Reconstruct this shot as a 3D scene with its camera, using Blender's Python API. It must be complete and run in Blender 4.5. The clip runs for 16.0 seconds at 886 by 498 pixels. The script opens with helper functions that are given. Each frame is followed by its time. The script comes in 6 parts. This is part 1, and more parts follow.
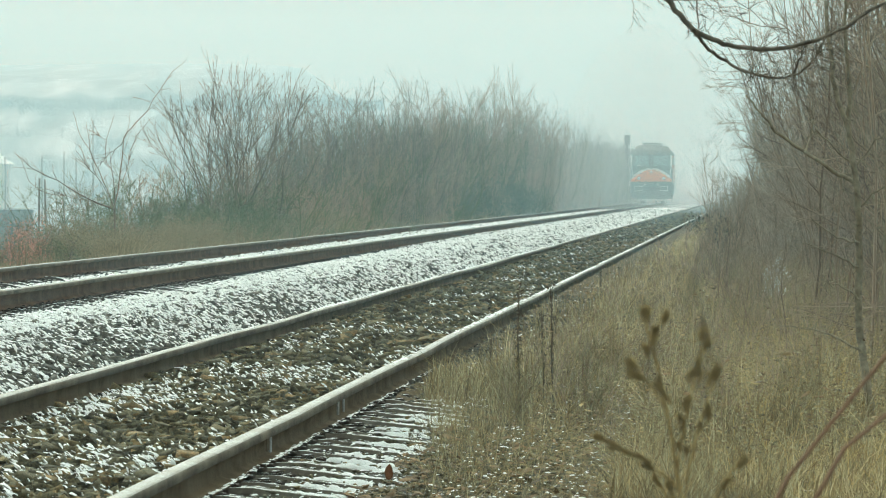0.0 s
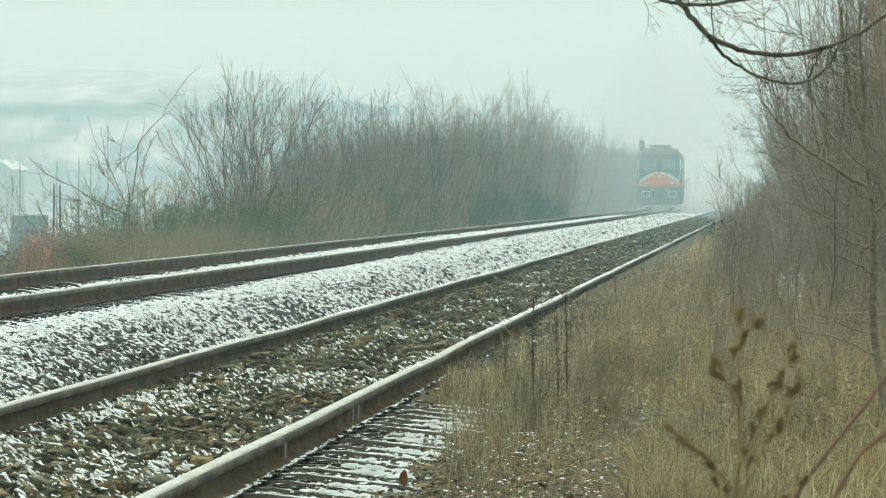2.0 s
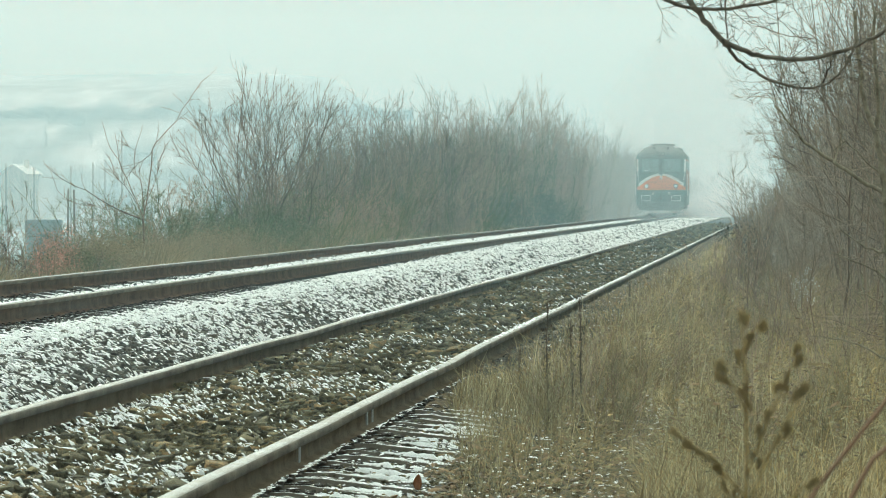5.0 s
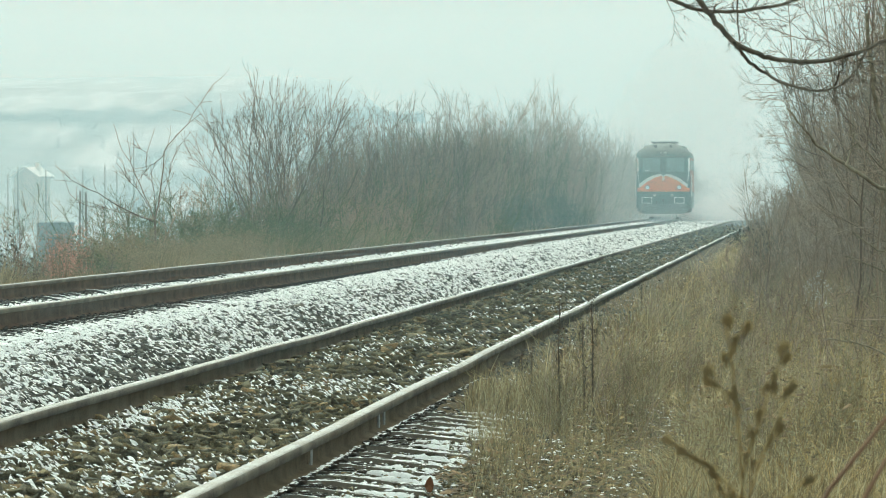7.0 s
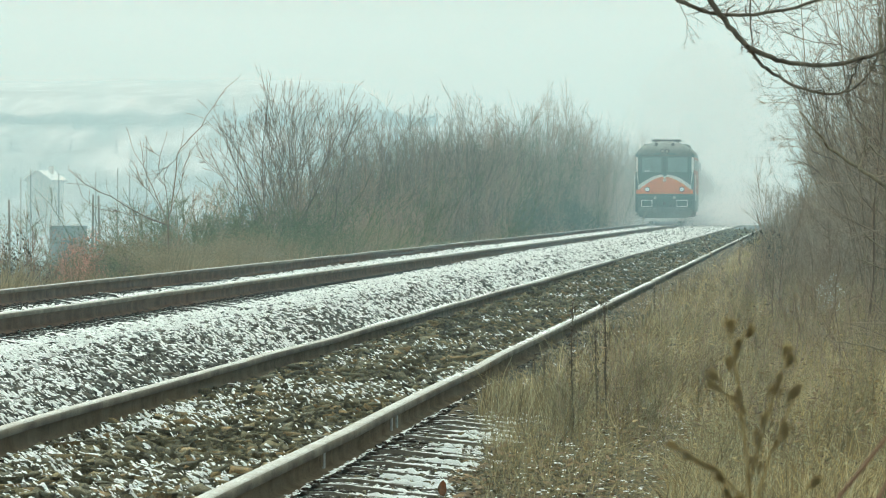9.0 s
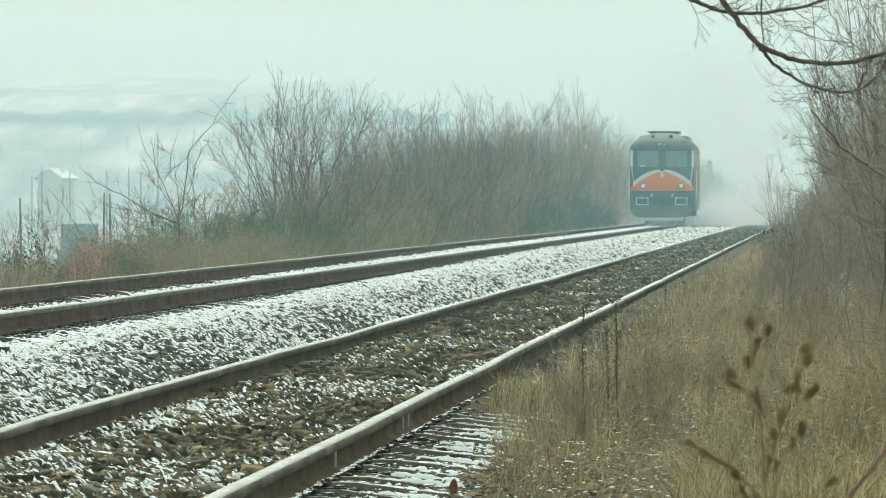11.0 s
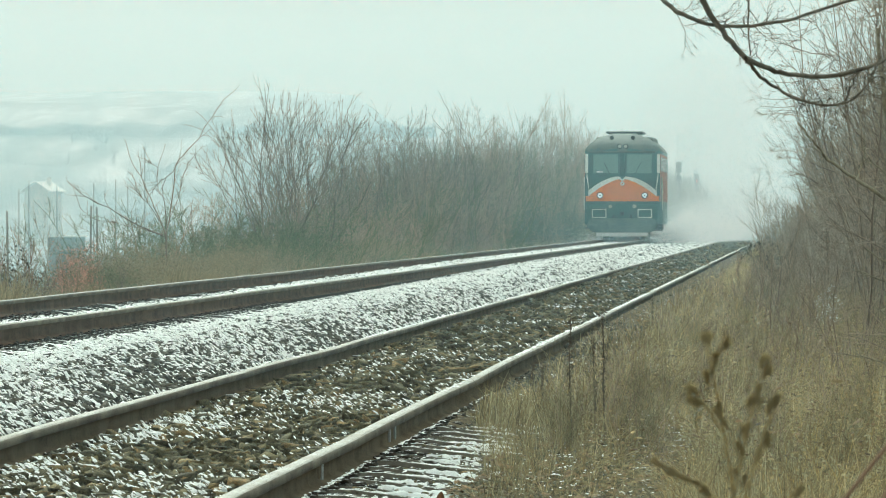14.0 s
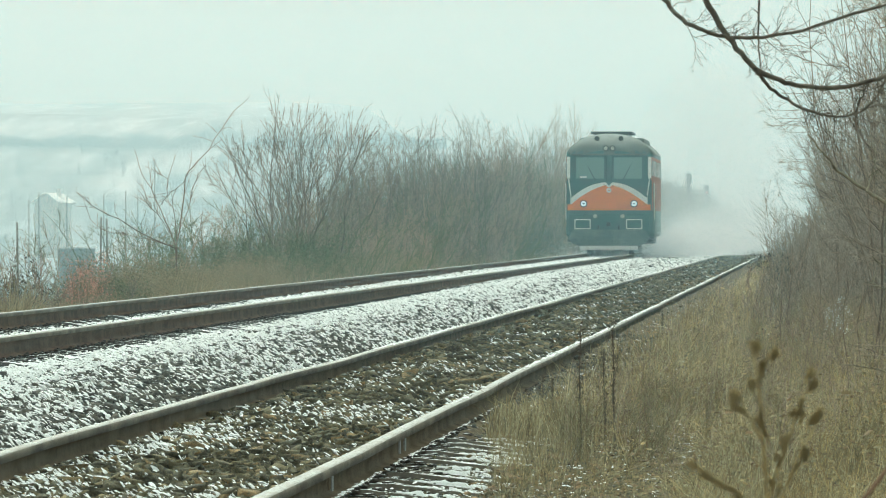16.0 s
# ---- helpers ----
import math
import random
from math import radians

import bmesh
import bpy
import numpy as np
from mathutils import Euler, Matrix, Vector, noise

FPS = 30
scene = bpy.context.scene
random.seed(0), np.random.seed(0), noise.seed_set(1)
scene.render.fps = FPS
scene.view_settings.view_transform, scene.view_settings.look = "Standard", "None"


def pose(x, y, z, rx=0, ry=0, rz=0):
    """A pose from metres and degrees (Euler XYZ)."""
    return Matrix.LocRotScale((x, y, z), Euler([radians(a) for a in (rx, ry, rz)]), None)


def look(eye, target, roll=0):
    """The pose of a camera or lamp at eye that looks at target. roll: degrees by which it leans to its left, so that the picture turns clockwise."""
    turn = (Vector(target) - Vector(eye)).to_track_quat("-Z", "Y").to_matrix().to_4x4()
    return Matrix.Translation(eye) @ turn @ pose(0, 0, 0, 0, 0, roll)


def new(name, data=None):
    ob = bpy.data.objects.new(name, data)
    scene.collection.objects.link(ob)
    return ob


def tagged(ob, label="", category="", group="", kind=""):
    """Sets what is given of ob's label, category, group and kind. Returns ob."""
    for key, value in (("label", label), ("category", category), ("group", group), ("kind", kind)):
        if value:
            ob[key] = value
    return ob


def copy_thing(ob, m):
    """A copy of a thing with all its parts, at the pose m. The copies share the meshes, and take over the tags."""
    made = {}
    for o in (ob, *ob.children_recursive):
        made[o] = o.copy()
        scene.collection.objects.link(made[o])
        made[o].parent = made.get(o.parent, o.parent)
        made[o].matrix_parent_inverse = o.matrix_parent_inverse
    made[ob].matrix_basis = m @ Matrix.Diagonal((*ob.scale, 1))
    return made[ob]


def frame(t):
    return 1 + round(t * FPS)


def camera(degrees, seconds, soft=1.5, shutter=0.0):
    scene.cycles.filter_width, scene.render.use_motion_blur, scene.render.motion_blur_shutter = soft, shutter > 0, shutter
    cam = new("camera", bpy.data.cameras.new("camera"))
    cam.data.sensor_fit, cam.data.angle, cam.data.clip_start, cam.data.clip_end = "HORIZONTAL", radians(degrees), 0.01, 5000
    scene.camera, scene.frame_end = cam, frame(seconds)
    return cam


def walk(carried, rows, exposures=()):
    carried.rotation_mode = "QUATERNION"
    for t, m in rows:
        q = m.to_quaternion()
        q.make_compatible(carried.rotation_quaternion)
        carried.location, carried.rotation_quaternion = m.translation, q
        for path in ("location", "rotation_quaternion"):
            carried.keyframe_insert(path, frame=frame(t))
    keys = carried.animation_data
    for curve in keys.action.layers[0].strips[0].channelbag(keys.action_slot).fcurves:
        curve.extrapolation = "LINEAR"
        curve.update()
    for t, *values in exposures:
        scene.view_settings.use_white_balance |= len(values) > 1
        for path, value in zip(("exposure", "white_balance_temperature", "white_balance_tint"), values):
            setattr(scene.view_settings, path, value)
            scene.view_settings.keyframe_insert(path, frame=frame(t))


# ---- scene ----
# ---------- camera: stands still on a tripod beside the line and pans slowly ----------
EYE_HEIGHT = 0.90                       # metres above the datum, just over the near rail heads
VIEW = [
    (0.0, 0.0000, -0.4235),
    (0.5, 0.0042, -0.4193),
    (1.0, 0.0374, -0.4069),
    (1.5, 0.0664, -0.3986),
    (2.0, 0.1079, -0.3820),
    (2.5, 0.1329, -0.3674),
    (3.0, 0.1453, -0.3612),
    (3.5, 0.1640, -0.3550),
    (4.0, 0.1785, -0.3550),
    (4.2, 0.1827, -0.3542),
    (6.3, 0.2678, -0.3363),
    (6.5, 0.2740, -0.3342),
    (7.0, 0.2989, -0.3301),
    (7.5, 0.3238, -0.3238),
    (8.0, 0.3467, -0.3176),
    (8.5, 0.3683, -0.3114),
    (9.0, 0.3932, -0.3052),
    (9.2, 0.3986, -0.3047),
    (11.3, 0.4816, -0.3189),
    (11.5, 0.4837, -0.3176),
    (12.0, 0.4899, -0.3114),
    (12.5, 0.4679, -0.2989),
    (13.0, 0.4235, -0.2719),
    (13.5, 0.3861, -0.2429),
    (14.0, 0.3791, -0.2221),
    (14.5, 0.3944, -0.2026),
    (15.0, 0.4123, -0.1835),
    (15.5, 0.4380, -0.1694),
    (16.0, 0.4526, -0.1387),
]


def aim(yaw, pitch):
    return pose(0, 0, EYE_HEIGHT, 90 + pitch, 0, yaw)


cam = camera(6.503, 16.0, soft=0.95)
cam.data.dof.use_dof = True
cam.data.dof.focus_distance = 50.0
cam.data.dof.aperture_fstop = 46.0
walk(cam, [(t, aim(yaw, pitch)) for t, yaw, pitch in VIEW], [(0.0, 0.0, 6130, -15), (16.0, 0.0, 6130, -15)])

# ---------- overcast winter daylight ----------
world = bpy.data.worlds.new("overcast_sky")
scene.world = world
world.use_nodes = True
wn = world.node_tree.nodes
sky = wn.new("ShaderNodeTexSky")
sky.sky_type = "NISHITA"
sky.sun_disc = False
sky.sun_elevation, sky.sun_rotation = radians(44), radians(-12)
sky.air_density, sky.dust_density, sky.ozone_density = 1.0, 6.0, 1.0
grey = wn.new("ShaderNodeHueSaturation")
grey.inputs["Saturation"].default_value = 0.05
world.node_tree.links.new(sky.outputs[0], grey.inputs["Color"])
world.node_tree.links.new(grey.outputs[0], wn["Background"].inputs[0])
wn["Background"].inputs[1].default_value = 0.218
sun_data = bpy.data.lights.new("sun", "SUN")
sun_data.energy, sun_data.angle, sun_data.color = 0.37, radians(30), (1.0, 0.97, 0.93)
sun = new("sun", sun_data)
sun.matrix_world = look((0, 0, 0), (0.147, -0.70, -0.70))   # high and ahead, behind the cloud


# ---------- materials ----------
def material(name):
    m = bpy.data.materials.new(name)
    m.use_nodes = True
    nt = m.node_tree
    return m, nt, nt.nodes["Principled BSDF"]


def noise_node(nt, scale, detail=4.0, rough=0.6, stretch=None):
    n = nt.nodes.new("ShaderNodeTexNoise")
    n.inputs["Scale"].default_value, n.inputs["Detail"].default_value, n.inputs["Roughness"].default_value = scale, detail, rough
    co = nt.nodes.new("ShaderNodeTexCoord")
    mp = nt.nodes.new("ShaderNodeMapping")
    mp.inputs["Scale"].default_value = stretch or (1, 1, 1)
    nt.links.new(co.outputs["Object"], mp.inputs[0])
    nt.links.new(mp.outputs[0], n.inputs["Vector"])
    return n


def ramp(nt, source, stops):
    r = nt.nodes.new("ShaderNodeValToRGB")
    e = r.color_ramp.elements
    while len(e) < len(stops):
        e.new(0.5)
    for el, (p, c) in zip(e, stops):
        el.position, el.color = p, (*c, 1)
    nt.links.new(source, r.inputs[0])
    return r


def blend(nt, a, b, fac, mode="MIX"):
    m = nt.nodes.new("ShaderNodeMix")
    m.data_type, m.blend_type = "RGBA", mode
    for sock, v in ((m.inputs[0], fac), (m.inputs[6], a), (m.inputs[7], b)):
        if hasattr(v, "is_linked"):
            nt.links.new(v, sock)
        else:
            sock.default_value = v if not isinstance(v, tuple) else (*v, 1)
    return m.outputs[2]


def surface(name, stops, scale=8.0, rough=0.8, metal=0.0, bump=0.0, bump_scale=60.0, grime=None, grime_scale=1.2,
            vary="", stretch=None, spec=0.3, thin=0.0):
    """Noise-ramped paint, stone, wood or soil; grime: a second colour in large soft stains; vary: object or island."""
    m, nt, p = material(name)
    col = ramp(nt, noise_node(nt, scale, stretch=stretch).outputs[0], stops).outputs[0]
    if vary:
        if vary == "object":
            rnd = nt.nodes.new("ShaderNodeObjectInfo").outputs["Random"]
        else:
            rnd = nt.nodes.new("ShaderNodeNewGeometry").outputs["Random Per Island"]
        tone = ramp(nt, rnd, stops)
        col = blend(nt, col, tone.outputs[0], 0.75)
    if grime:
        g = ramp(nt, noise_node(nt, grime_scale, 5).outputs[0], [(0.42, (0, 0, 0)), (0.68, (1, 1, 1))])
        col = blend(nt, col, grime, g.outputs[0])
    nt.links.new(col, p.inputs["Base Color"])
    p.inputs["Roughness"].default_value, p.inputs["Metallic"].default_value = rough, metal
    p.inputs["Specular IOR Level"].default_value = spec
    if bump:
        b = nt.nodes.new("ShaderNodeBump")
        b.inputs["Strength"].default_value, b.inputs["Distance"].default_value = bump, 0.01
        nt.links.new(noise_node(nt, bump_scale, 3).outputs[0], b.inputs["Height"])
        nt.links.new(b.outputs[0], p.inputs["Normal"])
    if thin:
        tr, mx = nt.nodes.new("ShaderNodeBsdfTranslucent"), nt.nodes.new("ShaderNodeMixShader")
        nt.links.new(col, tr.inputs["Color"])
        mx.inputs[0].default_value = thin
        nt.links.new(p.outputs[0], mx.inputs[1])
        nt.links.new(tr.outputs[0], mx.inputs[2])
        nt.links.new(mx.outputs[0], nt.nodes["Material Output"].inputs["Surface"])
    return m


def snowed(name, stops, scale, patch_scale, amount, rough=0.85, vary="", steep=(0.55, 0.8)):
    """A surface on which wind-blown snow lies in ragged patches wherever it faces up."""
    m, nt, p = material(name)
    col = ramp(nt, noise_node(nt, scale).outputs[0], stops).outputs[0]
    if vary:
        tone = ramp(nt, nt.nodes.new("ShaderNodeNewGeometry").outputs["Random Per Island"], stops)
        col = blend(nt, col, tone.outputs[0], 0.8)
    g = nt.nodes.new("ShaderNodeNewGeometry")
    sep = nt.nodes.new("ShaderNodeSeparateXYZ")
    nt.links.new(g.outputs["Normal"], sep.inputs[0])
    up = nt.nodes.new("ShaderNodeMath")
    up.operation = "MULTIPLY"
    pat = ramp(nt, noise_node(nt, patch_scale, 6, 0.7).outputs[0],
               [(max(0.02, 0.62 - amount), (0, 0, 0)), (0.70 - amount, (1, 1, 1))])
    upr = ramp(nt, sep.outputs[2], [(steep[0], (0, 0, 0)), (steep[1], (1, 1, 1))])
    nt.links.new(pat.outputs[0], up.inputs[0])
    nt.links.new(upr.outputs[0], up.inputs[1])
    nt.links.new(blend(nt, col, (0.86, 0.85, 0.82), up.outputs[0]), p.inputs["Base Color"])
    p.inputs["Roughness"].default_value = 1.0 if rough > 0.8 else rough
    p.inputs["Specular IOR Level"].default_value = 0.03
    return m


def stone_surface(name, stops, mottle):
    """Crushed stone: a tone for each stone, mottled with dust and darker flecks."""
    m, nt, p = material(name)
    tone = ramp(nt, nt.nodes.new("ShaderNodeNewGeometry").outputs["Random Per Island"], stops).outputs[0]
    dust = ramp(nt, noise_node(nt, 55, 5, 0.7).outputs[0], [(0.40, (0, 0, 0)), (0.66, (1, 1, 1))]).outputs[0]
    fleck = ramp(nt, noise_node(nt, 140, 3).outputs[0], [(0.35, (0.45, 0.45, 0.45)), (0.6, (1, 1, 1))]).outputs[0]
    nt.links.new(blend(nt, blend(nt, tone, mottle, dust), fleck, 1.0, "MULTIPLY"), p.inputs["Base Color"])
    p.inputs["Roughness"].default_value, p.inputs["Specular IOR Level"].default_value = 0.95, 0.1
    b = nt.nodes.new("ShaderNodeBump")
    b.inputs["Strength"].default_value, b.inputs["Distance"].default_value = 0.6, 0.01
    nt.links.new(noise_node(nt, 90, 4).outputs[0], b.inputs["Height"])
    nt.links.new(b.outputs[0], p.inputs["Normal"])
    return m


M_STONE = stone_surface("ballast_stone", [(0.08, (0.060, 0.050, 0.036)), (0.35, (0.115, 0.098, 0.063)), (0.7, (0.20, 0.165, 0.090)), (0.88, (0.31, 0.24, 0.115)), (0.97, (0.42, 0.27, 0.12))], (0.21, 0.185, 0.115))
M_STONE_GREY = stone_surface("grey_ballast_stone", [(0.15, (0.060, 0.056, 0.048)), (0.6, (0.13, 0.118, 0.095)), (0.9, (0.23, 0.20, 0.155))], (0.20, 0.185, 0.155))
M_BED = snowed("snowy_ballast_bed", [(0.3, (0.03, 0.03, 0.028)), (0.7, (0.10, 0.09, 0.075))], 25, 9, 0.04)
M_BED_WHITE = snowed("snow_covered_ballast_bed", [(0.3, (0.04, 0.04, 0.038)), (0.7, (0.12, 0.11, 0.10))], 25, 9, 0.14)
M_SLEEPER = snowed("snowy_concrete_sleeper", [(0.3, (0.075, 0.062, 0.046)), (0.7, (0.17, 0.145, 0.11))], 22, 14.0, 0.16, steep=(0.9, 0.98))
M_SLEEPER_WHITE = snowed("snow_covered_concrete_sleeper", [(0.3, (0.045, 0.04, 0.033)), (0.7, (0.10, 0.09, 0.075))], 12, 5.0, 0.30, steep=(0.9, 0.98))
M_RAIL_SIDE = surface("rusty_rail_web", [(0.3, (0.068, 0.042, 0.027)), (0.7, (0.120, 0.077, 0.050))], 4, rough=1.0, grime=(0.155, 0.103, 0.068), grime_scale=2.0, bump=0.2, spec=0.0, stretch=(6, 0.6, 6))
M_RAIL_OLIVE = surface("olive_brown_rail_web", [(0.3, (0.072, 0.053, 0.031)), (0.7, (0.128, 0.096, 0.058))], 4, rough=1.0, grime=(0.165, 0.125, 0.078), grime_scale=2.0, bump=0.2, spec=0.0, stretch=(6, 0.6, 6))
M_RAIL_TOP = surface("dull_rail_head", [(0.25, (0.15, 0.13, 0.10)), (0.5, (0.28, 0.255, 0.21)), (0.75, (0.46, 0.43, 0.38))], 9, rough=0.6, metal=0.0, grime=(0.20, 0.165, 0.115), grime_scale=1.6, spec=0.35, stretch=(14, 0.7, 14), bump=0.3, bump_scale=70)
M_RAIL_FLANK = surface("brown_rail_flank", [(0.3, (0.070, 0.054, 0.035)), (0.7, (0.13, 0.104, 0.070))], 9, rough=0.9, grime=(0.21, 0.18, 0.13), grime_scale=1.6, bump=0.3, spec=0.12, stretch=(10, 0.8, 10))
M_IRON = surface("rusty_iron", [(0.3, (0.03, 0.028, 0.026)), (0.7, (0.075, 0.06, 0.05))], 20, rough=0.8)
M_CLIP = snowed("snow_dusted_rusty_clip", [(0.3, (0.026, 0.022, 0.018)), (0.7, (0.07, 0.052, 0.038))], 20, 18, 0.08, steep=(0.8, 0.95))
M_SOIL = snowed("frosty_verge_soil", [(0.3, (0.04, 0.03, 0.016)), (0.7, (0.14, 0.10, 0.05))], 14, 11.0, 0.03)
M_GRASS = surface("dry_grass", [(0.08, (0.155, 0.108, 0.043)), (0.4, (0.32, 0.247, 0.12)), (0.7, (0.47, 0.383, 0.21)), (0.95, (0.73, 0.62, 0.39))], 0.9, vary="island", rough=0.9, thin=0.6)
M_GRASS_GOLD = surface("golden_dry_grass", [(0.1, (0.25, 0.165, 0.05)), (0.5, (0.43, 0.30, 0.11)), (0.9, (0.56, 0.42, 0.185))], 0.9, vary="island", rough=0.9, thin=0.45)
M_GRASS_TAWNY = surface("tawny_dead_grass", [(0.1, (0.07, 0.052, 0.026)), (0.5, (0.165, 0.12, 0.054)), (0.9, (0.29, 0.22, 0.105))], 0.5, vary="island", rough=0.9, thin=0.3)
M_GRASS_BROWN = surface("brown_dead_grass", [(0.1, (0.165, 0.115, 0.051)), (0.5, (0.38, 0.285, 0.138)), (0.9, (0.61, 0.48, 0.255))], 0.5, vary="island", rough=0.9, thin=0.58)
M_MOUND = surface("olive_tawny_dead_brush", [(0.1, (0.175, 0.142, 0.080)), (0.5, (0.285, 0.232, 0.138)), (0.9, (0.40, 0.335, 0.21))], 1.4, vary="island", rough=0.9, thin=0.3)
M_FLAKE = surface("powder_snow", [(0.3, (0.88, 0.89, 0.90)), (0.7, (0.93, 0.94, 0.95))], 3, rough=1.0, thin=0.5, spec=0.0)
M_LITTER = surface("fallen_leaf", [(0.1, (0.07, 0.05, 0.028)), (0.5, (0.17, 0.11, 0.055)), (0.9, (0.30, 0.19, 0.09))], 5, vary="island", rough=0.9)
M_RED_LEAF = surface("dull_red_leaf", [(0.2, (0.55, 0.25, 0.18)), (0.7, (0.74, 0.40, 0.30))], 4, vary="island", rough=0.9)
M_CANE = surface("reddish_bramble_cane", [(0.3, (0.19, 0.108, 0.066)), (0.7, (0.30, 0.175, 0.105))], 20, rough=0.8)
M_BARK = surface("grey_brown_bark", [(0.3, (0.27, 0.195, 0.125)), (0.7, (0.42, 0.305, 0.20))], 14, rough=0.9, vary="island")
M_BARK_RED = surface("reddish_twig_bark", [(0.3, (0.30, 0.190, 0.124)), (0.7, (0.45, 0.295, 0.197))], 14, rough=0.9, vary="island")
M_TWIG = surface("dull_brown_twig_bark", [(0.3, (0.17, 0.122, 0.083)), (0.7, (0.40, 0.30, 0.205))], 14, rough=0.9, vary="island")
M_BRUSH = surface("pale_brown_brushwood_bark", [(0.3, (0.20, 0.148, 0.103)), (0.7, (0.49, 0.38, 0.275))], 14, rough=0.9, vary="island")
M_BARK_TREE = surface("dark_grey_brown_tree_bark", [(0.3, (0.115, 0.088, 0.064)), (0.7, (0.32, 0.243, 0.178))], 14, rough=0.9, vary="island")
M_GRASS_OLIVE = surface("olive_grey_dead_grass", [(0.1, (0.13, 0.112, 0.060)), (0.5, (0.285, 0.248, 0.142)), (0.9, (0.48, 0.43, 0.27))], 0.7, vary="island", rough=0.9, thin=0.58)
M_BARK_OLIVE = surface("olive_grey_bark", [(0.3, (0.16, 0.132, 0.088)), (0.7, (0.42, 0.355, 0.245))], 30, rough=0.9, bump=0.3)
M_BARK_DARK = surface("dark_wet_bark", [(0.3, (0.07, 0.057, 0.044)), (0.7, (0.24, 0.20, 0.15))], 25, rough=0.85, bump=0.3)
M_EVERGREEN = surface("dull_green_leaf", [(0.2, (0.085, 0.11, 0.065)), (0.7, (0.135, 0.16, 0.095))], 4, vary="island", rough=0.8)
M_DARK_LEAF = surface("dark_dead_leaf", [(0.2, (0.035, 0.035, 0.022)), (0.7, (0.10, 0.082, 0.045))], 4, vary="island", rough=0.9)
M_LICHEN = surface("yellow_green_lichen_twig", [(0.2, (0.08, 0.10, 0.042)), (0.7, (0.165, 0.185, 0.08))], 4, vary="island", rough=0.9)
M_WEED = surface("dark_dead_weed", [(0.2, (0.065, 0.05, 0.033)), (0.7, (0.14, 0.105, 0.065))], 30, rough=0.95)
M_THISTLE = surface("brown_thistle", [(0.2, (0.30, 0.225, 0.10)), (0.7, (0.54, 0.42, 0.205))], 60, rough=0.95, thin=0.4)
M_ORANGE = surface("orange_train_paint", [(0.3, (0.96, 0.25, 0.035)), (0.7, (0.98, 0.30, 0.05))], 1.5, rough=0.45, grime=(0.86, 0.23, 0.06), grime_scale=1.6, spec=0.4)
# The nose's orange again, with the sides' weaker light put into the colour.
M_ORANGE_SIDE = surface("shaded_orange_train_paint", [(0.3, (0.36, 0.125, 0.065)), (0.7, (0.48, 0.17, 0.085))], 1.5, rough=0.7, grime=(0.24, 0.14, 0.10), grime_scale=1.2, spec=0.2)
# This green is lightened to carry some of the mist before the train.
M_GREEN = surface("dark_green_train_paint", [(0.3, (0.026, 0.105, 0.094)), (0.7, (0.048, 0.14, 0.126))], 1.5, rough=0.45, grime=(0.075, 0.11, 0.10), spec=0.5)
M_CREAM = surface("cream_train_paint", [(0.3, (0.90, 0.90, 0.83)), (0.7, (0.94, 0.94, 0.89))], 2, rough=0.5, grime=(0.80, 0.80, 0.72))
M_ROOF = surface("sooty_roof_paint", [(0.3, (0.11, 0.125, 0.10)), (0.7, (0.19, 0.20, 0.165))], 2, rough=0.7, grime=(0.085, 0.09, 0.075))
M_BLACK = surface("black_steel", [(0.3, (0.018, 0.02, 0.02)), (0.7, (0.045, 0.045, 0.042))], 6, rough=0.6)
M_HOUSE = surface("pale_plaster", [(0.3, (0.86, 0.81, 0.74)), (0.7, (0.90, 0.86, 0.80))], 0.6)
M_SNOW = surface("snow", [(0.3, (0.82, 0.81, 0.78)), (0.7, (0.90, 0.89, 0.86))], 3, rough=0.9)
M_FIELD = surface("snowy_fields", [(0.38, (0.10, 0.11, 0.105)), (0.52, (0.22, 0.23, 0.23)), (0.66, (0.44, 0.45, 0.46))], 0.13, stretch=(1, 0.008, 1.5))
M_POLE = surface("weathered_grey_pole", [(0.3, (0.16, 0.15, 0.13)), (0.7, (0.26, 0.24, 0.21))], 2.0)
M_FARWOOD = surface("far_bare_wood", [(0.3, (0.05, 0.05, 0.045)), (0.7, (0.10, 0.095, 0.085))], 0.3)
# A lighter grey than the far bare wood.
M_COPSE = surface("far_grey_wood", [(0.3, (0.17, 0.175, 0.17)), (0.7, (0.24, 0.24, 0.23))], 0.3)


def glass():
    m, nt, p = material("cab_glass")
    p.inputs["Base Color"].default_value = (0.27, 0.42, 0.39, 1)
    p.inputs["Roughness"].default_value = 0.08
    p.inputs["Transmission Weight"].default_value = 0.25
    p.inputs["IOR"].default_value = 1.5
    return m


def lit(name, colour, strength):
    m, nt, p = material(name)
    p.inputs["Base Color"].default_value = (*colour, 1)
    p.inputs["Emission Color"].default_value = (*colour, 1)
    p.inputs["Emission Strength"].default_value = strength
    return m


M_GLASS = glass()
M_LAMP = lit("lit_headlamp_lens", (0.9, 0.97, 1.0), 0.9)
M_RED_LAMP = lit("lit_red_signal_lens", (1.0, 0.12, 0.05), 0.2)
M_LENS = surface("unlit_lamp_lens", [(0.3, (0.5, 0.5, 0.44)), (0.7, (0.6, 0.6, 0.52))], 4, rough=0.2)


def haze_material(name, density):
    m = bpy.data.materials.new(name)
    m.use_nodes = True
    nt = m.node_tree
    nt.nodes.remove(nt.nodes["Principled BSDF"])
    sc = nt.nodes.new("ShaderNodeVolumeScatter")
    sc.inputs["Color"].default_value = (0.90, 0.975, 0.985, 1)
    sc.inputs["Density"].default_value = density
    nt.links.new(sc.outputs[0], nt.nodes["Material Output"].inputs["Volume"])
    return m


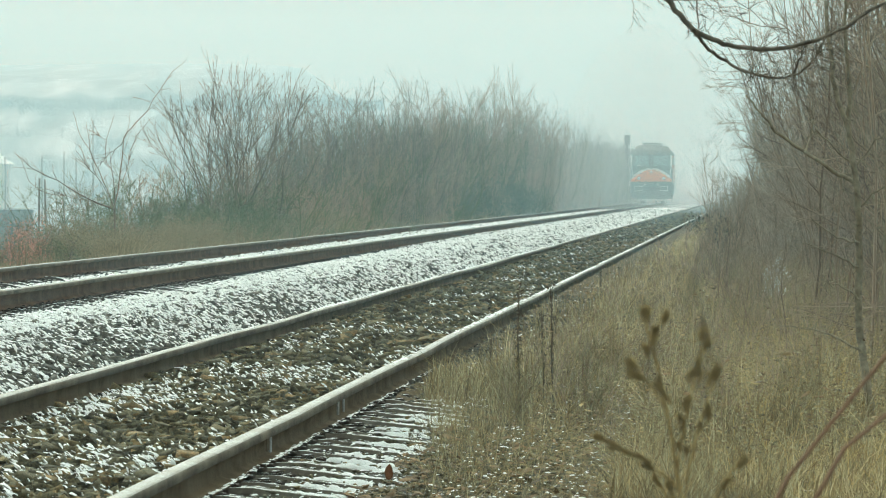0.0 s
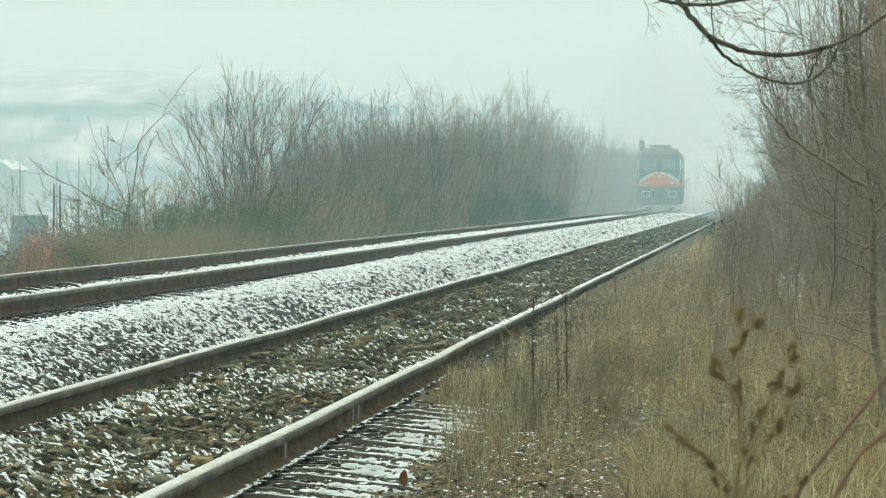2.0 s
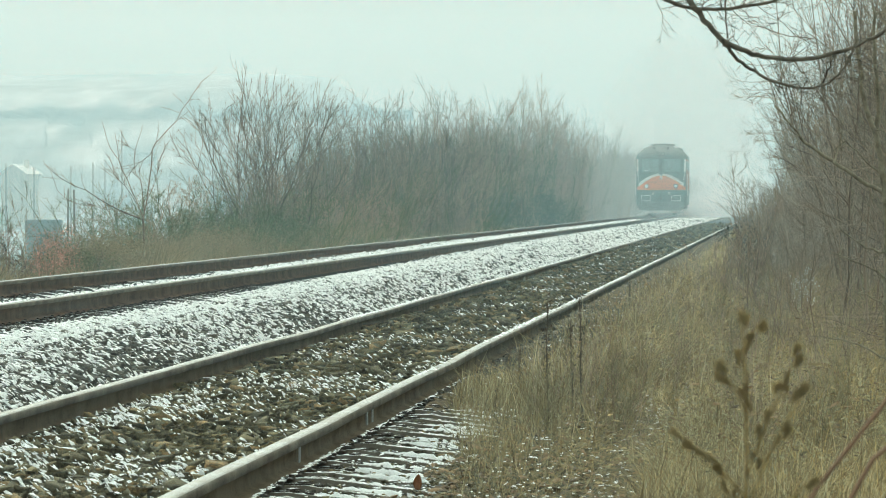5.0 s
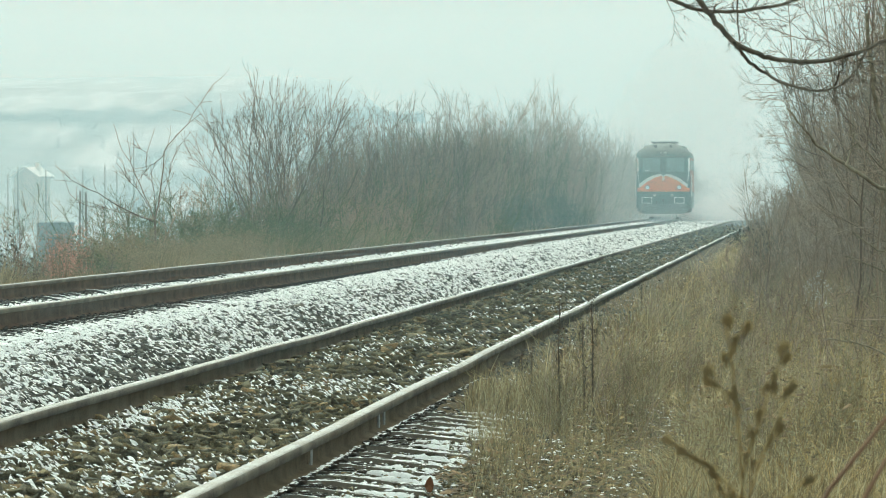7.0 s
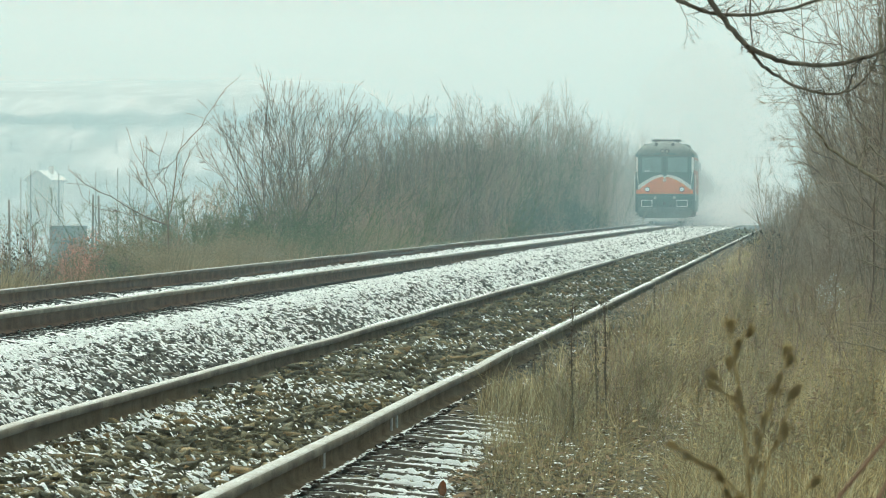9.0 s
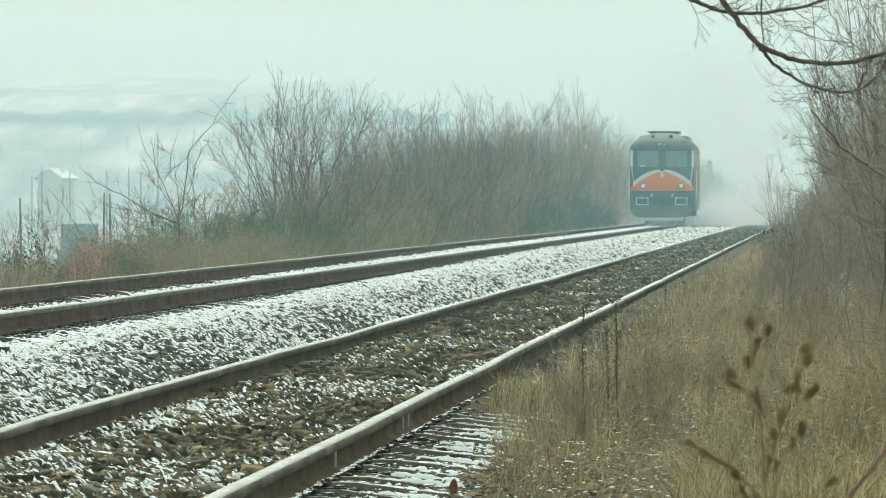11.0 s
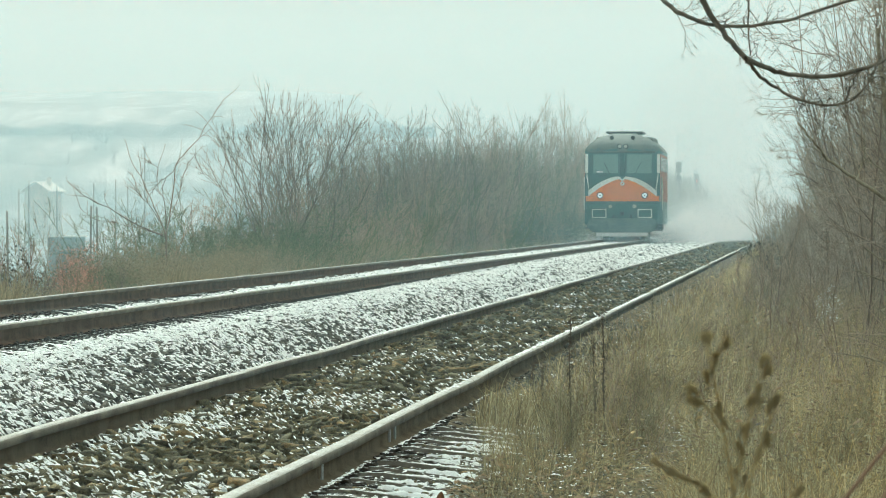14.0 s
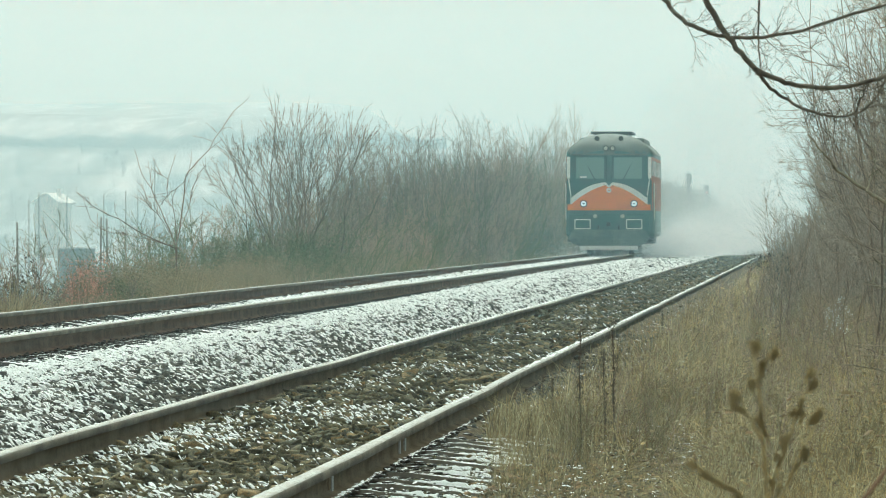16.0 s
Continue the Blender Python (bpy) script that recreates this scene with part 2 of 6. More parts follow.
def fog_material():
    m = bpy.data.materials.new("thin_fog")
    m.use_nodes = True
    nt = m.node_tree
    nt.nodes.remove(nt.nodes["Principled BSDF"])
    sc = nt.nodes.new("ShaderNodeVolumeScatter")
    sc.inputs["Color"].default_value = (0.565, 0.875, 1.0, 1)
    sc.inputs["Density"].default_value = 0.00072
    sc.inputs["Anisotropy"].default_value = 0.24
    nt.links.new(sc.outputs[0], nt.nodes["Material Output"].inputs["Volume"])
    return m


# ---------- mesh helpers ----------
def empty(name, m=None):
    ob = new(name)
    ob.empty_display_size = 0.2
    if m:
        ob.matrix_basis = m
    return ob


def part(name, bm, mat, parent=None, label="", smooth=False):
    me = bpy.data.meshes.new(name)
    bm.to_mesh(me)
    bm.free()
    if smooth:
        me.polygons.foreach_set("use_smooth", [True] * len(me.polygons))
    me.materials.append(mat)
    ob = new(name, me)
    ob.parent = parent
    return tagged(ob, label)


def from_arrays(name, verts, faces, mat, parent=None, label=""):
    """faces: an (n, 3) or (n, 4) array."""
    me = bpy.data.meshes.new(name)
    verts, faces = np.asarray(verts, np.float32), np.asarray(faces, np.int32)
    k = faces.shape[1]
    me.vertices.add(len(verts))
    me.vertices.foreach_set("co", verts.ravel())
    me.loops.add(faces.size)
    me.loops.foreach_set("vertex_index", faces.ravel())
    me.polygons.add(len(faces))
    me.polygons.foreach_set("loop_start", np.arange(len(faces), dtype=np.int32) * k)
    me.polygons.foreach_set("loop_total", np.full(len(faces), k, np.int32))
    me.update(calc_edges=True)
    me.validate()
    me.materials.append(mat)
    ob = new(name, me)
    ob.parent = parent
    return tagged(ob, label)


def box(bm, x0, x1, y0, y1, z0, z1, bevel=0.0):
    r = bmesh.ops.create_cube(bm, size=1.0)
    vs = r["verts"]
    for v in vs:
        v.co = Vector(((x0 + x1) / 2 + v.co.x * (x1 - x0), (y0 + y1) / 2 + v.co.y * (y1 - y0), (z0 + z1) / 2 + v.co.z * (z1 - z0)))
    if bevel:
        es = list({e for v in vs for e in v.link_edges})
        bmesh.ops.bevel(bm, geom=es, offset=bevel, segments=2, affect="EDGES", profile=0.6)
    return bm


def rod(bm, a, b, r0, r1=None, n=8):
    a, b = Vector(a), Vector(b)
    r1 = r0 if r1 is None else r1
    m = Matrix.Translation((a + b) / 2) @ (b - a).to_track_quat("Z", "Y").to_matrix().to_4x4()
    bmesh.ops.create_cone(bm, cap_ends=True, segments=n, radius1=r0, radius2=r1, depth=(b - a).length, matrix=m)
    return bm


# ---------- the line: s metres along it, o metres to the outer side of its near rail ----------
SLOPE = math.atan(0.0395)
UX, UY = math.sin(SLOPE), math.cos(SLOPE)
GAUGE = 1.507                            # between rail centres
NEAR_O, NEAR_Z = -0.14, -0.047           # the near track's outer rail: its place and head height
SPACING = 4.36                           # to the far track's near rail
FAR_RISE = 0.085                         # the far track lies a little higher
NEAR_RAIL, FAR_RAIL = 0.130, 0.158       # rail heights
YAW = -math.degrees(SLOPE)


def along(s, o, z=0.0):
    return Vector((-1.83 + s * UX + o * UY, s * UY - o * UX, z))


def along_np(s, o):
    return -1.83 + s * UX + o * UY, s * UY - o * UX


LINE = pose(-1.83, 0, 0, 0, 0, YAW)      # the line's own space: x outwards, y along it

# ---------- ground ----------
def ground_height(o):
    """Cross-section of the land: shallow ditch and verge outside the near track, a fall into the valley beyond the far one."""
    z = np.full_like(o, -0.42)
    z = np.where(o > 0.6, -0.29 + 0.045 * np.clip(o - 1.5, 0, 8), z)
    z = np.where(o < -8.0, -0.42 - 0.16 * np.clip(-8.0 - o, 0, 45), z)
    return z


def make_ground():
    ss = np.concatenate([np.linspace(-60, 0, 7), np.linspace(5, 300, 120), np.linspace(320, 1200, 30), [1600, 2200, 3000, 4200]])
    oo = np.concatenate([[-1500, -700, -300, -150, -80, -53, -40, -30, -22, -16, -12, -10, -9, -8], np.linspace(-7.4, 9, 60), [12, 16, 25, 40, 80, 200, 600, 1500]])
    S, O = np.meshgrid(ss, oo, indexing="ij")
    X, Y = along_np(S, O)
    Z = ground_height(O)
    rng = np.random.default_rng(3)
    Z = Z + np.where((O > 1.0) & (O < 15), rng.normal(0, 0.02, Z.shape), 0)
    n, k = S.shape
    idx = np.arange(n * k).reshape(n, k)
    f = np.stack([idx[:-1, :-1], idx[1:, :-1], idx[1:, 1:], idx[:-1, 1:]], -1).reshape(-1, 4)
    ob = from_arrays("ground", np.stack([X, Y, Z], -1).reshape(-1, 3), f, M_SOIL)
    tagged(ob, "frosty brown earth verge dusted with snow", "ground", kind="structure")


make_ground()


def make_fog():
    bm = bmesh.new()
    box(bm, -1500, 1500, -300, 3600, -30, 80)
    ob = part("fog", bm, fog_material())
    tagged(ob, "thin pale winter fog over the valley", "fog", kind="stuff")


make_fog()


def make_snow_drift_haze():
    """A bank of blown snow that hangs along the main track some way off."""
    bm = bmesh.new()
    bmesh.ops.create_icosphere(bm, subdivisions=4, radius=1.0)
    for v in bm.verts:
        v.co = Vector((-3.8 + v.co.x * 5.4, 505 + v.co.y * 190, v.co.z * 11))
    ob = part("blown_snow_haze", bm, haze_material("blown_snow_haze", 0.0019), smooth=True)
    ob.matrix_basis = LINE
    tagged(ob, "pale haze of blown snow along the main track", "snow haze", kind="stuff")


make_snow_drift_haze()

# ---------- far side of the valley ----------
def make_hills():
    """Rolling snowy fields that rise to a ridge beyond the valley."""
    xs, ys = np.linspace(-700, 500, 90), np.linspace(900, 3000, 60)
    X, Y = np.meshgrid(xs, ys, indexing="ij")
    d = np.clip((Y - 1220) / 520, 0, 1)
    side = np.clip((10 - X) / 70, 0, 1)
    side = side * side * (3 - 2 * side)
    Z = -9 + 35 * d ** 0.9 * side + (0.6 * np.sin(X / 19 + 1.3) + 0.5 * np.sin(X / 31 + Y / 140)) * d + 24 * side * np.clip((Y - 1740) / 1260, 0, 1)
    n, k = X.shape
    idx = np.arange(n * k).reshape(n, k)
    f = np.stack([idx[:-1, :-1], idx[1:, :-1], idx[1:, 1:], idx[:-1, 1:]], -1).reshape(-1, 4)
    ob = from_arrays("hill", np.stack([X, Y, Z], -1).reshape(-1, 3), f, M_FIELD)
    tagged(ob, "snow-covered hillside fields fading in fog", "hill", kind="structure")


make_hills()


def make_far_wood():
    """A line of bare trees along a field edge on the far hillside."""
    rng = np.random.default_rng(8)
    n = 64000
    x, y = rng.uniform(-160, -12, n), rng.uniform(1595, 1610, n)
    crown = 2.1 + 0.3 * np.sin(x / 2.1) + 3.2 * np.exp(-((x + 58) / 3.0) ** 2) + 0.3 * np.sin(x / 7)
    z = 17.4 + rng.beta(1.6, 1.8, n) * crown * 1.5
    d = rng.normal(0, 0.11, (n, 2, 3))
    c = np.stack([x, y, z], -1)
    V = np.stack([c, c + d[:, 0], c + d[:, 1]], 1).reshape(-1, 3)
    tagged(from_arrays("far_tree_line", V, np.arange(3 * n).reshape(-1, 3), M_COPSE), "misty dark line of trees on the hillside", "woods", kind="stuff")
    n = 70000
    k = rng.integers(0, 60, n)
    cx, cy = rng.uniform(-160, -15, 60), rng.uniform(1240, 1580, 60)
    wide = rng.uniform(0.5, 1.7, 60)
    c = np.stack([cx[k] + np.sin(rng.uniform(-1.5, 1.5, n)) * 4.2 * wide[k], cy[k] + rng.normal(0, 2, n), -9 + 35 * ((cy[k] - 1220) / 520) ** 0.9 + rng.random(n) ** 1.3 * 2.8 * wide[k]], -1)
    d = rng.normal(0, 0.11, (n, 2, 3))
    V = np.stack([c, c + d[:, 0], c + d[:, 1]], 1).reshape(-1, 3)
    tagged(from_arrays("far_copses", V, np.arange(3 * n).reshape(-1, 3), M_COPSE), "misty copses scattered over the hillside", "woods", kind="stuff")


make_far_wood()


def gabled_house(name, w, l, h, rise, wall, label):
    ob = empty(name)
    bm = bmesh.new()
    v = [bm.verts.new(p) for p in ((-w/2, 0, 0), (w/2, 0, 0), (w/2, 0, h), (0, 0, h + rise), (-w/2, 0, h),
                                   (-w/2, l, 0), (w/2, l, 0), (w/2, l, h), (0, l, h + rise), (-w/2, l, h))]
    for q in ((0, 1, 2, 3, 4), (9, 8, 7, 6, 5), (1, 6, 7, 2), (0, 4, 9, 5), (0, 5, 6, 1)):
        bm.faces.new([v[i] for i in q])
    part("wall", bm, wall, ob)
    slope = math.hypot(w / 2, rise)
    for side in (-1, 1):
        bm = box(bmesh.new(), 0, slope + 0.5, -0.5, l + 0.5, 0.02, 0.25)
        r = part("roof", bm, M_SNOW, ob, "snow-covered roof slope")
        a = math.degrees(math.atan2(rise, w / 2))
        r.matrix_basis = pose(0, 0, h + rise, 0, a, 0) if side > 0 else pose(0, l, h + rise, 0, a, 180)
    part("chimney", box(bmesh.new(), w * 0.15, w * 0.15 + 0.6, l * 0.5, l * 0.5 + 0.6, h, h + rise + 0.8), wall, ob)
    return tagged(ob, label, "house", "houses in the valley")


house = gabled_house("house", 3.9, 4.2, 8.2, 1.2, M_HOUSE, "pale plastered house with a snow-covered gabled roof")
house.matrix_basis = pose(-67.6, 1150, -3.2, 0, 0, -24)


def make_shed():
    ob = empty("shed", pose(-39.5, 720, -4.2, 0, 0, 6))
    part("wall", box(bmesh.new(), -1.6, 1.7, 0, 4, 0, 3.4), M_POLE, ob)
    part("roof", box(bmesh.new(), -1.8, 1.9, -0.2, 4.2, 3.4, 3.55), M_SNOW, ob, "flat snow-dusted roof")
    part("door", box(bmesh.new(), -0.5, 0.5, -0.05, 0.0, 0, 2.1), M_FARWOOD, ob)
    tagged(ob, "grey flat-roofed shed in the misty valley", "shed")
    ob = empty("silo", pose(76.0, 3000, 24, 0, 0, 0))
    part("wall", box(bmesh.new(), -5.8, 5.8, 0, 12, -50, 10), M_HOUSE, ob)
    part("roof", box(bmesh.new(), -3, 3, 2, 10, 10, 13), M_HOUSE, ob)
    tagged(ob, "tall grain silo block hidden in fog", "silo")


make_shed()


def utility_pole(height):
    ob = empty("utility_pole")
    part("post", rod(bmesh.new(), (0, 0, -4), (0, 0, height), 0.07, 0.05, 8), M_POLE, ob)
    part("cap", rod(bmesh.new(), (0, 0, height), (0, 0, height + 0.15), 0.07, 0.02, 8), M_POLE, ob)
    return tagged(ob, "thin grey utility pole in the misty valley", "utility pole", "utility poles in the valley")


pole = utility_pole(9.0)
pole.matrix_basis = pose(-47.6, 780, -5.2)
for x, z in ((-46.6, -4.4), (-43.8, -4.8), (-40.1, -4.7), (-37.9, -4.3), (-36.7, -4.9), (-35.0, -1.1)):
    copy_thing(pole, pose(x, 780, z))


def fence_post():
    """A weathered round post with a slanting cut top."""
    bm = rod(bmesh.new(), (0, 0, -0.6), (0.08, 0, 4.6), 0.05, 0.04, 9)
    ob = part("fence_post", bm, M_POLE, smooth=True)
    return tagged(ob, "weathered wooden post on the valley slope", "post", "posts on the slope")


post = fence_post()
post.matrix_basis = pose(-15.6, 300, -3.2)
for x, z in ((-15.25, -3.25), (-18.7, -3.4)):
    copy_thing(post, pose(x, 300, z, 0, -2, 40))

# ---------- track ----------
RAIL_HALF = ((0.0, 0.0), (0.022, -0.001), (0.032, -0.006), (0.036, -0.016), (0.034, -0.040), (0.012, -0.052), (0.009, -0.085),
             (0.012, -0.128), (0.030, -0.137), (0.072, -0.148), (0.072, -0.158))


def wander(s, seed):
    """Small lateral and vertical faults of an old track, in metres."""
    far = np.clip((s - 60) / 90, 0, 1)
    a = 0.004 * np.sin(s / 5.3 + seed) + far * (0.012 * np.sin(s / 6.1 + 2 * seed) + 0.012 * np.sin(s / 13 + 3 * seed))
    b = 0.0025 * np.sin(s / 2.1 + 1.7 * seed) + 0.003 * np.sin(s / 7.9 + seed)
    return a, b


def low_joint(s, joints):
    """Rail ends that sag at their joints: place, depth and half length of each dip."""
    z = np.zeros_like(s)
    for at, deep, half in joints:
        z -= deep * np.clip(1 - np.abs(s - at) / half, 0, 1) ** 1.3
    return z


def rail(parent, o, z, s0, s1, seed, label, height, web, joints=(), still=1.0):
    k = (height - 0.04) / 0.118
    half = [(x, y if y > -0.041 else -0.04 + (y + 0.04) * k) for x, y in RAIL_HALF]
    prof = half + [(-x, y) for x, y in half[:0:-1]]
    ss = np.concatenate([np.arange(-60, s0, 6.0), np.arange(s0, 220, 0.5), np.arange(220, s1 + 1, 8.0)])
    a, b = wander(ss, seed)
    a, b = a * still, b * still + low_joint(ss, joints)
    n, k = len(ss), len(prof)
    V = np.zeros((n, k, 3))
    for j, (x, y) in enumerate(prof):
        V[:, j, 0], V[:, j, 1], V[:, j, 2] = o + a + x, ss, z + b + y
    idx = np.arange(n * k).reshape(n, k)
    jn = np.roll(np.arange(k), -1)
    f = np.stack([idx[:-1], idx[1:], idx[1:][:, jn], idx[:-1][:, jn]], -1).reshape(-1, 4)
    ob = from_arrays("rail", V.reshape(-1, 3), f, web, parent, label)
    ob.data.materials.append(M_RAIL_TOP)
    ob.data.materials.append(M_RAIL_FLANK)
    col = np.minimum(np.tile(np.arange(k), n - 1), k - 1 - np.tile(np.arange(k), n - 1))
    ob.data.polygons.foreach_set("material_index", np.where(col < 2, 1, np.where(col < 4, 2, 0)).astype(np.int32))
    ob.data.polygons.foreach_set("use_smooth", np.ones(len(f), bool))
    return ob


def sleeper_mesh(coat):
    """A pre-stressed concrete sleeper: highest under the rails, falling to a waist and to its ends."""
    bm = bmesh.new()
    rows = []
    for x, top, half in ((-1.30, -0.222, 0.10), (-0.98, -0.185, 0.115), (-0.90, -0.172, 0.12), (-0.60, -0.172, 0.12), (-0.42, -0.205, 0.10),
                         (0.42, -0.205, 0.10), (0.60, -0.172, 0.12), (0.90, -0.172, 0.12), (0.98, -0.185, 0.115), (1.30, -0.222, 0.10)):
        x -= GAUGE / 2
        rows.append([bm.verts.new(p) for p in ((x, -half - 0.02, -0.40), (x, -half, top - 0.02), (x, -half + 0.02, top), (x, half - 0.02, top), (x, half, top - 0.02), (x, half + 0.02, -0.40))])
    for a, c in zip(rows, rows[1:]):
        for k in range(5):
            bm.faces.new((a[k], c[k], c[k + 1], a[k + 1]))
    bm.faces.new(rows[0])
    bm.faces.new(rows[-1][::-1])
    bmesh.ops.recalc_face_normals(bm, faces=bm.faces[:])
    me = bpy.data.meshes.new("sleeper")
    bm.to_mesh(me)
    bm.free()
    me.materials.append(coat)
    return me


def clip_mesh():
    """A narrow plate with a nut and a bowed spring clip on each side of one rail."""
    bm = bmesh.new()
    box(bm, -0.175, 0.175, -0.07, 0.07, -0.176, -0.169)
    for side in (-1, 1):
        for x, half, top in ((0.086, 0.034, -0.144), (0.148, 0.032, -0.156), (0.205, 0.026, -0.170)):
            m = pose(side * x, 0, top - 0.012) @ Matrix.Diagonal((half, 0.052, 0.014, 1))
            bmesh.ops.create_icosphere(bm, subdivisions=1, radius=1.0, matrix=m)
        rod(bm, (side * 0.100, 0, -0.16), (side * 0.100, 0, -0.136), 0.013, n=6)
    me = bpy.data.meshes.new("rail_clip")
    bm.to_mesh(me)
    bm.free()
    me.materials.append(M_CLIP)
    return me


SLEEPER, SLEEPER_WHITE, CLIP = sleeper_mesh(M_SLEEPER), sleeper_mesh(M_SLEEPER_WHITE), clip_mesh()
PITCH, FAR_PITCH = 0.70, 0.60


def joined(me, places):
    """Vertices and triangles of many shifted copies of one mesh."""
    me.calc_loop_triangles()
    v = np.array([x.co[:] for x in me.vertices])
    t = np.array([x.vertices[:] for x in me.loop_triangles])
    p = np.asarray(places, float)
    return (v[None] + p[:, None]).reshape(-1, 3), (t[None] + (np.arange(len(p)) * len(v))[:, None, None]).reshape(-1, 3)


def make_track(name, o, z, rail_z, s0, s1, seed, label, single_clips, height, pitch, joints, still, sleeper, coat, web, cant=0.0):
    ob = tagged(empty(name, LINE), label, "railway track", "railway tracks", "structure")
    rail(ob, o, rail_z, s0, s1, seed, "worn steel rail with pale head and rusty web", height, web, joints[0], still)
    rail(ob, o - GAUGE, rail_z + cant, s0, s1, seed + 0.9, "worn steel rail with pale head and rusty web", height, web, joints[1], still)
    rng = np.random.default_rng(int(seed * 10))
    ss = np.arange(s0, s1, pitch)
    far = [(o, s, z) for s in np.arange(s0 - pitch, -60, -pitch)]
    for i, s in enumerate(ss):
        dz = z + rng.normal(0, 0.005)
        if i < 300:
            sl = new("sleeper", sleeper)
            sl.parent = ob
            sl.matrix_basis = pose(o + rng.normal(0, 0.03), s + rng.normal(0, 0.015), dz, 0, rng.normal(0, 0.5) + math.degrees(cant / GAUGE), rng.normal(0, 0.7))
        else:
            far.append((o, s, dz))
        if i < single_clips:
            for r in (0, -GAUGE):
                c = new("rail_clip", CLIP)
                c.parent = ob
                c.matrix_basis = pose(o + r + rng.normal(0, 0.004), s + rng.normal(0, 0.012), z + (cant if r else 0) + rng.normal(-0.004, 0.004), 0, 0, rng.normal(0, 2.5))
    plain = bpy.data.meshes.new("plain_sleeper")
    bm = box(bmesh.new(), -GAUGE / 2 - 1.30, -GAUGE / 2 + 1.30, -0.12, 0.12, -0.30, -0.175)
    bm.to_mesh(plain)
    bm.free()
    v, t = joined(plain, far)
    tagged(from_arrays("distant_sleepers", v, t, coat, ob), kind="stuff")
    block = bpy.data.meshes.new("plain_clip")
    bm = box(bmesh.new(), -0.17, 0.17, -0.06, 0.06, -0.175, -0.152)
    bm.to_mesh(block)
    bm.free()
    v, t = joined(block, [(o + r, s, z) for s in np.concatenate([ss[single_clips:420], np.arange(s0 - pitch, -60, -pitch)]) for r in (0, -GAUGE)])
    tagged(from_arrays("distant_rail_clips", v, t, M_CLIP, ob), kind="stuff")
    return ob


NEAR_TRACK = make_track("near_track", NEAR_O, -0.012, NEAR_Z, 18.0, 900, 1.0, "weathered railway track with brown stone ballast and snowy sleepers", 90, NEAR_RAIL, PITCH,
                        (((33.5, 0.003, 1.5), (46.5, 0.006, 4), (98, 0.008, 12)),
                         ((33, 0.006, 2), (48, 0.004, 1.5), (57.5, 0.008, 5), (102, 0.014, 10))), 0.7, SLEEPER, M_SLEEPER, M_RAIL_OLIVE)
make_track("far_track", -SPACING, FAR_RISE, FAR_RISE, 55.0, 900, 2.3, "main railway track in snow-dusted ballast beside the bushes", 60, FAR_RAIL, FAR_PITCH, ((), ()), 0.4, SLEEPER_WHITE, M_SLEEPER_WHITE, M_RAIL_SIDE, 0.03)


def rail_joint(track, s, runs):
    """A rail joint's narrow plate on the web, with pale runs of frost beside it."""
    ob = part("fish_plate", box(bmesh.new(), -0.017, 0.017, -0.10, 0.10, -0.152, -0.094, 0.005), M_RAIL_OLIVE, track, "dark joint plate on the rail web")
    ob.matrix_basis = pose(NEAR_O, s, 0)
    for at in runs:
        ob = part("frost_run", box(bmesh.new(), 0.013, 0.021, -0.05, 0.05, -0.164, -0.090, 0.003), M_SLEEPER_PALE, track, "pale frost run on the rail web")
        ob.matrix_basis = pose(NEAR_O, s + at, 0)


M_SLEEPER_PALE = surface("pale_frost", [(0.3, (0.17, 0.16, 0.14)), (0.7, (0.42, 0.41, 0.38))], 20, rough=0.9)
rail_joint(NEAR_TRACK, 31.6, (0.1,))
rail_joint(NEAR_TRACK, 37.1, (-0.2, 0.28))


# ---------- ballast ----------
def verge_z(s, o):
    """Height of the earth beside the near rail: it has crept over the sleeper ends and up the rail's web further along."""
    rise = np.clip((s - 37 - 5 * o) / 6, 0, 1)
    creep = np.clip((s - 50) / 28, 0, 1)
    top = np.interp(o, (-0.03, 0.36, 0.8, 1.3), (-0.158, -0.16, -0.20, -0.30)) + 0.062 * creep * np.interp(o, (-0.03, 0.7, 1.3), (1, 0.8, 0))
    return np.where(o > 1.3, ground_height(o), top - 0.13 * (1 - rise * rise * (3 - 2 * rise)))


def heaped(s):
    """How much higher ballast and drifted snow lie against the rails further along."""
    return 0.05 * np.clip((s - 90) / 80, 0, 1)


def ballast_sheet(name, o0, o1, z0, z1, mat, label):
    ss, oo = np.concatenate([np.arange(-60, 14, 4.0), np.arange(14, 120, 0.5), np.arange(120, 900, 10.0)]), np.linspace(o0, o1, 12)
    S, O = np.meshgrid(ss, oo, indexing="ij")
    rng = np.random.default_rng(5)
    Z = z0 + (z1 - z0) * (O - o0) / (o1 - o0) + rng.normal(0, 0.012, S.shape) + heaped(S)
    n, k = S.shape
    idx = np.arange(n * k).reshape(n, k)
    f = np.stack([idx[:-1, :-1], idx[1:, :-1], idx[1:, 1:], idx[:-1, 1:]], -1).reshape(-1, 4)
    ob = from_arrays(name, np.stack([O, S, Z], -1).reshape(-1, 3), f, mat)
    ob.matrix_basis = LINE
    return tagged(ob, label, "ballast", kind="structure")


BED_NEAR = ballast_sheet("near_ballast", -GAUGE - 0.45, 0.75, -0.180, -0.250, M_BED, "dark and brown stone ballast with snow in the gaps")
BED_MID = ballast_sheet("middle_ballast", -SPACING + 0.15, -GAUGE - 0.45, -0.13, -0.19, M_BED_WHITE, "grey stone ballast thickly dusted with snow")
BED_FAR = ballast_sheet("far_ballast", -SPACING - GAUGE - 1.8, -SPACING + 0.15, -0.30, -0.11, M_BED_WHITE, "snow-covered ballast under the main track")


